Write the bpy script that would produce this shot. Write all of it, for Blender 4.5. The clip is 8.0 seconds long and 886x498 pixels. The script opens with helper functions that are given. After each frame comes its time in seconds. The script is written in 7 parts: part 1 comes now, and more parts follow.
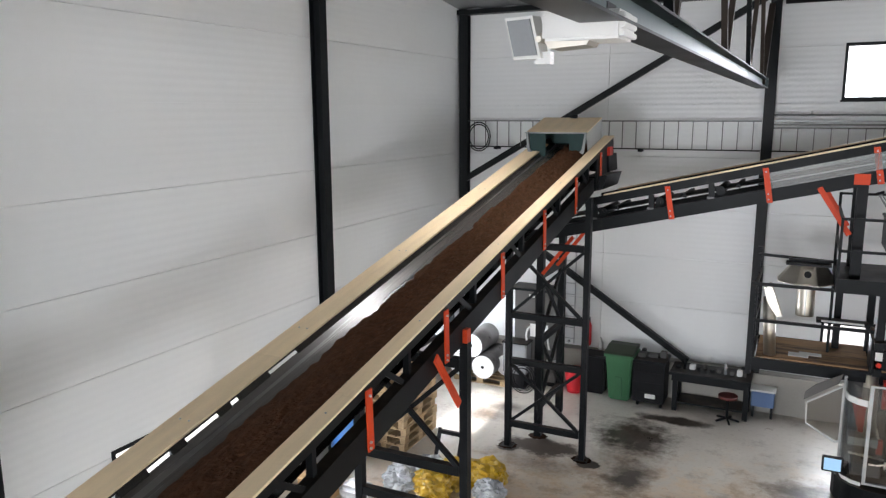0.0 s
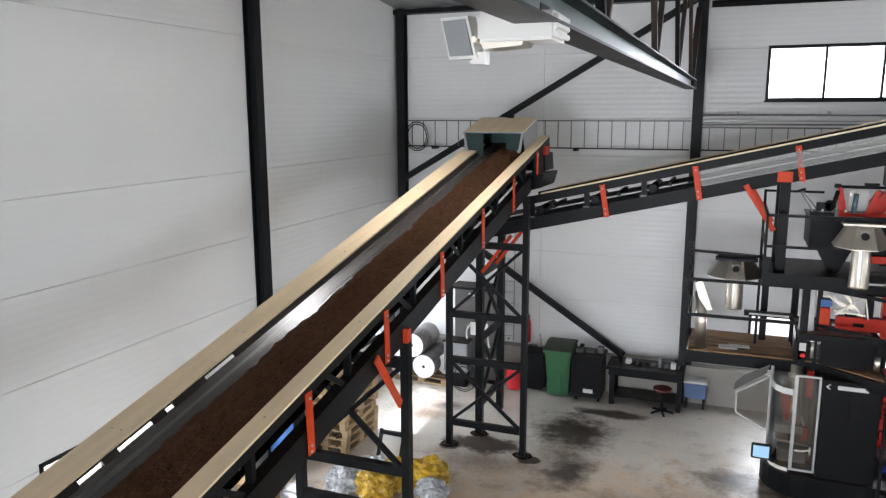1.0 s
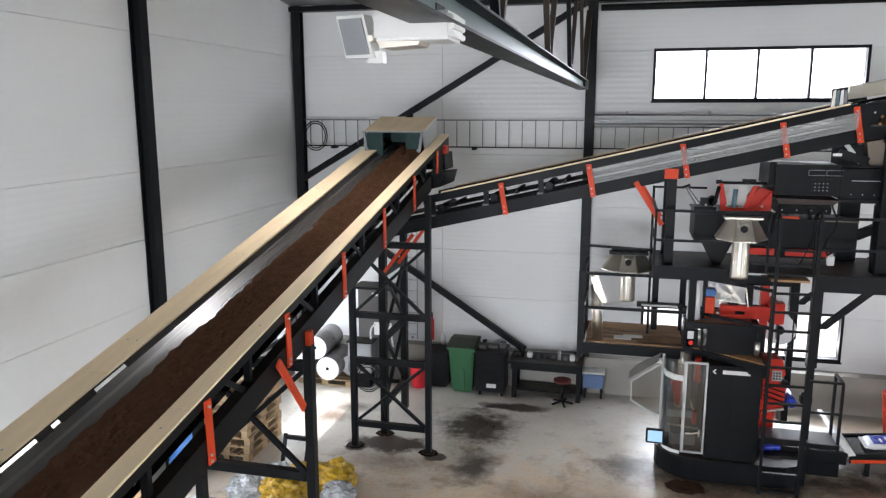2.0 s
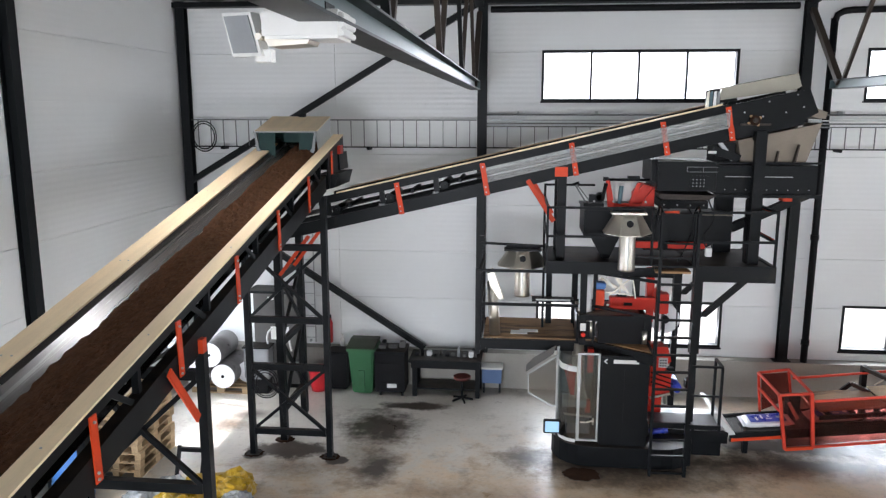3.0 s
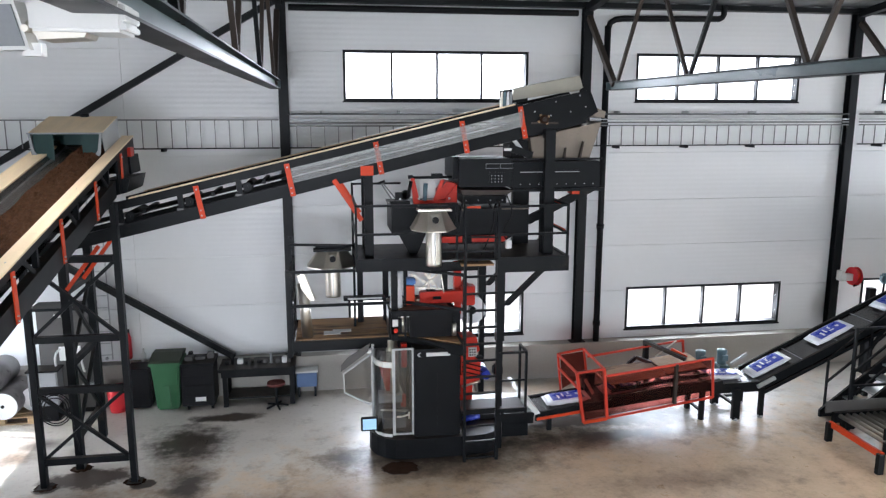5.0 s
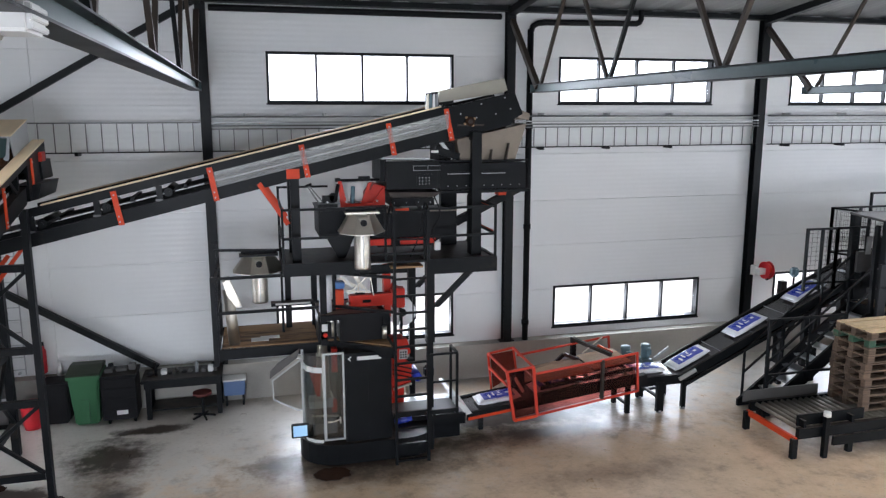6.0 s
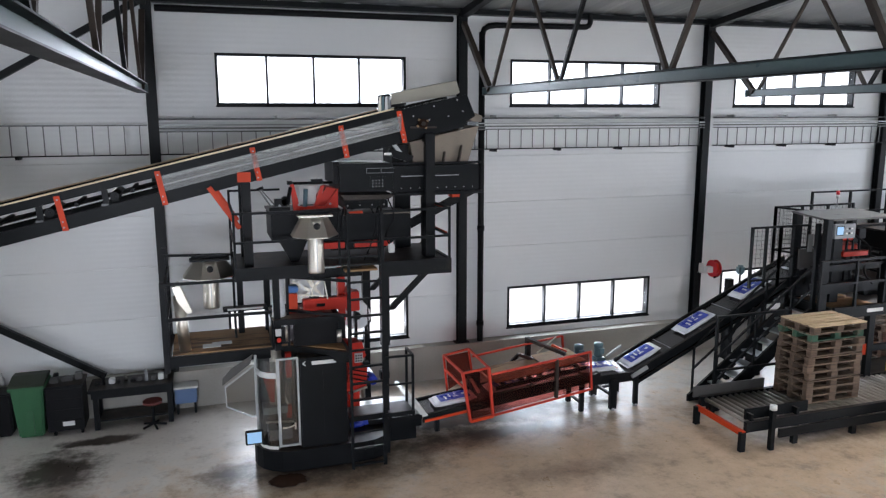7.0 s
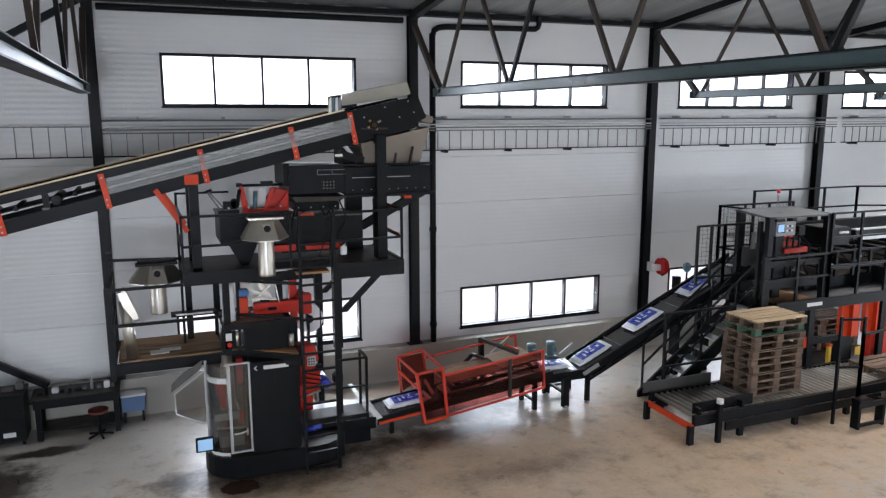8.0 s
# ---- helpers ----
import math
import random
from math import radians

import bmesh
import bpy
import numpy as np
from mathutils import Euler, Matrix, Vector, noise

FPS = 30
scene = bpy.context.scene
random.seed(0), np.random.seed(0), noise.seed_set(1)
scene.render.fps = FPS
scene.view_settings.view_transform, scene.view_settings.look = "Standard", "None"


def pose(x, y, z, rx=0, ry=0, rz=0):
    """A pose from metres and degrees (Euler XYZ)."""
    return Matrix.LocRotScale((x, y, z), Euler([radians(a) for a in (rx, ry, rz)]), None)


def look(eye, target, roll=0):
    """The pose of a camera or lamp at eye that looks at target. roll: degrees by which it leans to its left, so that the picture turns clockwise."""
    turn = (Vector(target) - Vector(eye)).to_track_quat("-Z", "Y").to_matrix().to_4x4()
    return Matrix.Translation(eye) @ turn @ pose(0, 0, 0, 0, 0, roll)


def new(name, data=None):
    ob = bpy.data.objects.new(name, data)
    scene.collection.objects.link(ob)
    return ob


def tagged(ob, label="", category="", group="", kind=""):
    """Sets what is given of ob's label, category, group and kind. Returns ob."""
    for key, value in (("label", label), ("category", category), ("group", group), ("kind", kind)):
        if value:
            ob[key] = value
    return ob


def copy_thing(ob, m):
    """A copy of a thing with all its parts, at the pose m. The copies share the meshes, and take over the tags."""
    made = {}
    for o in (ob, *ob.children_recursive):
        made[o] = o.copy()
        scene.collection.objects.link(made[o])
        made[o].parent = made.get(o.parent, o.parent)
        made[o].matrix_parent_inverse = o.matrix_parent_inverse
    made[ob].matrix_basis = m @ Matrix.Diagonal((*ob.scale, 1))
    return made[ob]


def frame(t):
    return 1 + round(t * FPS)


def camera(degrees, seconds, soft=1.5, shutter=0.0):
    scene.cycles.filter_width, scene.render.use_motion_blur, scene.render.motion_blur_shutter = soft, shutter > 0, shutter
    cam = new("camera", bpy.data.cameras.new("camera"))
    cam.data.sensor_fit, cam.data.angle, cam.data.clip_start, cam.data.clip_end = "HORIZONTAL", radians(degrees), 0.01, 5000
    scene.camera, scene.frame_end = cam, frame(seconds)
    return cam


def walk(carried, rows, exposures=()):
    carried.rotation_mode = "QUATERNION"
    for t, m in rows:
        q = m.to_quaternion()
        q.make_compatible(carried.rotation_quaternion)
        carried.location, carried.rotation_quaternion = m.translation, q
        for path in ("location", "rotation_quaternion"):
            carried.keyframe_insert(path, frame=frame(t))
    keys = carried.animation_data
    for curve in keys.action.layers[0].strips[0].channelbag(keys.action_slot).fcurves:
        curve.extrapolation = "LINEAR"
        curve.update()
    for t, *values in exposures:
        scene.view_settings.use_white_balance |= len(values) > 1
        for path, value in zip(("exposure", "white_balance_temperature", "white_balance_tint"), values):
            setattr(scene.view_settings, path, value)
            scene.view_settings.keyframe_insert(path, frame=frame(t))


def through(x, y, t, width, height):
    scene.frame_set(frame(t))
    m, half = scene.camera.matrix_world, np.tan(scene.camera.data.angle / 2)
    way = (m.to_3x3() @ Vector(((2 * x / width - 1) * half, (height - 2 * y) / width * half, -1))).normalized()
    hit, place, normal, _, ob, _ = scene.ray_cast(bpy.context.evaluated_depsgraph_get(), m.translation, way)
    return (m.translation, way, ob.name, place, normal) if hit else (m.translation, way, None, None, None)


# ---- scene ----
cam = camera(61.3, 8.0, soft=1.3)
EYE = (0.0, 0.0, 5.65)
PATH = [
    (0.0, 26.02, -10.40, 0.25), (0.5, 25.12, -10.40, 0.25), (1.0, 21.34, -10.44, 0.16), (1.5, 17.62, -10.48, 0.08),
    (3.0, 5.82, -10.52, -0.03), (3.5, 1.98, -10.53, -0.01), (4.0, -2.28, -10.56, -0.08), (4.5, -5.48, -10.54, -0.06),
    (5.0, -8.89, -10.55, -0.04), (6.5, -16.36, -10.28, 0.08), (7.0, -17.97, -10.22, 0.09), (7.5, -19.79, -10.17, 0.09), (8.0, -21.65, -10.14, 0.10),
]
# seconds, yaw, pitch, roll of a camera that turns on its stand
LEVER = 0.05                    # the lens sits a little before the axis of its stand


def eye(yaw):
    return (EYE[0] - LEVER * math.sin(radians(yaw)), EYE[1] + LEVER * (math.cos(radians(yaw)) - 1), EYE[2])


walk(cam, [(t, pose(*eye(y), 90 + p, r, y)) for t, y, p, r in PATH], exposures=[(0.0, 0.77, 6380, 13), (4.5, 0.90, 6090, 13), (6.5, 0.48, 6020, 14), (8.0, 0.34, 6060, 14)])

# ---------------------------------------------------------------- light
world = bpy.data.worlds.new("sky")
scene.world = world
world.use_nodes = True
wn = world.node_tree.nodes
sky = wn.new("ShaderNodeTexSky")
sky.sky_type, sky.sun_disc = "NISHITA", False
sky.sun_elevation, sky.sun_rotation = radians(42), radians(-75)
world.node_tree.links.new(sky.outputs[0], wn["Background"].inputs[0])
wn["Background"].inputs[1].default_value = 0.15

sun = new("sun", bpy.data.lights.new("sun", "SUN"))
sun.data.energy, sun.data.angle, sun.data.color = 5.0, radians(0.5), (1.0, 0.97, 0.92)
sun.matrix_world = look((-30, 8, 27), (0, 0, 0))


LAMP_N, LAMP_W, LAMP_S, LAMP_C, LAMP_GATE, LAMP_EAST = 58.0, 85.0, 90.0, 118.0, 600.0, 1250.0      # watts of the daylight in each window and added gate, and of each hall lamp


def window_lamp(x, y, z, w, h, rz, watts, down=25.0):
    """Daylight in an opening: it comes from the sky, so it slants downwards."""
    lamp = new("window_daylight", bpy.data.lights.new("window_daylight", "AREA"))
    lamp.data.shape, lamp.data.size, lamp.data.size_y = "RECTANGLE", w, h
    lamp.data.energy, lamp.data.color = watts, (0.92, 0.96, 1.0)
    lamp.data.spread = 2.5
    lamp.matrix_world = pose(x, y, z, 90 - down, 0, rz)
    return lamp


# ---------------------------------------------------------------- materials
def mat(name, base, rough=0.5, metal=0.0, var=0.15, scale=3.0, grain=60.0, bump=0.0, stain=None, stain_at=0.6, spread=(1, 1, 1), spec=0.5, dust=None):
    """A painted or raw surface: two scales of tone, a little relief, and optional stains."""
    m = bpy.data.materials.new(name)
    m.use_nodes = True
    n, l = m.node_tree.nodes, m.node_tree.links
    b = n["Principled BSDF"]
    b.inputs["Metallic"].default_value = metal
    b.inputs["Specular IOR Level"].default_value = spec
    tc = n.new("ShaderNodeTexCoord")
    mp = n.new("ShaderNodeMapping")
    mp.inputs["Scale"].default_value = spread
    l.new(tc.outputs["Object"], mp.inputs["Vector"])
    big, fine = n.new("ShaderNodeTexNoise"), n.new("ShaderNodeTexNoise")
    big.inputs["Scale"].default_value, big.inputs["Detail"].default_value = scale, 6
    fine.inputs["Scale"].default_value, fine.inputs["Detail"].default_value = grain, 3
    for t in (big, fine):
        l.new(mp.outputs[0], t.inputs["Vector"])
    info = n.new("ShaderNodeObjectInfo")
    add = n.new("ShaderNodeMath")
    add.operation = "MULTIPLY_ADD"
    l.new(fine.outputs["Fac"], add.inputs[0])
    add.inputs[1].default_value = 0.45
    l.new(big.outputs["Fac"], add.inputs[2])
    add2 = n.new("ShaderNodeMath")
    add2.operation = "MULTIPLY_ADD"
    l.new(info.outputs["Random"], add2.inputs[0])
    add2.inputs[1].default_value = 0.35
    l.new(add.outputs[0], add2.inputs[2])
    ramp = n.new("ShaderNodeMapRange")
    ramp.inputs["From Min"].default_value, ramp.inputs["From Max"].default_value = 0.45, 1.35
    ramp.inputs["To Min"].default_value, ramp.inputs["To Max"].default_value = 1 - var, 1 + var
    l.new(add2.outputs[0], ramp.inputs["Value"])
    mul = n.new("ShaderNodeVectorMath")
    mul.operation = "SCALE"
    mul.inputs[0].default_value = base
    l.new(ramp.outputs[0], mul.inputs["Scale"])
    out = mul.outputs[0]
    if stain:
        st = n.new("ShaderNodeTexNoise")
        st.inputs["Scale"].default_value, st.inputs["Detail"].default_value, st.inputs["Roughness"].default_value = scale * 0.6, 8, 0.65
        l.new(mp.outputs[0], st.inputs["Vector"])
        sr = n.new("ShaderNodeMapRange")
        sr.inputs["From Min"].default_value, sr.inputs["From Max"].default_value = stain_at, stain_at + 0.14
        l.new(st.outputs["Fac"], sr.inputs["Value"])
        mx = n.new("ShaderNodeMix")
        mx.data_type = "RGBA"
        l.new(sr.outputs[0], mx.inputs["Factor"])
        l.new(out, mx.inputs["A"])
        mx.inputs["B"].default_value = (*stain, 1)
        out = mx.outputs["Result"]
    if dust:
        # settled peat dust: thin on level faces, in patches
        geo = n.new("ShaderNodeNewGeometry")
        up = n.new("ShaderNodeSeparateXYZ")
        l.new(geo.outputs["Normal"], up.inputs[0])
        lev = n.new("ShaderNodeMapRange")
        lev.inputs["From Min"].default_value, lev.inputs["From Max"].default_value = 0.55, 0.95
        l.new(up.outputs["Z"], lev.inputs["Value"])
        pt = n.new("ShaderNodeTexNoise")
        pt.inputs["Scale"].default_value, pt.inputs["Detail"].default_value = 5.0, 5
        l.new(geo.outputs["Position"], pt.inputs["Vector"])
        pr = n.new("ShaderNodeMapRange")
        pr.inputs["From Min"].default_value, pr.inputs["From Max"].default_value = 0.35, 0.62
        pr.inputs["To Min"].default_value, pr.inputs["To Max"].default_value = 0.15, 0.85
        l.new(pt.outputs["Fac"], pr.inputs["Value"])
        fm = n.new("ShaderNodeMath")
        fm.operation = "MULTIPLY"
        l.new(lev.outputs[0], fm.inputs[0])
        l.new(pr.outputs[0], fm.inputs[1])
        dm = n.new("ShaderNodeMix")
        dm.data_type = "RGBA"
        l.new(fm.outputs[0], dm.inputs["Factor"])
        l.new(out, dm.inputs["A"])
        dm.inputs["B"].default_value = (*dust, 1)
        out = dm.outputs["Result"]
    l.new(out, b.inputs["Base Color"])
    rr = n.new("ShaderNodeMapRange")
    rr.inputs["To Min"].default_value, rr.inputs["To Max"].default_value = max(rough - 0.1, 0.03), min(rough + 0.12, 1)
    l.new(big.outputs["Fac"], rr.inputs["Value"])
    l.new(rr.outputs[0], b.inputs["Roughness"])
    if bump:
        bp = n.new("ShaderNodeBump")
        bp.inputs["Strength"].default_value, bp.inputs["Distance"].default_value = bump, 0.01
        l.new(add.outputs[0], bp.inputs["Height"])
        l.new(bp.outputs[0], b.inputs["Normal"])
    return m


STEEL = mat("anthracite_paint", (0.0056, 0.0066, 0.0078), 0.42, var=0.3, scale=2, grain=40, stain=(0.034, 0.026, 0.020), stain_at=0.64, spec=0.15, dust=(0.034, 0.024, 0.016))
STEEL_FRAME = mat("dark_hall_steel", (0.0068, 0.0080, 0.0088), 0.42, var=0.3, scale=1.5, spec=0.17)
# truss paint lightened to hold the window sheen on webs and end plates
CHORD = mat("sheen_lit_truss_paint", (0.095, 0.140, 0.142), 0.30, var=0.2, scale=1.0, grain=30, spec=0.35)
BROWN_STEEL = mat("primed_brown_steel", (0.040, 0.030, 0.023), 0.5, var=0.25, spec=0.3)
RED = mat("orange_red_paint", (0.62, 0.060, 0.016), 0.42, var=0.14, spec=0.2, scale=4, stain=(0.28, 0.05, 0.03), stain_at=0.68)
RED_CAGE = mat("crimson_cage_paint", (0.56, 0.048, 0.024), 0.42, var=0.2, spec=0.25, scale=4, stain=(0.22, 0.05, 0.04), stain_at=0.64)
RED_MACHINE = mat("machine_red_paint", (0.56, 0.030, 0.014), 0.38, var=0.18, spec=0.25, scale=4, stain=(0.10, 0.03, 0.02), stain_at=0.64)
PLY = mat("plywood_board", (0.83, 0.655, 0.43), 0.55, var=0.15, scale=2.0, grain=25, bump=0.1, spread=(6, 0.7, 0.7), stain=(0.33, 0.22, 0.12), stain_at=0.70)
DECK = mat("deck_plywood", (0.37, 0.215, 0.098), 0.65, var=0.35, scale=2.0, grain=20, bump=0.1, spread=(0.8, 4, 4), stain=(0.075, 0.040, 0.020), stain_at=0.50)
PEAT = mat("brown_peat", (0.050, 0.0235, 0.0125), 0.95, spec=0.08, var=0.75, scale=14, grain=90, bump=1.0)
PEAT_DRY = mat("peat_dust", (0.035, 0.018, 0.011), 0.95, spec=0.1, var=0.5, scale=9, grain=70, bump=0.9)
BELT_WORN = mat("worn_shiny_belt", (0.058, 0.052, 0.048), 0.24, var=0.5, scale=2, grain=7, spread=(14, 0.10, 0.2), stain=(0.026, 0.018, 0.013), stain_at=0.58, spec=1.0)
RUBBER = mat("black_rubber", (0.020, 0.0175, 0.0155), 0.17, var=0.3, scale=2, grain=12, spread=(14, 0.12, 0.3), stain=(0.028, 0.017, 0.011), stain_at=0.6, spec=0.8)
GALV = mat("galvanised_sheet", (0.42, 0.43, 0.43), 0.45, metal=0.6, var=0.15, scale=6, grain=30, stain=(0.34, 0.32, 0.29), stain_at=0.66)
STAINLESS = mat("stainless_sheet", (0.68, 0.64, 0.56), 0.40, metal=1.0, var=0.12, scale=3, grain=40)
DUSTY_PALE = mat("pale_dusty_sheet", (0.36, 0.34, 0.28), 0.5, metal=0.3, var=0.18, scale=3, stain=(0.22, 0.18, 0.12), stain_at=0.62)
DULL_GALV = mat("dull_galvanised_wire", (0.16, 0.165, 0.165), 0.5, metal=0.4, var=0.2)
DUSTY = mat("dusty_sheet", (0.23, 0.195, 0.155), 0.6, metal=0.3, var=0.2, scale=4, stain=(0.16, 0.10, 0.06), stain_at=0.58)
WHITE = mat("white_enamel", (0.68, 0.68, 0.66), 0.35, var=0.05)
GREEN_LINER = mat("green_liner", (0.007, 0.034, 0.031), 0.5, var=0.4, spec=0.3)
PLASTIC_GREEN = mat("green_bin_plastic", (0.026, 0.115, 0.045), 0.5, var=0.15)
PLASTIC_DARK = mat("black_plastic", (0.007, 0.007, 0.008), 0.5, var=0.25, spec=0.15)
PLASTIC_BLUE = mat("blue_plastic", (0.05, 0.16, 0.42), 0.45, var=0.15)
PLASTIC_RED = mat("red_plastic", (0.60, 0.02, 0.03), 0.45, var=0.15)
GREY = mat("grey_paint", (0.23, 0.24, 0.25), 0.5, var=0.15)
PALLET = mat("pallet_wood", (0.46, 0.33, 0.19), 0.8, var=0.38, scale=5, grain=40, bump=0.25, spread=(1, 5, 5))
PALLET_OLD = mat("weathered_pallet_wood", (0.135, 0.090, 0.060), 0.85, var=0.7, scale=5, grain=40, bump=0.25, spread=(1, 5, 5), stain=(0.10, 0.07, 0.05), stain_at=0.6)
PALLET_TOP = mat("fresh_pallet_board", (0.60, 0.44, 0.27), 0.8, var=0.25, scale=5, grain=40, bump=0.25, spread=(1, 5, 5))
PALLET_GREEN = mat("green_marked_wood", (0.035, 0.095, 0.055), 0.8, var=0.5, scale=6, stain=(0.14, 0.10, 0.07), stain_at=0.52)
ROLLER = mat("worn_roller_steel", (0.26, 0.235, 0.20), 0.45, metal=0.7, var=0.3, scale=4, stain=(0.10, 0.07, 0.05), stain_at=0.56)
GREY_DARK = mat("dark_grey_sheet", (0.075, 0.072, 0.068), 0.55, var=0.25, scale=3, stain=(0.12, 0.10, 0.08), stain_at=0.6)
BAG_WHITE = mat("white_bag_film", (0.78, 0.79, 0.82), 0.28, var=0.06, scale=6, bump=0.3, grain=12)
BAG_BLUE = mat("blue_bag_print", (0.030, 0.055, 0.42), 0.28, var=0.15, scale=6, bump=0.3, grain=12)
FILM_GOLD = mat("golden_film_scrap", (0.33, 0.20, 0.012), 0.28, var=0.6, scale=5, bump=0.7, grain=14)
FILM_CLEAR = mat("clear_film_scrap", (0.34, 0.35, 0.36), 0.22, var=0.5, scale=5, bump=0.7, grain=14)
ROLL = mat("film_roll_white", (0.80, 0.81, 0.82), 0.35, var=0.05)
ROLL_DARK = mat("film_roll_printed", (0.16, 0.15, 0.15), 0.3, var=0.5, scale=7, grain=25)
YELLOW = mat("yellow_paint", (0.70, 0.42, 0.02), 0.45, var=0.1)
MOTOR = mat("motor_blue_grey", (0.10, 0.17, 0.20), 0.45, var=0.2)
CARD = mat("brown_cardboard", (0.42, 0.27, 0.14), 0.8, var=0.15)


def glass(name, tint, rough=0.02, alpha=0.25, trans=True):
    m = bpy.data.materials.new(name)
    m.use_nodes = True
    n, l = m.node_tree.nodes, m.node_tree.links
    g, t, x = n.new("ShaderNodeBsdfGlossy"), n.new("ShaderNodeBsdfTransparent"), n.new("ShaderNodeMixShader")
    g.inputs["Roughness"].default_value = rough
    t.inputs["Color"].default_value = (*tint, 1)
    x.inputs[0].default_value = alpha
    l.new(t.outputs[0], x.inputs[1])
    l.new(g.outputs[0], x.inputs[2])
    l.new(x.outputs[0], n["Material Output"].inputs["Surface"])
    return m


PANE = glass("window_glass", (0.97, 0.98, 0.98), alpha=0.06)
ACRYLIC = glass("clear_guard_sheet", (0.74, 0.75, 0.75), 0.10, alpha=0.14)
MESH_RED = glass("red_guard_sheet", (0.72, 0.38, 0.35), 0.2, alpha=0.03)


def frosted(name, base, through):
    """A cloudy plastic sheet that lets a part of the light through."""
    m = mat(name, base, 0.4, var=0.12, scale=3, grain=20, stain=(0.30, 0.28, 0.25), stain_at=0.62)
    n, l = m.node_tree.nodes, m.node_tree.links
    t, x = n.new("ShaderNodeBsdfTransparent"), n.new("ShaderNodeMixShader")
    x.inputs[0].default_value = through
    l.new(n["Principled BSDF"].outputs[0], x.inputs[1])
    l.new(t.outputs[0], x.inputs[2])
    l.new(x.outputs[0], n["Material Output"].inputs["Surface"])
    return m


CLOUDY = frosted("cloudy_side_sheet", (0.40, 0.41, 0.40), 0.58)


def emitter(name, colour, strength):
    m = bpy.data.materials.new(name)
    m.use_nodes = True
    b = m.node_tree.nodes["Principled BSDF"]
    b.inputs["Base Color"].default_value = (*colour, 1)
    b.inputs["Emission Color"].default_value = (*colour, 1)
    b.inputs["Emission Strength"].default_value = strength
    return m


SCREEN = emitter("lit_screen", (0.30, 0.50, 0.72), 0.34)
TUBE = emitter("lamp_tube", (1.0, 0.98, 0.93), 9.0)


def ribbed(name, base, rough, pitch, strength):
    """Coated sheet with fine level ribs, as on sandwich panels."""
    m = mat(name, base, rough, var=0.035, scale=0.7, grain=9, spec=0.5)
    n, l = m.node_tree.nodes, m.node_tree.links
    tc = n.new("ShaderNodeNewGeometry")
    w = n.new("ShaderNodeTexWave")
    w.bands_direction = "Z"
    w.inputs["Scale"].default_value = 0.314 / pitch
    w.inputs["Distortion"].default_value = 0.0
    bp = n.new("ShaderNodeBump")
    bp.inputs["Strength"].default_value, bp.inputs["Distance"].default_value = strength, 0.004
    l.new(tc.outputs["Position"], w.inputs["Vector"])
    l.new(w.outputs["Fac"], bp.inputs["Height"])
    l.new(bp.outputs[0], n["Principled BSDF"].inputs["Normal"])
    return m


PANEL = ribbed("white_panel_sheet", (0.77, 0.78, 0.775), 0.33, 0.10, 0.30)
# white roof sheet, base greyed so less light bounces onto the upper walls
CEIL = ribbed("greyed_roof_sheet", (0.27, 0.28, 0.28), 0.5, 0.2, 0.0)
CONCRETE = mat("plinth_concrete", (0.35, 0.335, 0.30), 0.8, var=0.15, scale=1.2, grain=25, bump=0.1, stain=(0.26, 0.23, 0.19), stain_at=0.62)


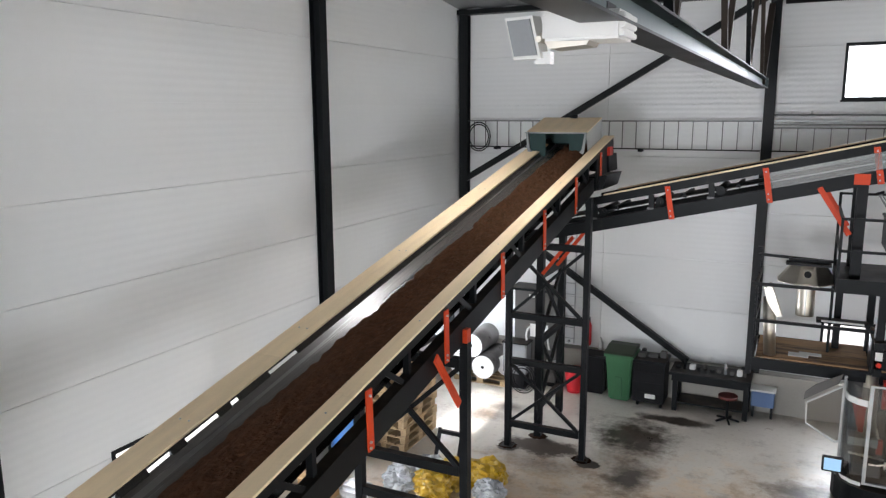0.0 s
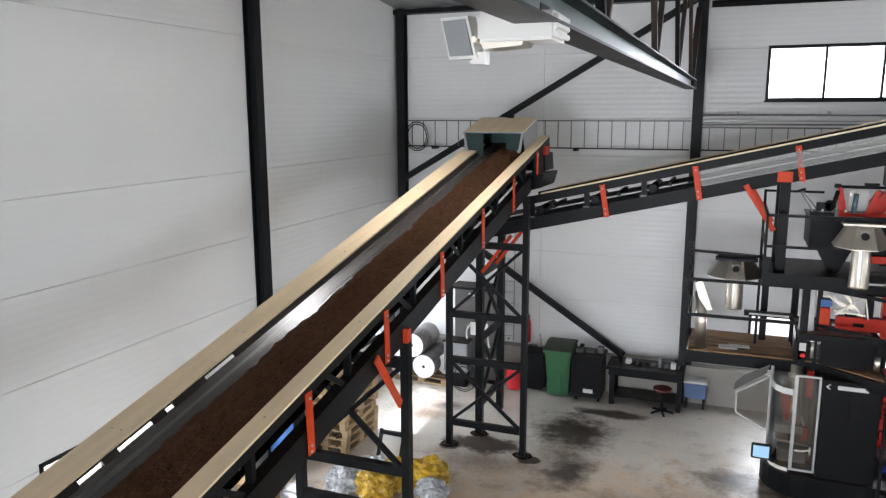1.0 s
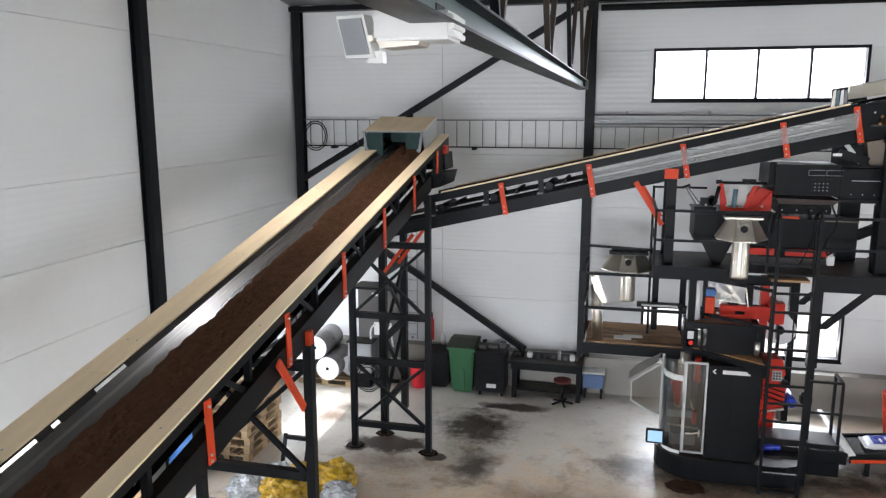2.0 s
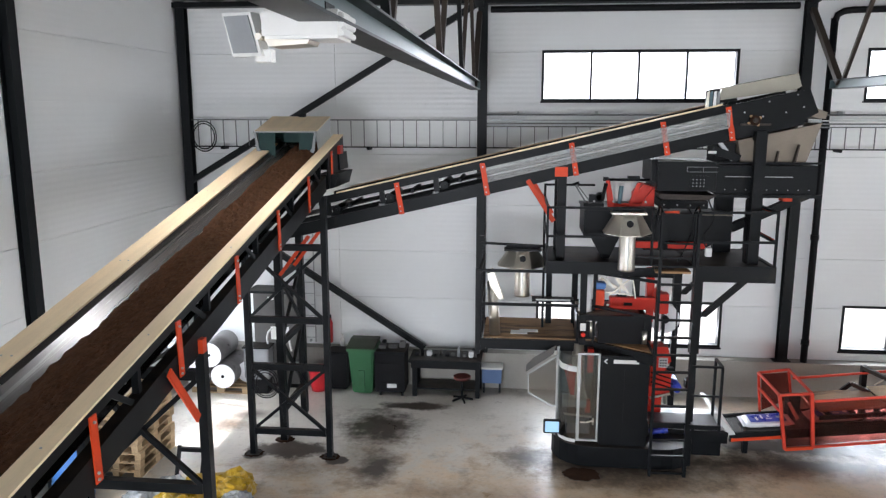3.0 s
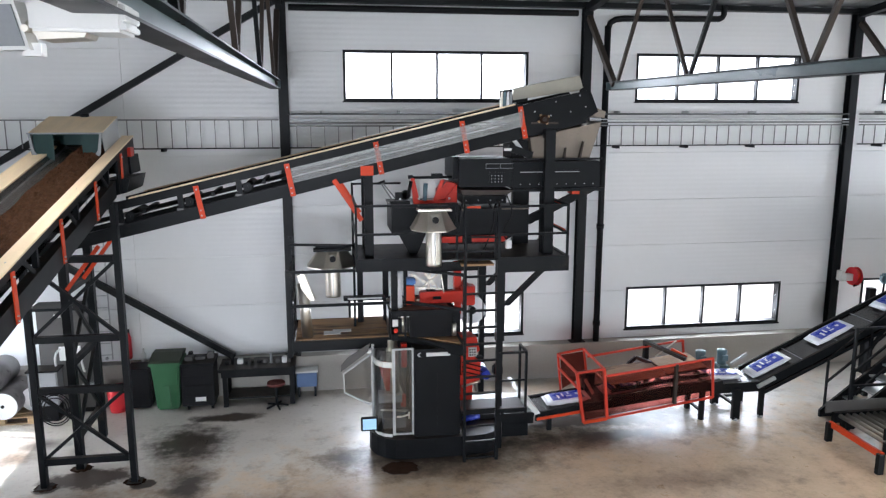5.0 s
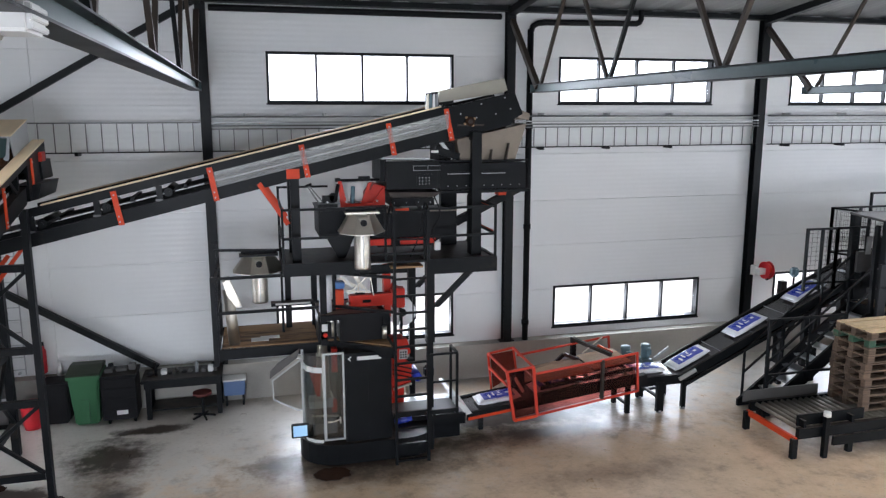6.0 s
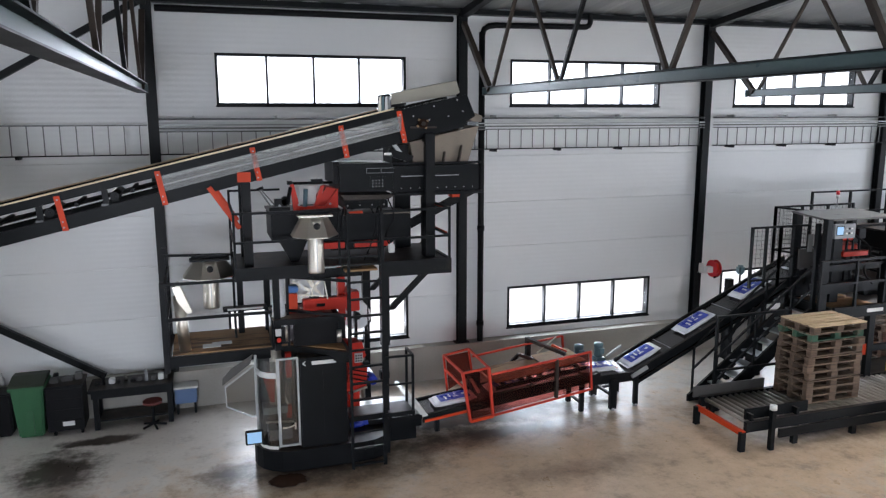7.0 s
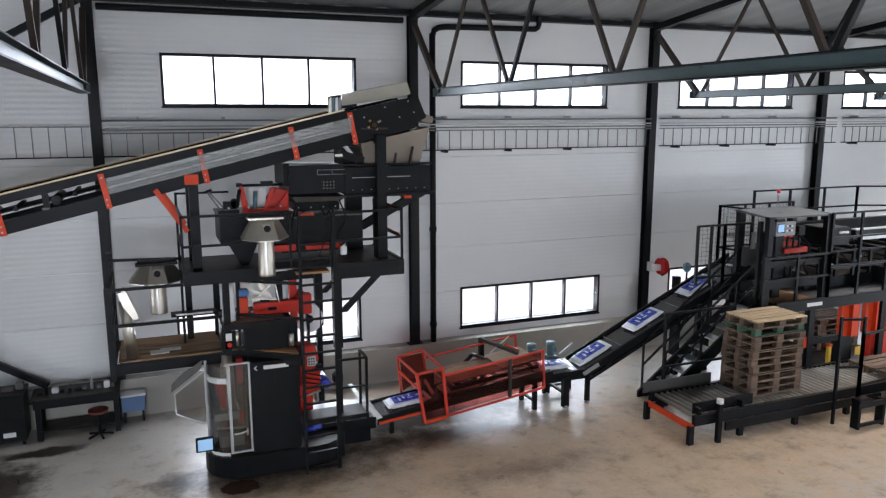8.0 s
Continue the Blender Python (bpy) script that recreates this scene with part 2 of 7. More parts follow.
def floor_material():
    m = bpy.data.materials.new("polished_concrete")
    m.use_nodes = True
    n, l = m.node_tree.nodes, m.node_tree.links
    b = n["Principled BSDF"]
    geo = n.new("ShaderNodeNewGeometry")

    def noise_tex(scale, detail, rough=0.55):
        t = n.new("ShaderNodeTexNoise")
        t.inputs["Scale"].default_value, t.inputs["Detail"].default_value, t.inputs["Roughness"].default_value = scale, detail, rough
        l.new(geo.outputs["Position"], t.inputs["Vector"])
        return t

    def ramp(src, a, c, lo=0.0, hi=1.0):
        r = n.new("ShaderNodeMapRange")
        r.inputs["From Min"].default_value, r.inputs["From Max"].default_value = a, c
        r.inputs["To Min"].default_value, r.inputs["To Max"].default_value = lo, hi
        l.new(src, r.inputs["Value"])
        return r.outputs[0]

    def mix(fac, a, c):
        x = n.new("ShaderNodeMix")
        x.data_type = "RGBA"
        l.new(fac, x.inputs["Factor"])
        for key, v in (("A", a), ("B", c)):
            if isinstance(v, tuple):
                x.inputs[key].default_value = (*v, 1)
            else:
                l.new(v, x.inputs[key])
        return x.outputs["Result"]

    def spot(x, y, rx, ry, soft):
        """A patch with a ragged edge, at its place on the floor, for dirt and painted shade."""
        mp = n.new("ShaderNodeMapping")
        mp.vector_type = "TEXTURE"
        mp.inputs["Location"].default_value, mp.inputs["Scale"].default_value = (x, y, 0), (rx, ry, 1)
        l.new(geo.outputs["Position"], mp.inputs["Vector"])
        length = n.new("ShaderNodeVectorMath")
        length.operation = "LENGTH"
        l.new(mp.outputs[0], length.inputs[0])
        ragged = n.new("ShaderNodeMath")
        ragged.operation = "MULTIPLY_ADD"
        l.new(noise_tex(2.6, 9, 0.7).outputs["Fac"], ragged.inputs[0])
        ragged.inputs[1].default_value = 1.6
        l.new(length.outputs["Value"], ragged.inputs[2])
        return ramp(ragged.outputs[0], 1.75, 1.75 - soft)

    cloud, fine, streak = noise_tex(0.5, 6), noise_tex(14, 5), noise_tex(1.7, 10, 0.72)
    col = mix(ramp(cloud.outputs["Fac"], 0.35, 0.65), (0.55, 0.515, 0.46), (0.44, 0.405, 0.355))
    for args in TAN:
        col = mix(spot(*args), col, mix(ramp(streak.outputs["Fac"], 0.4, 0.65), (0.60, 0.45, 0.305), (0.47, 0.34, 0.215)))
    col = mix(ramp(streak.outputs["Fac"], 0.54, 0.70, 0, 0.55), col, (0.165, 0.135, 0.105))
    col = mix(ramp(fine.outputs["Fac"], 0.55, 0.75, 0, 0.35), col, (0.22, 0.19, 0.16))
    for args in BROWN:
        col = mix(ramp(spot(*args), 0.0, 1.0, 0.0, 0.75), col, mix(ramp(fine.outputs["Fac"], 0.4, 0.6), (0.20, 0.130, 0.080), (0.12, 0.080, 0.052)))
    # dark peat dirt, plus the shade painted below bagger and press
    for args in DIRT_AND_SHADE:
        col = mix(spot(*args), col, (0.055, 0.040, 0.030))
    l.new(col, b.inputs["Base Color"])
    l.new(ramp(streak.outputs["Fac"], 0.35, 0.7, 0.27, 0.50), b.inputs["Roughness"])
    bp = n.new("ShaderNodeBump")
    bp.inputs["Strength"].default_value, bp.inputs["Distance"].default_value = 0.06, 0.01
    l.new(cloud.outputs["Fac"], bp.inputs["Height"])
    l.new(bp.outputs[0], b.inputs["Normal"])
    return m


# peat and dirt trodden into the floor, with shade painted under machines: x, y, half length, half depth, softness
TAN = [(6.0, 9.6, 10.5, 4.0, 0.6), (12.5, 9.8, 7.5, 3.6, 1.1), (-0.5, 9.0, 8.0, 2.8, 0.7), (6.4, 14.0, 5.0, 0.8, 0.8)]
BROWN = [(-5.2, 12.4, 0.55, 0.45, 0.7), (-2.4, 11.7, 0.75, 1.7, 0.9), (1.9, 10.9, 1.7, 0.5, 0.9), (4.1, 11.5, 2.4, 0.40, 0.8), (5.4, 10.0, 2.2, 0.5, 1.0),
         (-0.9, 10.3, 1.6, 0.5, 1.0), (9.4, 11.6, 1.3, 0.5, 1.0), (-3.6, 10.9, 1.2, 0.5, 0.9)]
DIRT_AND_SHADE = [(-3.8, 11.5, 0.80, 0.40, 0.3), (-2.45, 12.6, 0.9, 0.9, 0.55), (-2.2, 11.0, 0.5, 0.8, 0.7), (-1.9, 13.6, 0.8, 0.25, 0.4), (1.05, 11.12, 0.34, 0.24, 0.12),
         # (1.7, ...) is dirt and painted shade, both (4.9, ...) painted shade under the press
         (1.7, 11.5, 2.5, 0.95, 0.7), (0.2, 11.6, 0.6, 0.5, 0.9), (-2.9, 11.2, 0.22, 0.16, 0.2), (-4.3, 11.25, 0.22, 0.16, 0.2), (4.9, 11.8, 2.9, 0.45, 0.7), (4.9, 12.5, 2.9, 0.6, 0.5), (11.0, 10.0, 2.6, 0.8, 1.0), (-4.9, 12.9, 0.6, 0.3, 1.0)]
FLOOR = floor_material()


# ---------------------------------------------------------------- mesh helpers
def box(bm, x0, x1, y0, y1, z0, z1):
    v = [bm.verts.new((x, y, z)) for z in (z0, z1) for y in (y0, y1) for x in (x0, x1)]
    for f in ((0, 2, 3, 1), (4, 5, 7, 6), (0, 1, 5, 4), (2, 6, 7, 3), (0, 4, 6, 2), (1, 3, 7, 5)):
        bm.faces.new([v[i] for i in f])


def boxes(*sizes):
    bm = bmesh.new()
    for s in sizes:
        box(bm, *s)
    return bm


def rounded(x0, x1, y0, y1, z0, z1, r=0.01, seg=2):
    bm = boxes((x0, x1, y0, y1, z0, z1))
    bmesh.ops.bevel(bm, geom=bm.edges[:], offset=r, segments=seg, affect="EDGES")
    return bm


def beam_into(bm, p, q, w, h, up=(0, 0, 1)):
    """A bar from p to q, w across and h along up."""
    p, q = Vector(p), Vector(q)
    d = (q - p).normalized()
    u = Vector(up)
    if abs(d.dot(u)) > 0.98:
        u = Vector((0, 1, 0))
    s = d.cross(u).normalized()
    u = s.cross(d)
    v = [bm.verts.new(c + s * (i * w / 2) + u * (j * h / 2)) for c in (p, q) for j in (-1, 1) for i in (-1, 1)]
    for f in ((0, 1, 3, 2), (4, 6, 7, 5), (0, 4, 5, 1), (2, 3, 7, 6), (0, 2, 6, 4), (1, 5, 7, 3)):
        bm.faces.new([v[i] for i in f])


def bar(p, q, w, h=None, up=(0, 0, 1)):
    bm = bmesh.new()
    beam_into(bm, p, q, w, h or w, up)
    return bm


def lathe_into(bm, p, q, rings, n=20, caps=True):
    """A turned form about the line from p to q: rings of (share along, radius)."""
    p, q = Vector(p), Vector(q)
    d = q - p
    a = d.normalized().orthogonal().normalized()
    b = d.normalized().cross(a)
    made = []
    for s, r in rings:
        made.append([bm.verts.new(p + d * s + (a * math.cos(2 * math.pi * i / n) + b * math.sin(2 * math.pi * i / n)) * r) for i in range(n)])
    for c0, c1 in zip(made, made[1:]):
        for i in range(n):
            f = bm.faces.new((c0[i], c0[(i + 1) % n], c1[(i + 1) % n], c1[i]))
            f.smooth = True
    if caps:
        bm.faces.new(made[0][::-1])
        bm.faces.new(made[-1])


def rod(p, q, r, n=10):
    bm = bmesh.new()
    lathe_into(bm, p, q, [(0, r), (1, r)], n)
    return bm


def lathe(p, q, rings, n=20, caps=True):
    bm = bmesh.new()
    lathe_into(bm, p, q, rings, n, caps)
    return bm


def slab(points, axis, a, b):
    """A flat outline, given in the two other axes, drawn out along axis from a to b."""
    bm = bmesh.new()
    put = {"x": lambda u, v, w: (w, u, v), "y": lambda u, v, w: (u, w, v), "z": lambda u, v, w: (u, v, w)}[axis]
    lo = [bm.verts.new(put(u, v, a)) for u, v in points]
    hi = [bm.verts.new(put(u, v, b)) for u, v in points]
    bm.faces.new(lo)
    bm.faces.new(hi[::-1])
    k = len(points)
    for i in range(k):
        bm.faces.new((lo[i], hi[i], hi[(i + 1) % k], lo[(i + 1) % k]))
    bmesh.ops.recalc_face_normals(bm, faces=bm.faces)
    return bm


def mesh_of(name, bm, material):
    me = bpy.data.meshes.new(name)
    bmesh.ops.recalc_face_normals(bm, faces=bm.faces)
    bm.to_mesh(me)
    bm.free()
    me.materials.append(material)
    return me


def part(name, bm, material, parent, label=""):
    ob = new(name, mesh_of(name, bm, material))
    ob.parent = parent
    return tagged(ob, label)


def thing(name, label, category, group="", kind="", at=(0, 0, 0)):
    ob = new(name)
    ob.location = at
    return tagged(ob, label, category, group, kind)


def solid(name, bm, material, label, category, group="", kind=""):
    return tagged(new(name, mesh_of(name, bm, material)), label, category, group, kind)


def line_curve(name, pts, r, material, label="", category="", kind="", parent=None, smooth=True):
    c = bpy.data.curves.new(name, "CURVE")
    c.dimensions, c.bevel_depth, c.bevel_resolution, c.use_fill_caps = "3D", r, 2, True
    s = c.splines.new("BEZIER" if smooth else "POLY")
    s_points = s.bezier_points if smooth else s.points
    s_points.add(len(pts) - 1)
    for k, p in zip(s_points, pts):
        if smooth:
            k.co, k.handle_left_type, k.handle_right_type = p, "AUTO", "AUTO"
        else:
            k.co = (*p, 1)
    tmp = bpy.data.objects.new("tmp", c)
    me = bpy.data.meshes.new_from_object(tmp)
    bpy.data.objects.remove(tmp)
    me.name = name
    me.materials.clear()
    me.materials.append(material)
    ob = new(name, me)
    ob.parent = parent
    return tagged(ob, label, category, "", kind)


# ---------------------------------------------------------------- hall: floor, walls, roof
X0, X1, Y0, Y1 = -6.9, 31.0, -11.0, 15.0
EAVE, RIDGE_Y, RISE = 7.75, 2.0, 0.11
PLINTH, PLINTH_D = 0.74, 0.27
COLUMNS_X = [-0.75, 5.25, 11.22, 16.6, 22.6]

solid("floor", boxes((X0 - 0.3, X1 + 0.3, Y0 - 0.3, Y1 + 0.3, -0.2, 0.0)), FLOOR, "smooth stained grey concrete floor with peat dirt and shade painted under machines", "floor", kind="structure")
OUTSIDE = mat("pale_yard_gravel", (0.55, 0.50, 0.45), 0.9, var=0.2)
solid("ground", boxes((-600, 600, -600, 600, -0.6, -0.21)), OUTSIDE, "pale bright gravel yard outside the hall", "ground", kind="structure")

# bright hazy sky and pale bank far outside the windows
solid("backdrop", boxes((-120, 160, 90, 90.2, -0.5, 60)), emitter("hazy_sky", (0.96, 0.98, 1.0), 2.6), "bright white hazy sky outside", "sky", kind="structure")


def cut_rects(u0, u1, v0, v1, holes):
    us = sorted({u0, u1, *[min(max(h[i], u0), u1) for h in holes for i in (0, 1)]})
    vs = sorted({v0, v1, *[min(max(h[i], v0), v1) for h in holes for i in (2, 3)]})
    out = []
    for a, b in zip(vs, vs[1:]):
        run = None
        for c, d in zip(us, us[1:]):
            m = ((c + d) / 2, (a + b) / 2)
            if any(h[0] < m[0] < h[1] and h[2] < m[1] < h[3] for h in holes):
                run = None
            elif run:
                run[1] = d
            else:
                run = [c, d, a, b]
                out.append(run)
    return out


UP_Z, LOW_Z = (5.82, 6.79), (0.93, 1.87)
UPPER = [(0.39, 4.09), (6.38, 10.06), (12.08, 15.70), (17.45, 21.1), (23.4, 27.0)]
LOWER = [(0.39, 4.09), (6.38, 10.03), (12.05, 15.70), (17.45, 21.1), (23.4, 27.0)]
NORTH_HOLES = [(a, b, *UP_Z) for a, b in UPPER] + [(a, b, *LOW_Z) for a, b in LOWER]
# the last window of this wall is unseen and added
WEST_HOLES = [(5.46, 9.2, *LOW_Z), (11.0, 14.6, *LOW_Z), (-6.0, -2.4, *LOW_Z)]
# unseen gate, added to let daylight onto the conveyor and north wall
ADDED_GATE = (-5.6, -1.2, 0.0, 4.4)
# unseen windows, added as copies of the north ones to light the hall
SOUTH_HOLES = [(a, b, *UP_Z) for a, b in UPPER] + [(a, b, *LOW_Z) for a, b in LOWER]
SEAMS = [PLINTH, 1.80, 2.79, 3.77, 4.77, 5.77, 6.75, 9.3]


def north(u0, u1, v0, v1, d0, d1):
    return (u0, u1, Y1 + d0, Y1 + d1, v0, v1)


def west(u0, u1, v0, v1, d0, d1):
    return (X0 - d1, X0 - d0, u0, u1, v0, v1)


def south(u0, u1, v0, v1, d0, d1):
    return (u0, u1, Y0 - d1, Y0 - d0, v0, v1)


def east(u0, u1, v0, v1, d0, d1):
    return (X1 + d0, X1 + d1, u0, u1, v0, v1)


def wall(name, side, u0, u1, holes, breaks, label, seam_shift=0.0):
    core = bmesh.new()
    for r in cut_rects(u0, u1, 0.0, 9.3, holes):
        box(core, *side(*r, 0.05, 0.22))
    w = solid(name, core, PANEL, label, "wall", kind="structure")
    pl = bmesh.new()
    for r in cut_rects(u0, u1, 0.0, PLINTH, [h for h in holes if h[2] == 0.0]):
        box(pl, *side(*r, -PLINTH_D if side is north else -0.03, 0.05))
    part("plinth", pl, CONCRETE, w, "bare cast concrete plinth")
    for a, b in zip(SEAMS, SEAMS[1:]):
        for c, d in zip(breaks, breaks[1:]):
            for r in cut_rects(c + 0.003, d - 0.003, a + 0.003, b - 0.003, holes):
                if r[1] - r[0] > 0.02 and r[3] - r[2] > 0.02:
                    part("panel", boxes(side(*r, 0.0, 0.05)), PANEL, w)
    return w


wall("wall_north", north, X0, X1, NORTH_HOLES, [X0, -3.7, -0.75, 5.25, 11.22, 16.6, 22.6, X1], "white ribbed sandwich-panel wall on a concrete plinth")
wall("wall_west", west, Y0, Y1, WEST_HOLES, [Y0, -7, -1.4, 4.1, 9.85, Y1], "white ribbed sandwich-panel end wall with soft sheen")
wall("wall_south", south, X0, X1, SOUTH_HOLES + [ADDED_GATE], [X0, 0, 6, 12, 18, 24, X1], "unseen white sandwich-panel wall with windows and a gate added for daylight")
# unseen gate, added to brighten the west wall from afar
ADDED_EAST_GATE = (-8.0, 2.8, 0.0, 4.6)
wall("wall_east", east, Y0, Y1, [ADDED_EAST_GATE], [Y0, -5, 1, 7, 12, Y1], "unseen plain white sandwich-panel end wall with a gate added for daylight")


def ceiling_mesh():
    bm = bmesh.new()
    n = 190
    prof = []
    for i in range(n):
        x = X0 + (X1 - X0) * i / (n - 1)
        prof.append((x, 0.045 if i % 4 in (1, 2) else 0.0))
    rows = []
    for y, z in ((Y1, EAVE), (RIDGE_Y, EAVE + (Y1 - RIDGE_Y) * RISE), (Y0, EAVE)):
        rows.append([bm.verts.new((x, y, z + d)) for x, d in prof])
    for r0, r1 in zip(rows, rows[1:]):
        for i in range(n - 1):
            bm.faces.new((r0[i], r0[i + 1], r1[i + 1], r1[i]))
    ext = bmesh.ops.extrude_face_region(bm, geom=bm.faces[:])
    bmesh.ops.translate(bm, vec=(0, 0, 0.15), verts=[e for e in ext["geom"] if isinstance(e, bmesh.types.BMVert)])
    return bm


solid("ceiling", ceiling_mesh(), CEIL, "trapezoidal sheet-metal roof underside, white sheet greyed to bounce less light", "ceiling", kind="structure")


def window(index, side, u0, u1, v0, v1, panes, bright):
    w = thing("window_%d" % index, "wide dark-framed strip window with %d bright panes" % panes, "window", kind="structure")
    f = 0.05
    fr = bmesh.new()
    for r in ((u0, u1, v0, v0 + f), (u0, u1, v1 - f, v1), (u0, u0 + f, v0 + f, v1 - f), (u1 - f, u1, v0 + f, v1 - f)):
        box(fr, *side(*r, -0.012, 0.16))
    part("window_frame", fr, STEEL_FRAME, w, "black metal frame")
    pw = (u1 - u0 - 2 * f) / panes
    for i in range(panes):
        a = u0 + f + pw * i
        p = part("pane", boxes(side(a + 0.012, a + pw - 0.012, v0 + f, v1 - f, 0.07, 0.078)), PANE, w)
        p.visible_shadow = False
        if i:
            part("mullion", boxes(side(a - 0.02, a + 0.02, v0 + f, v1 - f, 0.02, 0.12)), STEEL_FRAME, w)
    part("window_sill", boxes(side(u0 - 0.02, u1 + 0.02, v0 - 0.03, v0, -0.03, 0.04)), STEEL_FRAME, w)


k = 0
for side, holes in ((north, NORTH_HOLES), (west, WEST_HOLES), (south, SOUTH_HOLES)):
    for h in holes:
        k += 1
        window(k, side, *h, 4, True)
        um, vm, wd = (h[0] + h[1]) / 2, (h[2] + h[3]) / 2, h[1] - h[0] - 0.2
        if side is north:
            window_lamp(um, Y1 + 0.20, vm, wd, 0.75, 180, LAMP_N if vm < 3 else LAMP_N * 0.7)
        elif side is west:
            window_lamp(X0 - 0.20, um, vm, wd, 0.75, -90, LAMP_W)
        else:
            window_lamp(um, Y0 - 0.20, vm, wd, 0.75, 0, LAMP_S if vm < 3 else LAMP_S * 0.12)

# daylight of the two added gates, which stay out of view
added_east_light = window_lamp(X1 + 0.25, (ADDED_EAST_GATE[0] + ADDED_EAST_GATE[1]) / 2, 2.3, 10.8, 4.4, 90, LAMP_EAST)
added_gate_light = window_lamp((ADDED_GATE[0] + ADDED_GATE[1]) / 2, Y0 - 0.25, 2.2, 4.3, 4.3, 0, LAMP_GATE)


def h_column(x, y, along_y, h, z0=0.0, name="steel_column"):
    c = thing(name, "black painted steel column against the white wall", "column", "hall columns", "structure")
    a, b, t = 0.09, 0.09, 0.012
    bm = bmesh.new()
    if along_y:
        box(bm, x - a, x + a, y - b, y - b + t, z0, h)
        box(bm, x - a, x + a, y + b - t, y + b, z0, h)
        box(bm, x - 0.006, x + 0.006, y - b + t, y + b - t, z0, h)
    else:
        box(bm, x - b, x - b + t, y - a, y + a, z0, h)
        box(bm, x + b - t, x + b, y - a, y + a, z0, h)
        box(bm, x - b + t, x + b - t, y - 0.006, y + 0.006, z0, h)
    part("shaft", bm, STEEL_FRAME, c)
    part("base_plate", boxes((x - 0.16, x + 0.16, y - 0.10, y + 0.10, z0, z0 + 0.02)), STEEL_FRAME, c)
    return c


for x in COLUMNS_X:
    h_column(x, Y1 - 0.135, True, EAVE, PLINTH)
h_column(X0 + 0.14, Y1 - 0.135, True, EAVE, PLINTH)
for y in (9.62, 4.0, -1.4, -7.0):
    h_column(X0 + 0.105, y, False, EAVE + 0.5)


# ---------------------------------------------------------------- roof trusses
def truss(x):
    t = thing("roof_truss", "dark painted steel lattice roof truss spanning the hall", "roof truss", "roof trusses")
    part("bottom_flange", boxes((x - 0.09, x + 0.09, -9.5, 13.45, 6.0, 6.014)), STEEL_FRAME, t)
    part("chord_web", boxes((x - 0.006, x + 0.006, -9.5, 13.45, 6.014, 6.141)), CHORD, t, "chord web with window sheen painted in as blue-grey")
    part("top_flange", boxes((x - 0.09, x + 0.09, -9.5, 13.45, 6.141, 6.155)), STEEL_FRAME, t)
    part("end_plate", boxes((x - 0.09, x + 0.09, 13.45, 13.462, 6.0, 6.155)), CHORD, t)

    def top(y):
        return EAVE - 0.14 + (Y1 - y) * RISE if y > RIDGE_Y else EAVE - 0.14 + (y - Y0) * RISE
    part("top_chord", bar((x, Y1 - 0.25, top(Y1 - 0.25)), (x, RIDGE_Y, top(RIDGE_Y)), 0.16, 0.14), STEEL_FRAME, t)
    part("top_chord", bar((x, Y0 + 0.25, top(Y0 + 0.25)), (x, RIDGE_Y, top(RIDGE_Y)), 0.16, 0.14), STEEL_FRAME, t)
    part("end_strut", bar((x, 14.75, 7.45), (x, 13.3, 6.1), 0.10), BROWN_STEEL, t)
    nodes = [13.2, 10.45, 7.65, 4.65, 1.7, -1.2, -4.1, -7.0]
    for i, (y, q) in enumerate(zip(nodes, nodes[1:])):
        m = (y + q) / 2
        part("diagonal", bar((x, y - 0.05, 6.15), (x, m + 0.06, top(m)), 0.055), STEEL_FRAME if i % 2 else BROWN_STEEL, t)
        part("diagonal", bar((x, q + 0.05, 6.15), (x, m - 0.06, top(m)), 0.055), BROWN_STEEL, t)
    return t


for x in (-0.81, 5.25, 11.22, 16.8, 22.6):
    truss(x)

# purlin beam and pipes along the long wall
solid("eave_beam", boxes((X0, X1, Y1 - 0.24, Y1 - 0.02, EAVE - 0.11, EAVE - 0.01)), STEEL_FRAME, "dark steel eave beam along the wall top", "beam", kind="structure")
rp = thing("drain_pipe", "black rainwater pipe running along the wall and down beside a column", "pipe")
line_curve("level_run", [(-0.6, 14.72, 7.52), (5.0, 14.72, 7.52)], 0.06, PLASTIC_DARK, parent=rp, smooth=False)
line_curve("upper_run", [(8.1, 14.75, 7.74), (8.1, 14.75, 7.56), (8.07, 14.75, 7.50), (8.0, 14.75, 7.47), (5.95, 14.77, 7.44), (5.80, 14.78, 7.42), (5.70, 14.79, 7.36), (5.66, 14.80, 7.22)], 0.06, PLASTIC_DARK, parent=rp, smooth=False)
part("down_pipe", rod((5.66, 14.80, 0.75), (5.66, 14.80, 7.3), 0.065, 14), PLASTIC_DARK, rp)
for z in (1.1, 3.2, 5.3):
    part("pipe_socket", rod((5.66, 14.80, z), (5.66, 14.80, z + 0.10), 0.08, 14), PLASTIC_DARK, rp)

# wall bracing
solid("wall_brace", bar((-6.75, 14.82, 4.2), (-0.85, 14.82, 7.65), 0.10, 0.12), STEEL_FRAME, "dark diagonal steel wall brace", "brace", "wall braces", "structure")
solid("wall_brace", bar((-6.75, 14.82, 3.9), (-1.9, 14.82, 0.78), 0.10, 0.12), STEEL_FRAME, "dark diagonal steel wall brace down to the plinth", "brace", "wall braces", "structure")


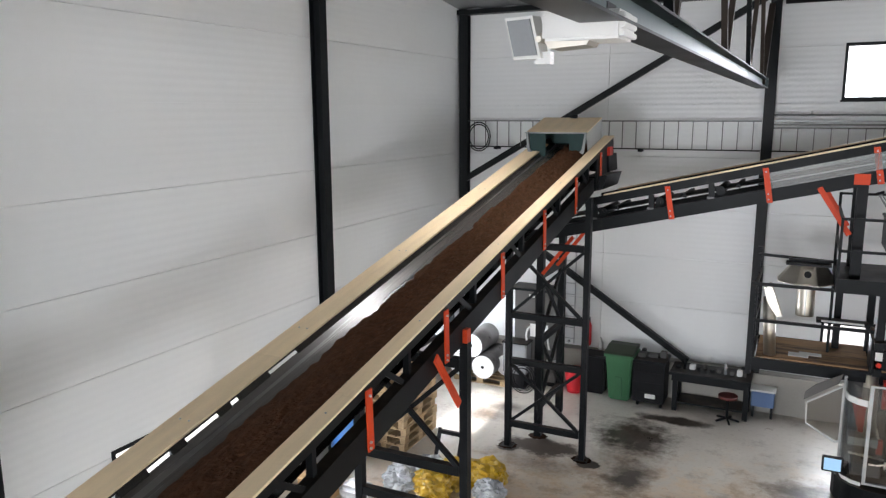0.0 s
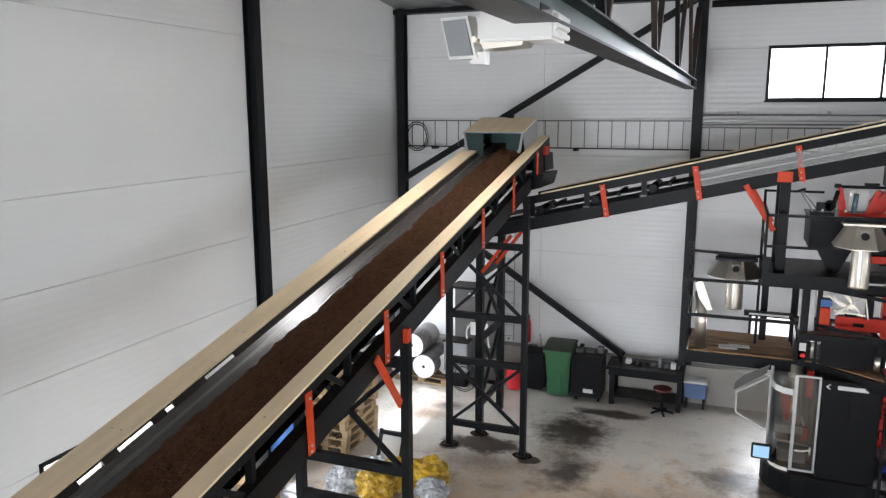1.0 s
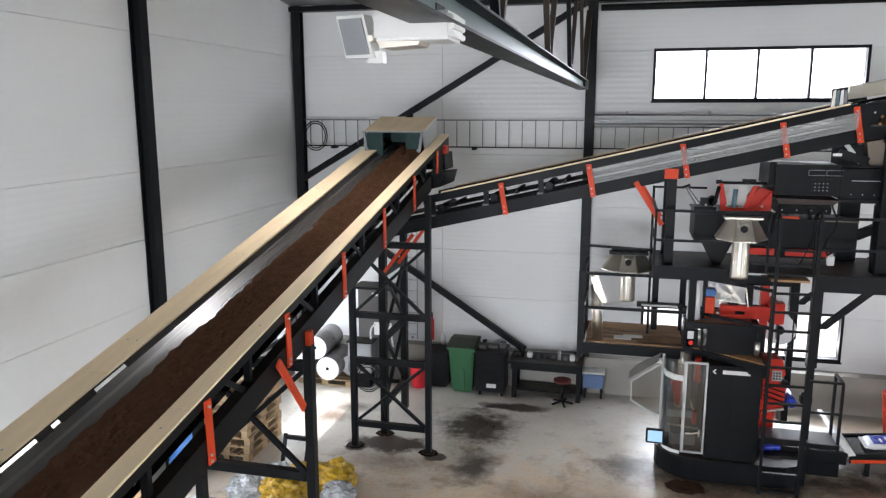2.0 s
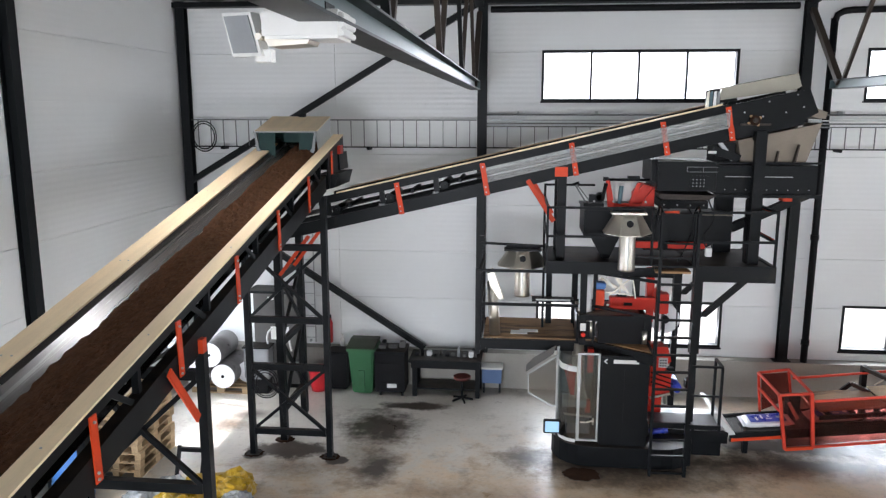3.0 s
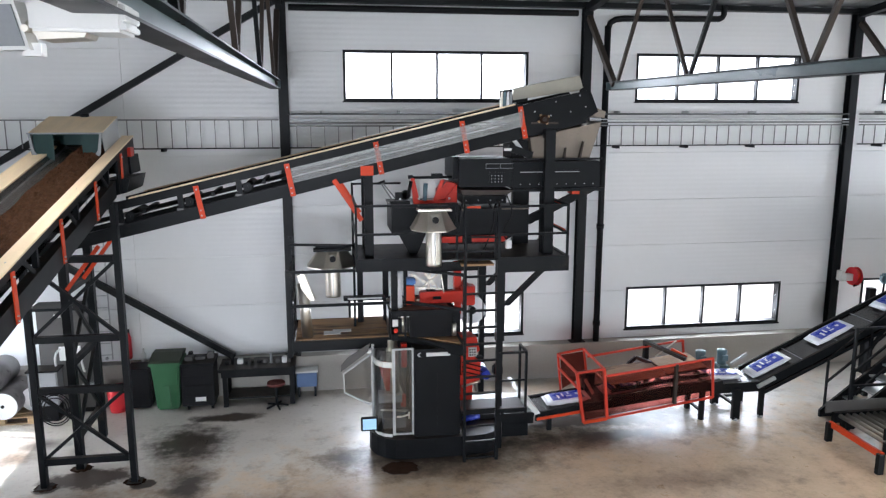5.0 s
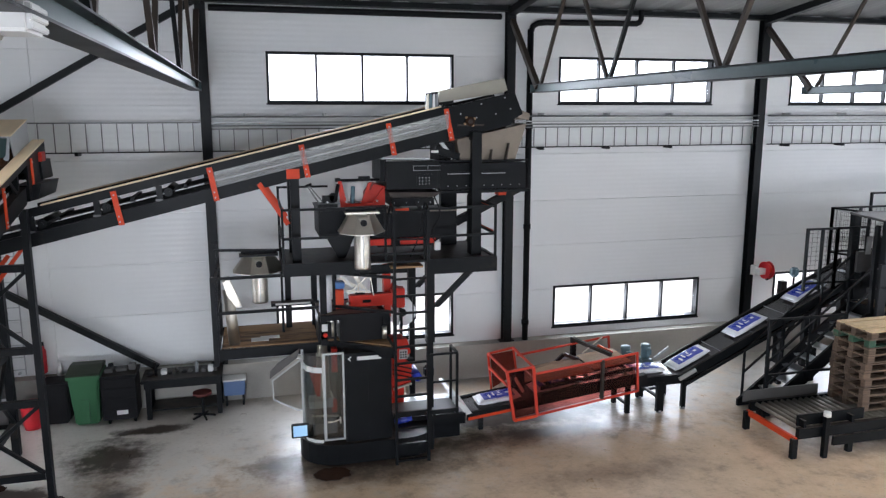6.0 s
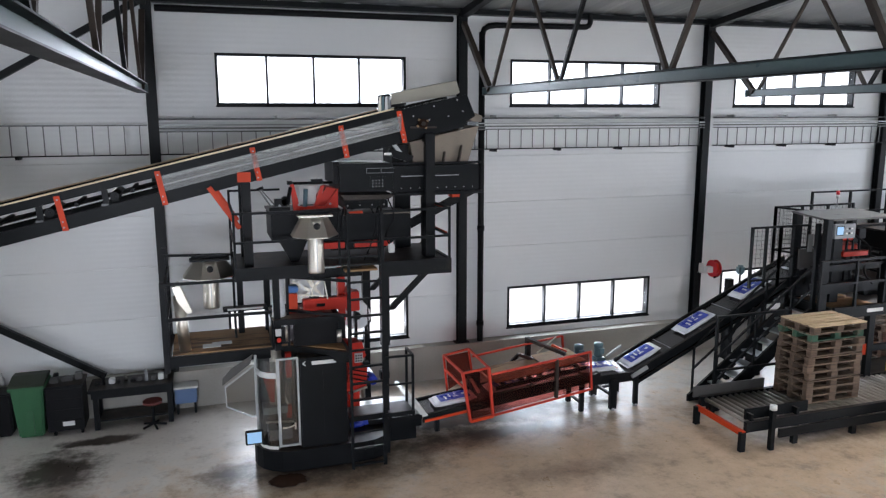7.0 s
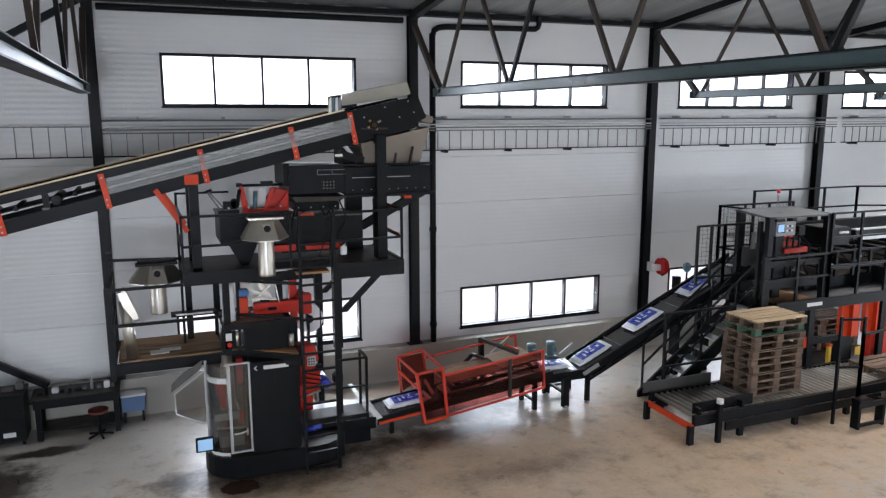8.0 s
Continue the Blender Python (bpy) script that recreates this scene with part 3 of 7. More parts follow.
def cable_tray(xa, xb):
    t = thing("cable_ladder", "galvanised wire cable ladder fixed along the white wall", "cable tray", "cable ladders")
    plain = xb < 0              # the corner bay has the ladder alone
    top = 5.46 if plain else 5.34
    for z, w, m in ((top, 0.024, DULL_GALV), (4.93, 0.024, PLASTIC_DARK)) + (() if plain else ((5.40, 0.030, DULL_GALV), (5.46, 0.026, GALV))):
        part("rail", bar((xa, 14.70, z), (xb, 14.70, z), 0.02, w), m, t)
    if not plain:
        part("conduit", rod((xa, 14.72, 5.565), (xb, 14.72, 5.565), 0.018, 8), DULL_GALV, t)
    n = int((xb - xa) / 0.26)
    for i in range(n):
        x = xa + (i + 0.5) * (xb - xa) / n
        part("rung", bar((x, 14.71, 4.93), (x, 14.71, top), 0.016), DULL_GALV, t)
    for i in range(int((xb - xa) / 1.5)):
        x = xa + 0.6 + i * 1.5
        part("bracket", boxes((x - 0.03, x + 0.03, 14.72, 15.0, 4.87, 4.92)), PLASTIC_DARK, t)
        if not plain:
            part("wall_clip", boxes((x - 0.02, x + 0.02, 14.74, 15.0, 5.55, 5.63)), GALV, t)


for xa, xb in ((-6.60, -0.85), (-0.65, 5.15), (5.35, 11.1), (11.35, 17.0), (17.2, 23.0)):
    cable_tray(xa, xb)
cc = thing("hanging_cable_coil", "loops of dark cable hanging on the corner tray", "cable")
for r in (0.22, 0.26):
    line_curve("loop", [(-6.35 + r * math.cos(a), 14.685, 5.13 + r * 1.15 * math.sin(a)) for a in [i * math.pi / 6 for i in range(13)]], 0.012, PLASTIC_DARK, parent=cc)


# ---------------------------------------------------------------- lamps
def grow_lamp():
    t = thing("flood_light", "white ballast box with a tilted glass flood reflector under the truss", "lamp")
    part("ballast_box", rounded(-1.06, -0.73, 3.05, 3.30, 5.935, 6.05, 0.012), WHITE, t)
    for i in range(3):
        part("cooling_rib", rounded(-0.74, -0.718, 3.06, 3.29, 5.945 + i * 0.034, 5.968 + i * 0.034, 0.004), WHITE, t)
    part("reflector_glass", slab([(-1.05, 5.935), (-0.86, 5.932), (-0.87, 5.915), (-1.03, 5.905)], "y", 3.06, 3.22), STAINLESS, t)
    part("knuckle", rod((-1.115, 3.17, 5.955), (-1.055, 3.17, 5.965), 0.025, 12), STAINLESS, t)
    part("knuckle_bolt", rod((-1.09, 3.10, 5.95), (-1.09, 3.24, 5.95), 0.014, 10), STAINLESS, t)
    hood = boxes((-0.075, 0.075, -0.03, 0.03, -0.09, 0.09))
    for v in hood.verts:
        v.co.x += v.co.z * -0.28
        v.co.y += 0.02
    m = pose(-1.175, 3.16, 5.962, 0, 0, -18)
    hood.transform(m)
    part("flood_housing", hood, WHITE, t)
    face = boxes((-0.062, 0.062, -0.036, -0.030, -0.076, 0.076))
    for v in face.verts:
        v.co.x += v.co.z * -0.28
        v.co.y += 0.018
    face.transform(m)
    part("flood_glass", face, GREY, t, "dull grey lamp glass")
    part("bracket", slab([(-1.10, 5.90), (-1.05, 5.90), (-1.05, 5.85), (-1.12, 5.85)], "y", 3.14, 3.2), WHITE, t)
    part("hanger", boxes((-0.95, -0.80, 3.1, 3.25, 6.05, 6.085)), STEEL_FRAME, t)


grow_lamp()


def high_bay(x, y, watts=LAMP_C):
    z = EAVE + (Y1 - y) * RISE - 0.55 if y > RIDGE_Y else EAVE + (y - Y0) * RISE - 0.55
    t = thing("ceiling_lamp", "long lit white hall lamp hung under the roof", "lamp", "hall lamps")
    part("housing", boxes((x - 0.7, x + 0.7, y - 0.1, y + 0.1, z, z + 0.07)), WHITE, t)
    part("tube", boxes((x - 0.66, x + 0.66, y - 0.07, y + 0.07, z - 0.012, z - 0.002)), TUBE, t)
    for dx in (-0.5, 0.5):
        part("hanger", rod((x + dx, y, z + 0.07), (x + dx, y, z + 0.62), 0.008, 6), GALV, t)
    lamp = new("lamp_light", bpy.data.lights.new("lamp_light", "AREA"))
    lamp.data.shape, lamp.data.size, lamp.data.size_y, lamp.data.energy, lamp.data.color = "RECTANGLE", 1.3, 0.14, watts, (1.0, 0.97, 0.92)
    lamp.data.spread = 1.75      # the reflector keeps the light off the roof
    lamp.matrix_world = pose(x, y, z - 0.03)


high_bay(-3.7, 9.0, 27.0)       # an unseen dimmer lamp, added to brighten the belt head and boards
for x in (4.9, 8.3, 14.2, 20.0):
    for y in ((-5.0, 2.4) if x < 10 else (-5.0, 2.4, 10.6)):
        high_bay(x, y)


# ---------------------------------------------------------------- infeed conveyor
S1 = 0.212                      # rise for each metre along y


def z1(y, d=0.0):
    return 2.55 + S1 * y + d


def strip(y0, y1, xs, material_depth, n=1):
    """A long sheet along the infeed conveyor with a bent section: points of (x, depth under the boards)."""
    bm = bmesh.new()
    rows = []
    for i in range(n + 1):
        y = y0 + (y1 - y0) * i / n
        rows.append([bm.verts.new((x, y, z1(y, d))) for x, d in xs])
    for r0, r1 in zip(rows, rows[1:]):
        for i in range(len(xs) - 1):
            bm.faces.new((r0[i], r0[i + 1], r1[i + 1], r1[i]))
    if material_depth:
        ext = bmesh.ops.extrude_face_region(bm, geom=bm.faces[:])
        bmesh.ops.translate(bm, vec=(0, 0, -material_depth), verts=[e for e in ext["geom"] if isinstance(e, bmesh.types.BMVert)])
    return bm


YA, YB = 0.9, 12.7
RX, LX = -3.02, -4.24
c1 = thing("infeed_conveyor", "long inclined anthracite belt conveyor with pale plywood side boards", "conveyor")
for a, b in ((YA, 4.55), (4.555, 8.5), (8.505, YB)):
    part("side_board", strip(a, b, [(-3.185, 0.0), (RX, 0.0)], 0.022), PLY, c1, "pale plywood side board with screw heads")
for a, b in ((YA, 4.9), (4.905, 8.9), (8.905, 12.1)):
    part("side_board", strip(a, b, [(LX, 0.0), (-3.975, 0.0)], 0.022), PLY, c1, "pale plywood side board with screw heads")
for xa, xb in ((-3.20, RX - 0.005), (LX + 0.005, -4.06)):
    part("top_rail", strip(YA, YB, [(xa, -0.024), (xb, -0.024)], 0.085), STEEL, c1)
    part("lower_beam", strip(YA, YB - 1.2, [(xa + 0.06, -0.36), (xb, -0.36)], 0.24), STEEL, c1)
part("belt", strip(YA, YB - 0.1, [(-3.955, -0.062), (-3.84, -0.12), (-3.72, -0.17), (-3.46, -0.17), (-3.30, -0.12), (-3.19, -0.05)], 0.012), BELT_WORN, c1, "black rubber troughed belt")
part("return_belt", strip(YA, YB - 0.1, [(-3.90, -0.42), (-3.25, -0.42)], 0.012), RUBBER, c1)
for a, b in ((YA, 2.9), (3.15, 3.40), (3.62, 3.76), (4.10, 4.25), (4.33, 4.72), (5.10, YB - 0.5)):
    part("skirt", strip(a, b, [(-3.985, -0.024), (-3.94, -0.066)], 0.006), RUBBER, c1, "black rubber sealing skirt")
for y in [4.1 + 1.45 * i for i in range(6)]:
    part("idler_bracket", bar((-3.10, y, z1(y, -0.10)), (-3.10, y, z1(y, -0.37)), 0.06, 0.05), STEEL, c1)
    part("idler_bracket", bar((-3.06, y - 0.45, z1(y - 0.45, -0.11)), (-3.06, y - 0.15, z1(y - 0.15, -0.36)), 0.02, 0.05), STEEL, c1)
    part("idler_roller", rod((-3.9, y, z1(y, -0.25)), (-3.2, y, z1(y, -0.25)), 0.05, 12), GALV, c1)
for y in (4.76, 6.17, 7.62, 9.07, 10.48, 11.85):
    s = part("orange_strap", bar((-3.012, y, z1(y, -0.06)), (-3.012, y + 0.02, z1(y, -0.58)), 0.014, 0.085, (0, 1, 0)), RED, c1, "orange-red bolted strap")
    for d in (-0.11, -0.50, -0.55):
        part("bolt", rod((-3.008, y, z1(y, d)), (-2.99, y, z1(y, d)), 0.012, 6), GALV, s)
for y in (2.6, 3.9, 5.4, 7.3, 9.6):
    for dx in (0.05, 0.14):
        part("screw_head", rod((LX + dx + 0.04, y, z1(y, 0.0)), (LX + dx + 0.04, y, z1(y, 0.006)), 0.009, 8), GALV, c1)
    part("screw_head", rod((-3.10, y + 0.4, z1(y + 0.4, 0.0)), (-3.10, y + 0.4, z1(y + 0.4, 0.006)), 0.009, 8), GALV, c1)
# head end with drive cheek and dust hood
part("head_cheek", slab([(11.7, z1(11.7, -0.10)), (12.72, z1(12.72, -0.06)), (12.78, z1(12.7, -0.42)), (12.3, z1(12.3, -0.62)), (11.7, z1(11.7, -0.62))], "x", -3.06, -3.03), STEEL, c1)
part("head_cheek", slab([(11.7, z1(11.7, -0.10)), (12.72, z1(12.72, -0.06)), (12.78, z1(12.7, -0.42)), (12.3, z1(12.3, -0.62)), (11.7, z1(11.7, -0.62))], "x", -4.23, -4.20), STEEL, c1)
part("head_drum", rod((-4.15, 12.45, 4.98), (-3.08, 12.45, 4.98), 0.14, 20), RUBBER, c1)
part("bearing", boxes((-3.03, -2.98, 12.30, 12.50, 4.93, 5.07)), RED_MACHINE, c1, "red bearing block")
part("drop_chute", slab([(12.35, 4.66), (12.95, 4.66), (12.85, 4.95), (12.3, 4.95)], "x", -4.1, -3.0), STEEL, c1)
HX0, HX1 = -4.19, -3.19
hood = part("dust_hood", slab([(11.60, 5.305), (12.52, 5.53), (12.52, 5.545), (11.60, 5.32)], "x", HX0, HX1), PLY, c1, "pale plywood hood over the discharge")
part("hood_side", slab([(11.61, 5.305), (12.52, 5.53), (12.52, 5.18), (11.75, 5.02)], "x", HX1 - 0.016, HX1), GALV, hood)
part("hood_side", slab([(11.61, 5.305), (12.52, 5.53), (12.52, 5.18), (11.75, 5.02)], "x", HX0, HX0 + 0.016), GALV, hood)
part("hood_front_edge", boxes((HX0 - 0.01, HX1 + 0.01, 11.585, 11.60, 5.30, 5.322)), GREY, hood)
for e, q in ((HX0, 1), (HX1, -1)):
    part("hood_flap", slab([(e, 5.30), (e + q * 0.03, 5.30), (e + q * 0.07, 5.06), (e + q * 0.19, 4.90), (e + q * 0.10, 4.90), (e + q * 0.03, 5.02)], "y", 11.588, 11.60), GREY, hood)
part("hood_back", boxes((HX0 + 0.016, HX1 - 0.016, 12.50, 12.515, 5.10, 5.47)), GREEN_LINER, hood, "dark green rubber curtain")
for xa, xb in ((HX0 + 0.05, HX0 + 0.32), (HX0 + 0.33, HX1 - 0.30), (HX1 - 0.29, HX1 - 0.05)):
    d = 0.0 if xb - xa < 0.3 else 0.42
    part("hood_liner", boxes((xa, xb, 11.64 + d, 11.65 + d, 4.92 + d * 0.5, 5.30)), GREEN_LINER, hood, "dark green rubber curtain")
part("hood_lamp", rod((-3.72, 12.48, 5.56), (-3.60, 12.48, 5.56), 0.03, 10), PLASTIC_DARK, hood)


def peat_heap():
    bm = bmesh.new()
    n, m = 700, 36
    rows = []
    for i in range(n + 1):
        y = YA + (12.2 - YA) * i / n
        row = []
        near = max(0.0, min(1.0, (y - 5.5) / 4.0))
        for j in range(m + 1):
            u = j / m
            left, right = -3.80 + 0.03 * noise.noise((y * 1.5, 0, 8)) + 0.025 * noise.noise((y * 9, 0, 9)), -3.205
            x = left + (right - left) * u + 0.02 * noise.noise((y * 3, u * 2, 5))
            hump = max(0.0, math.sin(math.pi * u)) ** 0.8
            bed = -0.062 - 0.058 * (x + 3.955) / 0.115 if x < -3.84 else -0.12 - 0.05 * (x + 3.84) / 0.12 if x < -3.72 else -0.17 if x < -3.46 else -0.17 + 0.12 * (x + 3.46) / 0.27
            h = bed - 0.006 + (0.105 + 0.075 * near) * hump
            lump = 0.6 + 1.7 * near
            h += hump * lump * (0.020 * noise.noise((x * 9, y * 7, 1)) + 0.022 * noise.noise((x * 22, y * 20, 2)) + 0.014 * noise.noise((x * 48, y * 46, 3)) + 0.008 * noise.noise((x * 95, y * 95, 4)))
            row.append(bm.verts.new((x, y, z1(y, h))))
        rows.append(row)
    for r0, r1 in zip(rows, rows[1:]):
        for j in range(m):
            bm.faces.new((r0[j], r0[j + 1], r1[j + 1], r1[j]))
    return bm


solid("peat_layer", peat_heap(), PEAT, "loose crumbly dark brown peat heaped along the belt", "peat", kind="stuff")


def portal(name, label, y, ztop, bars, braces, depth=0.11, xa=-4.33, xb=-3.03):
    t = thing(name, label, "support frame", "conveyor supports")
    for x in (xa, xb):
        leg = part("leg", boxes((x - 0.045, x + 0.045, y - depth / 2, y + depth / 2, 0.02, ztop)), STEEL, t)
        part("foot_plate", boxes((x - 0.11, x + 0.11, y - 0.10, y + 0.10, 0.0, 0.02)), STEEL, leg)
    for z in bars:
        part("crossbar", boxes((xa + 0.055, xb - 0.055, y - 0.045, y + 0.045, z - 0.05, z + 0.05)), STEEL, t)
    for za, zb in braces:
        part("diagonal", bar((xa + 0.06, y + 0.03, za), (xb - 0.06, y + 0.03, zb), 0.05, 0.05), STEEL, t)
        part("diagonal", bar((xb - 0.06, y - 0.03, za), (xa + 0.06, y - 0.03, zb), 0.05, 0.05), STEEL, t)
    return t


t = portal("support_tower", "tall anthracite steel support tower with cross braces", 11.30, 4.34, (3.52, 2.33, 1.54, 0.42), ((0.47, 1.49), (2.38, 3.47)))
t = portal("support_portal", "anthracite steel portal carrying the inclined conveyor", 6.65, 3.42, (3.12, 1.93, 1.45), ((1.98, 3.07),), 0.10)
part("orange_shoe", boxes((-3.05, -2.975, 6.57, 6.66, 3.36, 3.50)), RED, t, "orange-red shoe plate")
part("orange_brace", bar((-2.98, 5.88, 3.42), (-2.98, 6.40, 2.78), 0.02, 0.085, (0, 1, 0)), RED, t, "orange-red diagonal strap")
for y0, yy in ((2.2, 2.2),):
    portal("support_portal", "anthracite steel portal carrying the inclined conveyor", yy, z1(yy, -0.6), (1.2, 0.5), ())

# ---------------------------------------------------------------- cross conveyor
S2 = 0.235
N2, F2 = 11.85, 12.95


def z2(x, d=0.0):
    return 5.01 + S2 * x + d


def side2(xa, xb, d0, d1, y0, y1):
    return slab([(xa, z2(xa, d0)), (xb, z2(xb, d0)), (xb, z2(xb, d1)), (xa, z2(xa, d1))], "y", y0, y1)


c2 = thing("cross_conveyor", "rising anthracite belt conveyor with galvanised side sheets", "conveyor")
XA, XB = -4.25, 4.33
for y0, y1 in ((N2, N2 + 0.07), (F2 - 0.07, F2)):
    part("top_rail", side2(XA + 1.0, XB - 1.2, 0.0, -0.13, y0, y1), STEEL, c2)
    part("lower_beam", side2(XA, XB - 0.1, -0.36, -0.56, y0, y1), STEEL, c2)
for y0, y1 in ((N2 - 0.01, N2 + 0.09), (F2 - 0.09, F2 + 0.01)):
    part("side_board", side2(XA + 1.3, XB - 1.3, 0.024, 0.002, y0, y1), PLY, c2, "thin plywood edge board")
for xa, xb in ((-0.55, 0.82), (0.825, 2.19), (2.195, 3.15)):
    part("side_sheet", side2(xa, xb, -0.125, -0.365, N2 - 0.024, N2 - 0.020), CLOUDY, c2, "cloudy translucent side sheet")
part("belt", side2(XA + 0.1, XB - 0.2, -0.07, -0.085, N2 + 0.08, F2 - 0.08), RUBBER, c2)
part("return_belt", side2(XA + 0.1, XB - 0.2, -0.25, -0.262, N2 + 0.10, F2 - 0.10), PLASTIC_DARK, c2)
for x in (-3.1, -2.21, -1.33):
    part("idler_bracket", bar((x, N2 + 0.035, z2(x, -0.13)), (x + 0.02, N2 + 0.035, z2(x, -0.37)), 0.03, 0.085, (1, 0, 0)), STEEL, c2)
    part("idler_roller", rod((x + 0.13, N2 + 0.06, z2(x, -0.23)), (x + 0.13, F2 - 0.06, z2(x, -0.23)), 0.065, 16), STEEL, c2)
    part("roller_axle", rod((x + 0.13, N2 + 0.03, z2(x, -0.23)), (x + 0.13, N2 + 0.06, z2(x, -0.23)), 0.022, 10), STEEL, c2)
    part("bracket_clip", boxes((x - 0.05, x + 0.05, N2 + 0.0, N2 + 0.03, z2(x, -0.36), z2(x, -0.33))), DULL_GALV, c2, "bolted clip")
for x in (-2.75, -1.72, -0.95):
    part("cross_tie", bar((x, N2 + 0.07, z2(x, -0.24)), (x, F2 - 0.07, z2(x, -0.24)), 0.05, 0.06), STEEL, c2)
for x, h in ((-1.95, 1), (-0.58, 1), (0.80, 0), (2.17, 0), (3.12, 0)):
    if h:
        s = part("orange_strap", slab([(x - 0.05, z2(x, -0.05)), (x + 0.03, z2(x, -0.04)), (x + 0.12, z2(x, -0.545)), (x + 0.04, z2(x, -0.555))], "y", N2 - 0.042, N2 - 0.030), RED, c2, "orange-red bolted strap")
    else:
        s = part("orange_strap", slab([(x + 0.005, z2(x, -0.365)), (x + 0.085, z2(x, -0.35)), (x + 0.12, z2(x, -0.545)), (x + 0.04, z2(x, -0.555))], "y", N2 - 0.042, N2 - 0.030), RED, c2, "orange-red bolted strap")
        part("strap_upper", slab([(x - 0.05, z2(x, -0.05)), (x + 0.03, z2(x, -0.04)), (x + 0.085, z2(x, -0.35)), (x + 0.005, z2(x, -0.365))], "y", N2 - 0.019, N2 - 0.012), RED, s, "strap half seen behind the cloudy sheet")
    for d, dx in ((-0.10, 0.0), (-0.42, 0.05), (-0.50, 0.06)):
        part("bolt", rod((x + dx, N2 - 0.056, z2(x, d)), (x + dx, N2 - (0.022 if d > -0.3 else 0.04), z2(x, d)), 0.013, 6), GALV, s)
# raised head with scraper hood
part("head_cheek", slab([(3.1, z2(3.1, -0.02)), (4.27, 5.97), (4.42, 5.62), (4.15, 5.47), (3.1, z2(3.1, -0.34))], "y", N2 - 0.012, N2 - 0.004), STEEL, c2)
part("head_cheek", slab([(3.1, z2(3.1, -0.02)), (4.27, 5.97), (4.42, 5.62), (4.15, 5.47), (3.1, z2(3.1, -0.34))], "y", F2 - 0.03, F2), STEEL, c2)
hd = part("scraper_hood", slab([(3.02, 5.80), (3.05, 5.98), (4.16, 6.20), (4.22, 6.01), (4.14, 5.96)], "y", 12.05, 12.85), DUSTY_PALE, c2, "dusty beige sheet hood")
part("spill_flap", slab([(2.80, 5.68), (2.80, 5.95), (3.0, 5.97), (3.02, 5.74)], "y", 11.95, 12.0), PLASTIC_DARK, c2)
for i in range(4):
    part("film_flap", slab([(2.78 + i * 0.055, 5.67 + i * 0.013), (2.80 + i * 0.05, 5.92), (2.835 + i * 0.05, 5.94), (2.83 + i * 0.055, 5.68 + i * 0.013)], "y", 11.88 + 0.012 * (i % 2), 11.886 + 0.012 * (i % 2)), (STAINLESS, MOTOR, ROLL, GREY)[i], c2, "loose strip of clear film")
bearing = part("tension_bearing", rod((3.50, N2 - 0.075, 5.50), (3.50, N2 - 0.012, 5.50), 0.075, 16), PEAT_DRY, c2, "dusty flange bearing")
part("shaft_end", rod((3.50, N2 - 0.11, 5.50), (3.50, N2 - 0.075, 5.50), 0.035, 12), BROWN_STEEL, bearing)
for a in (0.6, 2.2, 3.7, 5.3):
    part("bolt", rod((3.50 + 0.095 * math.cos(a), N2 - 0.05, 5.50 + 0.075 * math.sin(a)), (3.50 + 0.095 * math.cos(a), N2 - 0.012, 5.50 + 0.075 * math.sin(a)), 0.02, 8), CARD, bearing)
for x, z in ((3.62, 5.56), (3.35, 5.62), (3.95, 5.62), (4.2, 5.70), (3.7, 5.78), (4.1, 5.88)):
    part("cheek_bolt", rod((x, N2 - 0.024, z), (x, N2 - 0.012, z), 0.013, 6), GALV, c2)
part("tension_slide", boxes((3.30, 3.74, N2 - 0.045, N2 - 0.012, 5.425, 5.455)), BROWN_STEEL, c2)
part("head_drum", rod((4.12, N2 + 0.04, 5.70), (4.12, F2 - 0.04, 5.70), 0.15, 20), RUBBER, c2)
part("lip_plate", slab([(4.30, 5.72), (4.56, 5.62), (4.54, 5.52), (4.35, 5.55)], "y", N2 + 0.02, F2 - 0.02), DUSTY, c2)
part("tail_tray", slab([(-3.34, 4.60), (-2.90, 4.64), (-2.96, 4.42), (-3.34, 4.32)], "y", N2 - 0.03, F2 - 0.1), STEEL, c2, "dark receiving tray at the belt tail")
part("orange_brace", bar((0.13, N2 - 0.03, 4.57), (0.55, N2 - 0.03, 3.92), 0.02, 0.075, (1, 0, 0)), RED, c2, "orange-red diagonal strap")
part("orange_brace", bar((0.16, F2 - 0.2, 4.57), (0.56, F2 - 0.2, 3.92), 0.02, 0.075, (1, 0, 0)), RED, c2, "orange-red diagonal strap")
part("post_shoe", boxes((0.55, 0.75, N2 - 0.02, N2 + 0.10, 4.63, 4.78)), RED, c2, "orange-red shoe plate")
for y in (N2 + 0.06, F2 - 0.1):
    part("post", boxes((0.60, 0.74, y - 0.05, y + 0.05, 3.29, 4.68)), STEEL, c2)
tail = thing("tail_support", "anthracite trestle with orange braces under the belt tail", "support frame", "conveyor supports")
for y in (11.87, 13.10):
    part("leg", boxes((-4.04, -3.92, y - 0.06, y + 0.06, 0.0, z2(-3.98, -0.55))), STEEL, tail)
for z in (0.55, 1.75, 2.9):
    part("crossbar", boxes((-4.02, -3.94, 11.93, 13.04, z - 0.05, z + 0.05)), STEEL, tail)
for za, zb in ((0.6, 1.7), (1.8, 2.85)):
    part("diagonal", bar((-3.98, 11.93, za), (-3.98, 13.04, zb), 0.05), STEEL, tail)
    part("diagonal", bar((-3.96, 13.04, za), (-3.96, 11.93, zb), 0.05), STEEL, tail)
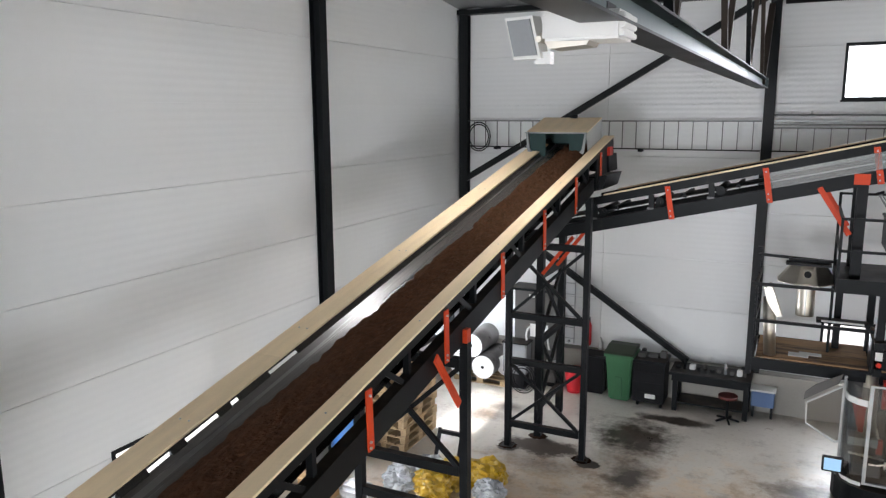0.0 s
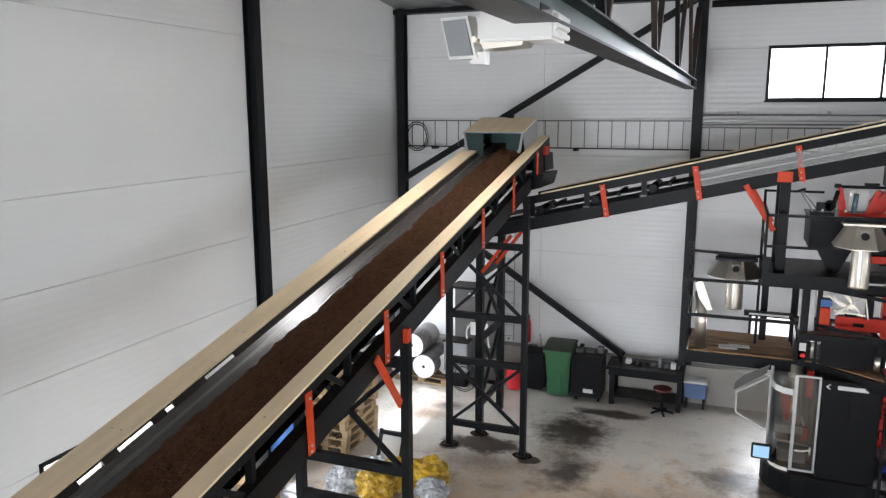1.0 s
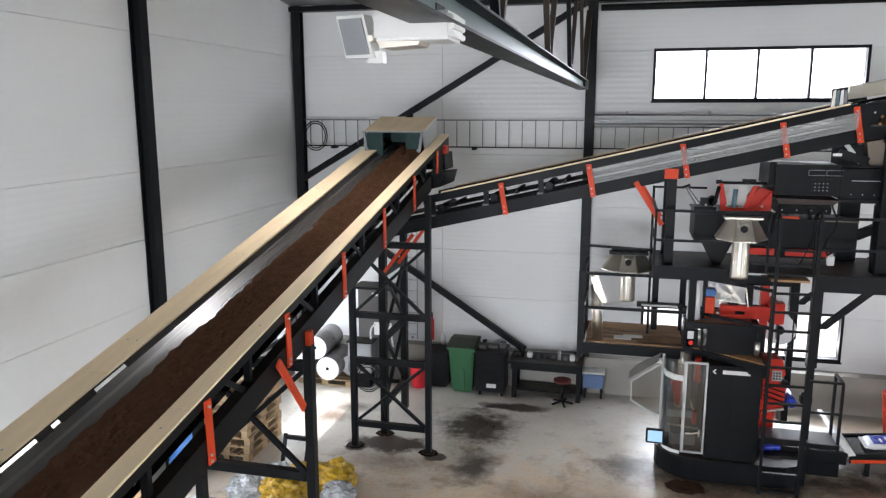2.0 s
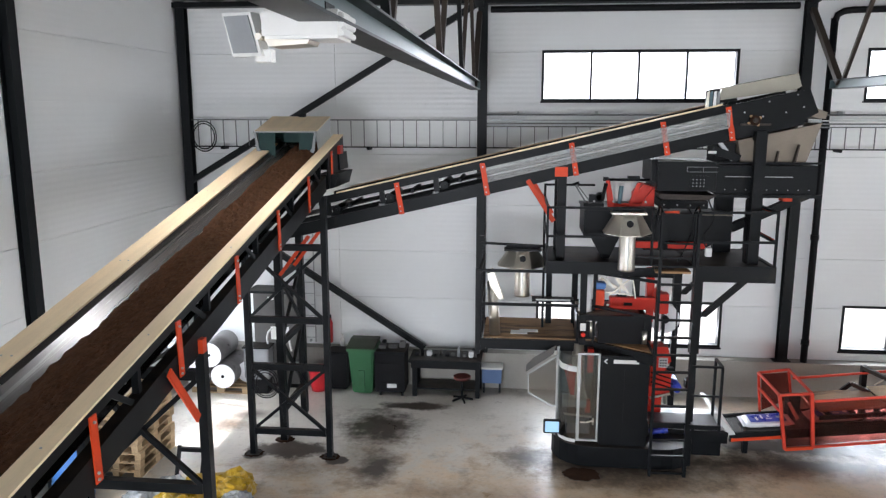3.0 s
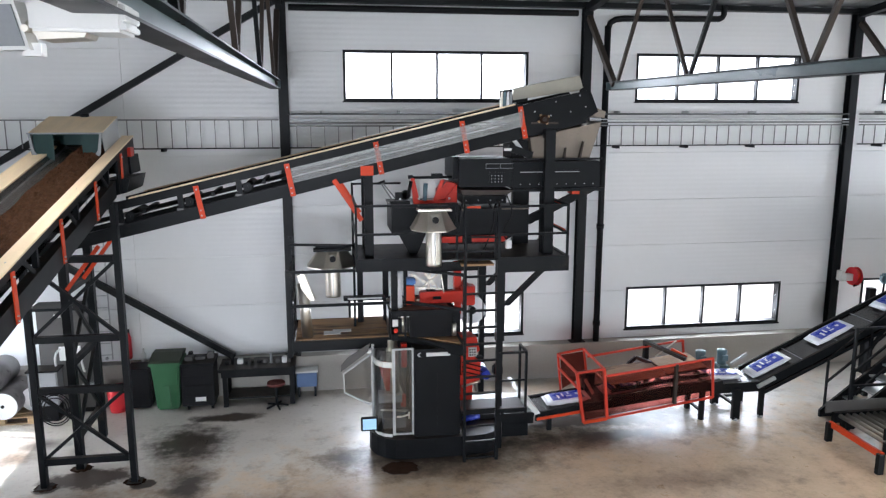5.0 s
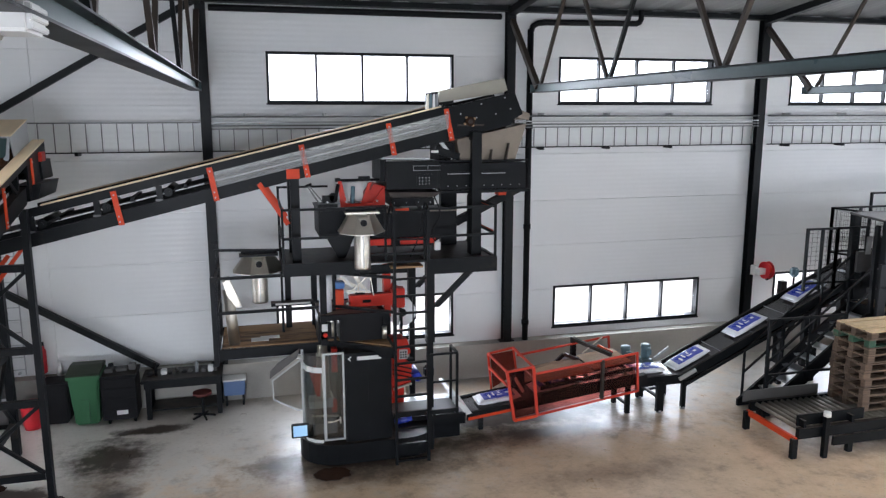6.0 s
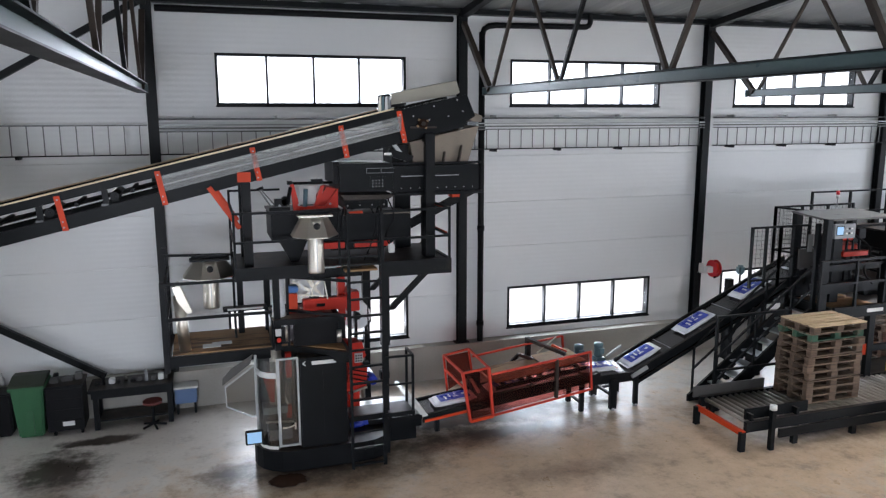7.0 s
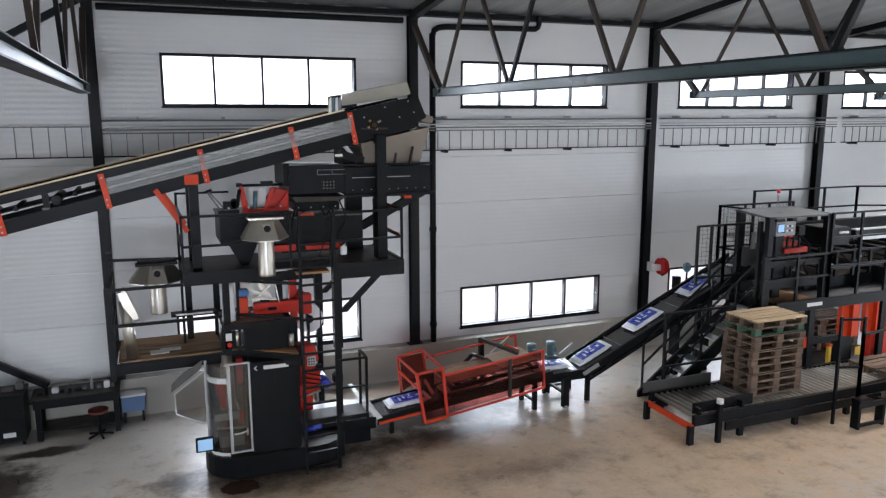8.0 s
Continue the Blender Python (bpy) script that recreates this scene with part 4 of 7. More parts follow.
for y in (11.80, 12.6):
    part("orange_brace", bar((-3.93, y, 2.95), (-3.42, y, 3.62), 0.02, 0.06, (1, 0, 0)), RED, tail, "orange-red diagonal strap")


# ---------------------------------------------------------------- packing platforms
def rail_run(parent, pts, heights, r=0.02, posts=True, floor_z=None, name="handrail"):
    """Level rails through the corners pts (x, y) at the given heights, with posts at the corners."""
    for z in heights:
        for a, b in zip(pts, pts[1:]):
            part(name, bar((*a, z), (*b, z), 2 * r, 2 * r), STEEL, parent)
    if posts:
        for a in pts:
            part("rail_post", boxes((a[0] - r, a[0] + r, a[1] - r, a[1] + r, floor_z, max(heights) + r)), STEEL, parent)


lp = thing("lower_platform", "lower anthracite working platform with stained plywood deck and railings", "platform")
DECK_OUT = [(-0.60, 11.90), (1.24, 11.92), (2.12, 11.30), (2.12, 12.0), (1.0, 13.2), (-0.60, 13.2)]
part("deck_board", slab([(-0.55, 11.95), (0.98, 11.95), (0.98, 13.15), (-0.55, 13.15)], "z", 1.935, 1.955), DECK, lp, "brown plywood deck strewn with peat")
part("deck_board", slab([(0.985, 11.96), (1.26, 11.96), (2.08, 11.38), (2.08, 11.75), (0.985, 12.3)], "z", 1.935, 1.955), DECK, lp)
for a, b in zip(DECK_OUT, DECK_OUT[1:] + DECK_OUT[:1]):
    part("edge_beam", bar((*a, 1.855), (*b, 1.855), 0.05, 0.17), STEEL, lp)
for x in (0.0, 0.6):
    part("joist", boxes((x - 0.03, x + 0.03, 11.95, 13.15, 1.80, 1.93)), STEEL, lp)
rail_run(lp, [(-0.60, 13.2), (-0.60, 11.90), (1.24, 11.92), (2.12, 11.30)], (3.09, 2.53), 0.022, True, 1.75)
part("corner_post", boxes((-0.68, -0.60, 11.86, 11.96, 1.68, 3.12)), STEEL, lp)
part("corner_post", boxes((-0.68, -0.60, 13.12, 13.22, 1.70, 3.45)), STEEL, lp)
part("tool_rack", bar((-0.62, 12.6, 3.42), (0.45, 12.6, 3.38), 0.04), STEEL, lp)
part("rack_post", boxes((-0.64, -0.60, 12.58, 12.62, 1.94, 3.43)), STEEL, lp)
part("rack_post", boxes((0.42, 0.46, 12.58, 12.62, 1.94, 3.43)), STEEL, lp)
part("desk_ledge", boxes((0.25, 0.96, 12.55, 12.75, 2.42, 2.47)), STEEL, lp)
part("desk_lamp", boxes((0.32, 0.90, 12.52, 12.55, 2.45, 2.475)), WHITE, lp)

up = thing("upper_platform", "upper anthracite working platform with railings and edge beams", "platform")
part("deck_sheet", boxes((0.45, 2.70, 11.64, 13.15, 3.27, 3.29)), STEEL, up)
part("deck_sheet", boxes((2.70, 3.86, 11.50, 13.10, 3.29, 3.31)), BROWN_STEEL, up, "deck sheet covered in brown dust")
part("edge_beam", boxes((0.43, 1.62, 11.58, 11.64, 3.13, 3.33)), STEEL, up)
part("edge_beam", boxes((1.62, 2.40, 11.58, 11.64, 3.10, 3.24)), STEEL, up)
part("edge_beam", boxes((2.66, 3.87, 11.44, 11.50, 3.08, 3.33)), STEEL, up)
part("edge_beam", boxes((3.81, 3.87, 11.50, 13.10, 3.08, 3.33)), STEEL, up)
part("edge_beam", boxes((0.43, 0.49, 11.64, 13.15, 3.13, 3.33)), STEEL, up)
part("landing_board", boxes((2.10, 2.62, 11.42, 11.80, 3.205, 3.235)), DECK, up, "bare plywood landing")
rail_run(up, [(0.45, 13.1), (0.45, 11.61), (2.05, 11.61)], (4.17, 3.72), 0.018, True, 3.3)
rail_run(up, [(2.64, 11.40), (3.84, 11.46), (3.84, 13.05)], (4.15, 3.70), 0.018, True, 3.3)
part("red_edge", bar((3.845, 11.62, 4.13), (3.845, 13.0, 4.13), 0.02, 0.03), RED, up)
part("red_edge", bar((3.845, 11.62, 3.72), (3.845, 13.0, 3.72), 0.02, 0.03), RED, up)
part("back_rail", bar((0.45, 13.1, 4.38), (1.3, 13.1, 4.38), 0.035), STEEL, up)
part("rail_post", boxes((0.43, 0.47, 13.08, 13.12, 3.3, 4.40)), STEEL, up)
for y in (11.55, 13.0):
    part("knee_brace", slab([(3.40, 3.08), (3.52, 3.08), (2.92, 2.50), (2.80, 2.50)], "y", y, y + 0.08), STEEL, up)
    part("carrier_post", boxes((2.70, 2.84, y, y + 0.12, 1.9, 3.1)), STEEL, up)
    part("carrier_foot", boxes((2.72, 2.82, y + 0.02, y + 0.10, 0.0, 1.9)), STEEL, up)
for x, y in ((1.0, 12.95), (0.55, 12.9), (1.05, 11.75)):
    part("carrier_post", boxes((x - 0.05, x + 0.05, y - 0.05, y + 0.05, 1.94, 3.13)), STEEL, up)
part("kick_bar", bar((1.7, 11.62, 3.42), (2.65, 11.45, 3.44), 0.03), STEEL, up)

ld = thing("access_ladder", "tall dark steel access ladder standing on the floor", "ladder")
part("stile", boxes((2.09, 2.13, 11.15, 11.21, 0.0, 4.18)), STEEL, ld)
part("stile", boxes((2.62, 2.67, 11.17, 11.23, 0.0, 4.18)), STEEL, ld)
for i in range(13):
    z = 0.06 + i * 0.275
    part("rung", bar((2.13, 11.18, z), (2.62, 11.20, z), 0.045, 0.03), STEEL, ld)
for xa in (2.09, 2.64):
    line_curve("grab_hoop", [(xa, 11.18, 4.15), (xa + 0.02, 11.30, 4.22), (xa + 0.02, 11.52, 4.18), (xa, 11.58, 3.9)], 0.018, STEEL, parent=ld)
part("cross_tie", bar((2.09, 11.18, 4.15), (2.66, 11.20, 4.13), 0.03), STEEL, ld)
part("cross_tie", bar((2.09, 11.18, 3.72), (2.66, 11.20, 3.70), 0.03), STEEL, ld)

# ---------------------------------------------------------------- dosing unit
du = thing("dosing_unit", "anthracite peat dosing feeder with hopper, red flaps and rusty dust", "dosing machine")
part("feeder_box", rounded(2.12, 3.00, 11.85, 12.9, 4.42, 4.86, 0.012), STEEL, du)
part("feeder_box", rounded(3.00, 4.51, 11.88, 12.88, 4.38, 4.82, 0.012), STEEL, du)
part("feeder_step", boxes((2.04, 2.14, 11.95, 12.8, 4.55, 4.90)), STEEL, du)
part("access_plate", boxes((2.62, 2.90, 11.842, 11.85, 4.48, 4.66)), STEEL, du)
for i in range(4):
    for j in range(3):
        part("bolt", rod((2.66 + 0.055 * i, 11.83, 4.50 + 0.05 * j), (2.66 + 0.055 * i, 11.842, 4.50 + 0.05 * j), 0.008, 6), GALV, du)
for xa, xb in ((3.14, 3.52), (3.72, 4.14)):
    part("slide_slot", boxes((xa, xb, 11.868, 11.88, 4.615, 4.68)), PLASTIC_DARK, du)
    part("slide_rod", bar((xa, 11.862, 4.65), (xb, 11.862, 4.65), 0.012), GALV, du)
for i in range(9):
    part("flange_bolt", rod((3.15 + i * 0.155, 11.865, 4.45), (3.15 + i * 0.155, 11.88, 4.45), 0.009, 6), GALV, du)
hp = bmesh.new()
lo = [hp.verts.new(p) for p in ((3.38, 11.95, 4.84), (4.33, 11.95, 4.84), (4.33, 12.80, 4.84), (3.38, 12.80, 4.84))]
hi = [hp.verts.new(p) for p in ((3.30, 11.88, 5.20), (4.50, 11.88, 5.46), (4.50, 12.90, 5.46), (3.30, 12.90, 5.20))]
for i in range(4):
    hp.faces.new((lo[i], lo[(i + 1) % 4], hi[(i + 1) % 4], hi[i]))
hp.faces.new(lo)
part("hopper", hp, DUSTY, du, "dusty beige sheet hopper")
part("hopper_rib", slab([(4.12, 4.84), (4.15, 4.84), (4.20, 5.14), (4.185, 5.14)], "y", 11.84, 11.93), BROWN_STEEL, du)
part("hopper_rib", slab([(3.86, 4.84), (3.89, 4.84), (3.91, 5.04), (3.895, 5.04)], "y", 11.86, 11.96), BROWN_STEEL, du)
part("chute_tray", slab([(2.14, 4.38), (3.02, 4.36), (2.92, 4.29), (2.20, 4.29)], "y", 11.82, 12.5), BROWN_STEEL, du, "rusty dusty tray")
part("weigh_box", rounded(2.20, 2.92, 11.88, 12.6, 4.14, 4.27, 0.01), STEEL, du)
part("bin_body", rounded(1.04, 2.14, 11.98, 12.9, 3.66, 4.10, 0.012), STEEL, du)
part("bin_body", rounded(2.14, 3.33, 12.0, 12.9, 3.66, 4.03, 0.012), STEEL, du)
part("bin_lid", boxes((1.02, 2.16, 11.95, 12.92, 4.10, 4.13)), STEEL, du)
part("dusty_ledge", boxes((2.16, 3.33, 11.96, 12.0, 4.03, 4.045)), DUSTY, du)
part("bin_cone", slab([(1.15, 3.66), (1.62, 3.66), (1.46, 3.30), (1.34, 3.30)], "y", 12.05, 12.5), STEEL, du)
part("bin_cone", slab([(1.75, 3.66), (3.20, 3.66), (2.9, 3.45), (2.0, 3.45)], "y", 12.05, 12.6), STEEL, du)
part("red_bar", boxes((1.80, 2.20, 11.94, 12.02, 3.50, 3.60)), RED_MACHINE, du, "red crossbar")
part("red_bar", boxes((2.36, 2.95, 11.94, 12.02, 3.50, 3.60)), RED_MACHINE, du, "red crossbar")
part("flap_frame", slab([(1.36, 4.56), (1.42, 4.56), (1.50, 4.20), (1.92, 4.20), (2.12, 4.47), (2.12, 4.16), (1.40, 4.14)], "y", 12.0, 12.06), RED_MACHINE, du, "red flap frame")
part("flap_plate", slab([(1.74, 4.20), (1.95, 4.20), (2.12, 4.46), (1.95, 4.50)], "y", 12.06, 12.5), RED_MACHINE, du, "red flap plate")
part("flap_arm", slab([(1.72, 4.20), (1.78, 4.20), (1.90, 4.53), (1.84, 4.53)], "y", 11.95, 12.0), RED_MACHINE, du, "red lever arm")
part("flap_panel", boxes((1.52, 1.78, 12.12, 12.14, 4.22, 4.52)), WHITE, du)
part("top_shaft", rod((1.32, 12.05, 4.57), (2.15, 12.05, 4.57), 0.022, 10), STEEL, du)
part("shaft_block", boxes((1.70, 1.88, 12.0, 12.1, 4.58, 4.63)), STEEL, du)
part("shaft_block", boxes((1.32, 1.40, 12.0, 12.1, 4.56, 4.61)), STEEL, du)
part("air_cylinder", rod((1.58, 11.98, 4.20), (1.60, 11.98, 4.48), 0.035, 12), MOTOR, du)
part("handle_rod", bar((1.06, 11.98, 4.20), (0.86, 11.98, 4.52), 0.018, 0.026), DULL_GALV, du)
part("handle_rod", bar((1.14, 11.98, 4.20), (0.90, 11.98, 4.50), 0.014, 0.02), DULL_GALV, du)
part("handle_grip", rod((0.84, 11.97, 4.49), (0.94, 11.97, 4.53), 0.02, 8), PLASTIC_DARK, du)
part("rod_bracket", boxes((1.10, 1.30, 11.95, 12.02, 4.22, 4.34)), STEEL, du)
part("spring", rod((1.30, 11.96, 4.24), (1.36, 11.96, 4.52), 0.03, 10), PLASTIC_DARK, du)
for x in (1.18, 1.48, 1.98):
    part("pivot_bolt", rod((x, 11.92, 4.235), (x, 11.96, 4.235), 0.018, 8), GALV, du)
# pale outlines of two covers and a ledge with bolts on the feeder
for xa, xb in ((2.56, 2.78), (2.80, 3.02)):
    part("cover_edge", boxes((xa, xb, 11.838, 11.846, 4.715, 4.722), (xa, xb, 11.838, 11.846, 4.79, 4.797), (xa, xa + 0.006, 11.838, 11.846, 4.722, 4.79)), GREY, du)
part("feeder_lip", boxes((2.10, 4.53, 11.83, 11.87, 4.845, 4.875)), STEEL, du)
part("feeder_base_rail", boxes((2.98, 4.58, 11.83, 11.90, 4.33, 4.38)), STEEL, du)
for x in (2.25, 2.45, 2.65, 2.85):
    part("ledge_bolt", rod((x, 11.872, 4.20), (x, 11.88, 4.20), 0.012, 6), GALV, du)
for x in (2.45, 2.80):
    part("back_stay", boxes((x, x + 0.06, 12.7, 12.76, 4.0, 4.45)), STEEL, du)
part("red_tip", bar((2.20, 11.55, 4.12), (2.42, 11.54, 4.13), 0.03, 0.05), RED, du, "red lever tip")
part("ledge_light", boxes((1.05, 2.14, 11.93, 11.95, 4.132, 4.142)), DUSTY, du)
part("handle_pivot", boxes((1.02, 1.34, 11.96, 12.1, 4.13, 4.20)), STEEL, du)
part("motor_knob", rod((1.28, 11.95, 4.30), (1.28, 12.1, 4.30), 0.07, 12), PLASTIC_DARK, du)
for x, y in ((3.51, 11.82), (3.39, 12.75), (3.24, 12.7)):
    part("stand_leg", boxes((x, x + 0.15, y, y + 0.14, 3.31, 4.42)), STEEL, du)
part("stand_leg", boxes((3.51, 3.67, 11.69, 11.80, 3.31, 5.34)), STEEL, du)
part("stand_tie", boxes((3.51, 3.67, 11.80, 12.0, 5.20, 5.34)), STEEL, du)
part("outrigger", bar((4.50, 12.2, 4.36), (3.36, 12.2, 3.80), 0.12, 0.13), STEEL, du)
part("outrigger_tip", boxes((4.10, 4.24, 12.1, 12.3, 4.25, 4.32)), RED, du)
part("scraper_arm", bar((2.95, 11.95, 5.05), (3.35, 11.95, 4.92), 0.10, 0.12), STEEL, du)
part("scraper_arm", bar((3.0, 11.93, 5.22), (3.25, 11.93, 4.90), 0.05, 0.06), GALV, du)
part("scraper_box", boxes((3.02, 3.30, 12.0, 12.6, 4.86, 5.15)), PLASTIC_DARK, du)
part("name_tag", boxes((2.86, 2.98, N2 - 0.008, N2 - 0.001, z2(2.0, -0.46) - 0.02, z2(2.0, -0.46) + 0.02)), WHITE, du)
part("junction_box", rounded(2.88, 2.98, 11.7, 11.78, 3.42, 3.56, 0.01), WHITE, du)
line_curve("hose", [(2.9, 11.8, 4.3), (2.98, 11.75, 4.0), (2.85, 11.75, 3.7), (2.93, 11.75, 3.5)], 0.012, PLASTIC_DARK, parent=du)
line_curve("hose", [(2.6, 11.86, 4.2), (2.7, 11.82, 3.95), (2.62, 11.82, 3.6), (2.5, 11.85, 3.3)], 0.010, PLASTIC_DARK, parent=du)


# ---------------------------------------------------------------- forming shoulders
def forming_tube(x, y, z, top_w, h, tube, lean=0.0, label=""):
    t = thing("forming_shoulder", label or "spare shiny stainless forming shoulder with a tube below", "forming tube", "forming shoulders", at=(x, y, z))
    half = top_w / 2
    up = [(-half * 0.62, 0.10), (-half * 0.58, -0.02), (-0.10, -0.12), (0.10, -0.12), (half * 0.58, -0.02), (half * 0.62, 0.10)]
    lo = [(-half * 1.05, 0.16), (-half * 1.02, -0.06), (-0.15, -0.30), (0.15, -0.30), (half * 1.02, -0.06), (half * 1.05, 0.16)]
    for i in range(5):
        # each folded sheet of the collar, with a turned rim
        fan = bmesh.new()
        q = [(*up[i], -0.01), (*up[i + 1], -0.01), (*lo[i + 1], -h * (1.0 if i < 3 else 0.94)), (*lo[i], -h * (1.0 if 0 < i < 4 else 0.94))]
        v = [fan.verts.new(p) for p in q]
        w = [fan.verts.new((p[0] * 0.98, p[1] + 0.008, p[2] - 0.004)) for p in q]
        fan.faces.new(v)
        fan.faces.new(w[::-1])
        for k2 in range(4):
            fan.faces.new((v[k2], w[k2], w[(k2 + 1) % 4], v[(k2 + 1) % 4]))
        part("collar_sheet", fan, STAINLESS, t)
        part("rim", bar(q[3], q[2], 0.012, 0.012), STAINLESS, t)
    part("neck", lathe((0, -0.06, -0.02), (0, -0.06, -h * 1.05), [(0, 0.10), (0.2, 0.125), (0.7, 0.135), (1, 0.13)], 20), STAINLESS, t)
    part("port", rod((0, -0.225, -h * 0.42), (0, -0.18, -h * 0.42), 0.05, 16), PLASTIC_DARK, t, "dark round port")
    part("tube", lathe((0, 0, -h), (0, 0, -h - tube), [(0, 0.115), (0.06, 0.125), (0.94, 0.135), (1, 0.13)], 10), STAINLESS, t)
    part("tube_seam", boxes((-0.008, 0.008, -0.145, -0.12, -h - tube * 0.95, -h - 0.03)), GALV, t)
    part("flange", rounded(-half * 0.78, half * 0.78, -0.13, 0.13, 0.0, 0.03, 0.006), STAINLESS if lean == 0 else STEEL, t)
    part("hook_bar", boxes((-half * 0.7, half * 0.7, 0.05, 0.10, 0.03, 0.075)), STEEL, t)
    return t


forming_tube(1.66, 11.50, 4.10, 0.68, 0.30, 0.58)
forming_tube(0.08, 12.45, 3.335, 0.80, 0.27, 0.52, 1.0)
f3 = thing("forming_shoulder", "bright stainless forming shoulder leaning in the platform corner", "forming tube", "forming shoulders")
part("shoulder", slab([(-0.50, 3.02), (-0.38, 3.03), (-0.22, 2.60), (-0.30, 2.58), (-0.44, 2.80)], "y", 12.0, 12.14), STAINLESS, f3)
part("tube", lathe((-0.42, 12.12, 2.85), (-0.36, 12.12, 1.955), [(0, 0.09), (1, 0.09)], 20), STAINLESS, f3)
part("rim", rod((-0.42, 12.0, 3.04), (-0.42, 12.22, 3.04), 0.03, 10), STAINLESS, f3)
pl = solid("paper_sheets", boxes((-0.10, 0.18, 12.15, 12.34, 1.956, 1.968), (0.05, 0.36, 12.28, 12.42, 1.9565, 1.966)), WHITE, "loose white sheets lying on the deck", "paper")

# ---------------------------------------------------------------- bagging machine
bg = thing("bagging_machine", "anthracite form-fill bagging machine on a rounded base with clear guards", "packing machine")


def oval(xa, xb, ya, yb, n=10):
    r = (yb - ya) / 2
    pts = [(xa + r - r * math.sin(math.pi * i / n), yb - r + r * math.cos(math.pi * i / n)) for i in range(n + 1)]
    return pts + [(xb - r + r * math.sin(math.pi * i / n), ya + r - r * math.cos(math.pi * i / n)) for i in range(n + 1)]


part("base", slab(oval(0.62, 2.90, 11.36, 12.5), "z", 0.02, 0.36), STEEL, bg)
part("base_skirt", slab(oval(0.70, 2.82, 11.44, 12.42), "z", 0.0, 0.02), PLASTIC_DARK, bg)
cab = part("cabinet", rounded(1.33, 2.09, 11.45, 12.5, 0.30, 1.85, 0.02), STEEL, bg)
part("logo_mark", slab([(1.38, 1.765), (1.42, 1.80), (1.44, 1.80), (1.405, 1.765), (1.44, 1.73), (1.42, 1.73)], "y", 11.44, 11.449), WHITE, cab)
part("logo_bar", boxes((1.53, 1.92, 11.44, 11.449, 1.735, 1.795)), WHITE, cab, "white lettering block")
part("sheet_joint", boxes((1.705, 1.708, 11.446, 11.4495, 0.32, 1.70)), PLASTIC_DARK, cab)
dr = part("guard_door", boxes((1.02, 1.30, 11.50, 11.508, 0.44, 1.85)), ACRYLIC, bg, "clear guard door")
for r4 in ((0.98, 1.025, 0.40, 1.88), (1.295, 1.325, 0.40, 1.88), (1.025, 1.295, 0.40, 0.43), (1.025, 1.295, 1.85, 1.88)):
    part("door_frame", boxes((r4[0], r4[1], 11.47, 11.50, r4[2], r4[3])), GALV, dr, "pale aluminium frame")
part("door_handle", boxes((1.04, 1.12, 11.44, 11.47, 0.72, 0.74)), STAINLESS, dr)
cg = bmesh.new()
pts = [(0.97, 11.49), (0.84, 11.54), (0.74, 11.66), (0.70, 11.84)]
for a, b in zip(pts, pts[1:]):
    beam_into(cg, (*a, 1.12), (*b, 1.12), 0.006, 1.42)
part("curved_guard", cg, ACRYLIC, bg, "curved clear guard")
for z, h in ((0.39, 0.05), (1.60, 0.09)):
    for a, b in zip(pts, pts[1:]):
        part("guard_rim", bar((*a, z), (*b, z), 0.02, h), WHITE, bg)
part("guard_post", boxes((0.67, 0.71, 11.84, 11.88, 0.36, 1.85)), GALV, bg)
part("film_tube", lathe((1.02, 11.95, 1.90), (1.02, 11.95, 0.95), [(0, 0.10), (0.7, 0.11), (1, 0.13)], 20), STAINLESS, bg, "shiny forming tube with film")
part("red_funnel", slab([(0.78, 1.52), (0.98, 1.52), (0.96, 1.05), (0.90, 1.05)], "y", 11.80, 11.95), RED_MACHINE, bg, "red clamp jaw")
part("red_clamp", boxes((1.16, 1.25, 11.78, 11.9, 1.45, 1.85)), RED_MACHINE, bg, "red clamp column")
part("red_clamp", boxes((1.15, 1.23, 11.80, 11.9, 0.75, 0.95)), RED_MACHINE, bg, "red clamp column")
part("jaw_block", boxes((0.78, 1.16, 11.75, 12.05, 0.86, 0.98)), GALV, bg)
part("jaw_block", boxes((0.84, 1.22, 11.72, 12.0, 0.42, 0.60)), GREY, bg)
part("inner_back", boxes((0.75, 1.32, 12.3, 12.34, 0.36, 1.85)), GREY_DARK, bg)
part("bright_clamp", bar((1.12, 11.72, 1.16), (1.16, 11.72, 1.02), 0.03, 0.03), STAINLESS, bg)
part("jaw_frame", boxes((0.98, 1.04, 11.9, 12.0, 0.40, 1.85)), STEEL, bg)
part("jaw_frame", boxes((1.24, 1.30, 11.9, 12.0, 0.40, 1.85)), STEEL, bg)
part("lock_handle", bar((1.13, 11.45, 0.73), (1.24, 11.43, 0.77), 0.02, 0.02), STAINLESS, bg)
part("lock_grip", rod((1.24, 11.43, 0.70), (1.24, 11.43, 0.81), 0.014, 8), STAINLESS, bg)
part("jaw_rod", rod((0.80, 11.75, 0.74), (1.25, 11.75, 0.70), 0.02, 8), STAINLESS, bg)
hatch = part("open_hatch", slab([(0.20, 1.44), (0.66, 1.76), (0.66, 0.92), (0.62, 0.92), (0.22, 1.10)], "y", 11.66, 11.668), ACRYLIC, bg, "clear hatch swung open")
HP = [(0.20, 1.44), (0.66, 1.76), (0.66, 0.92), (0.60, 0.90), (0.21, 1.12), (0.20, 1.44)]
for a, b in zip(HP, HP[1:]):
    part("hatch_frame", bar((a[0], 11.65, a[1]), (b[0], 11.65, b[1]), 0.02, 0.02), GALV, hatch)
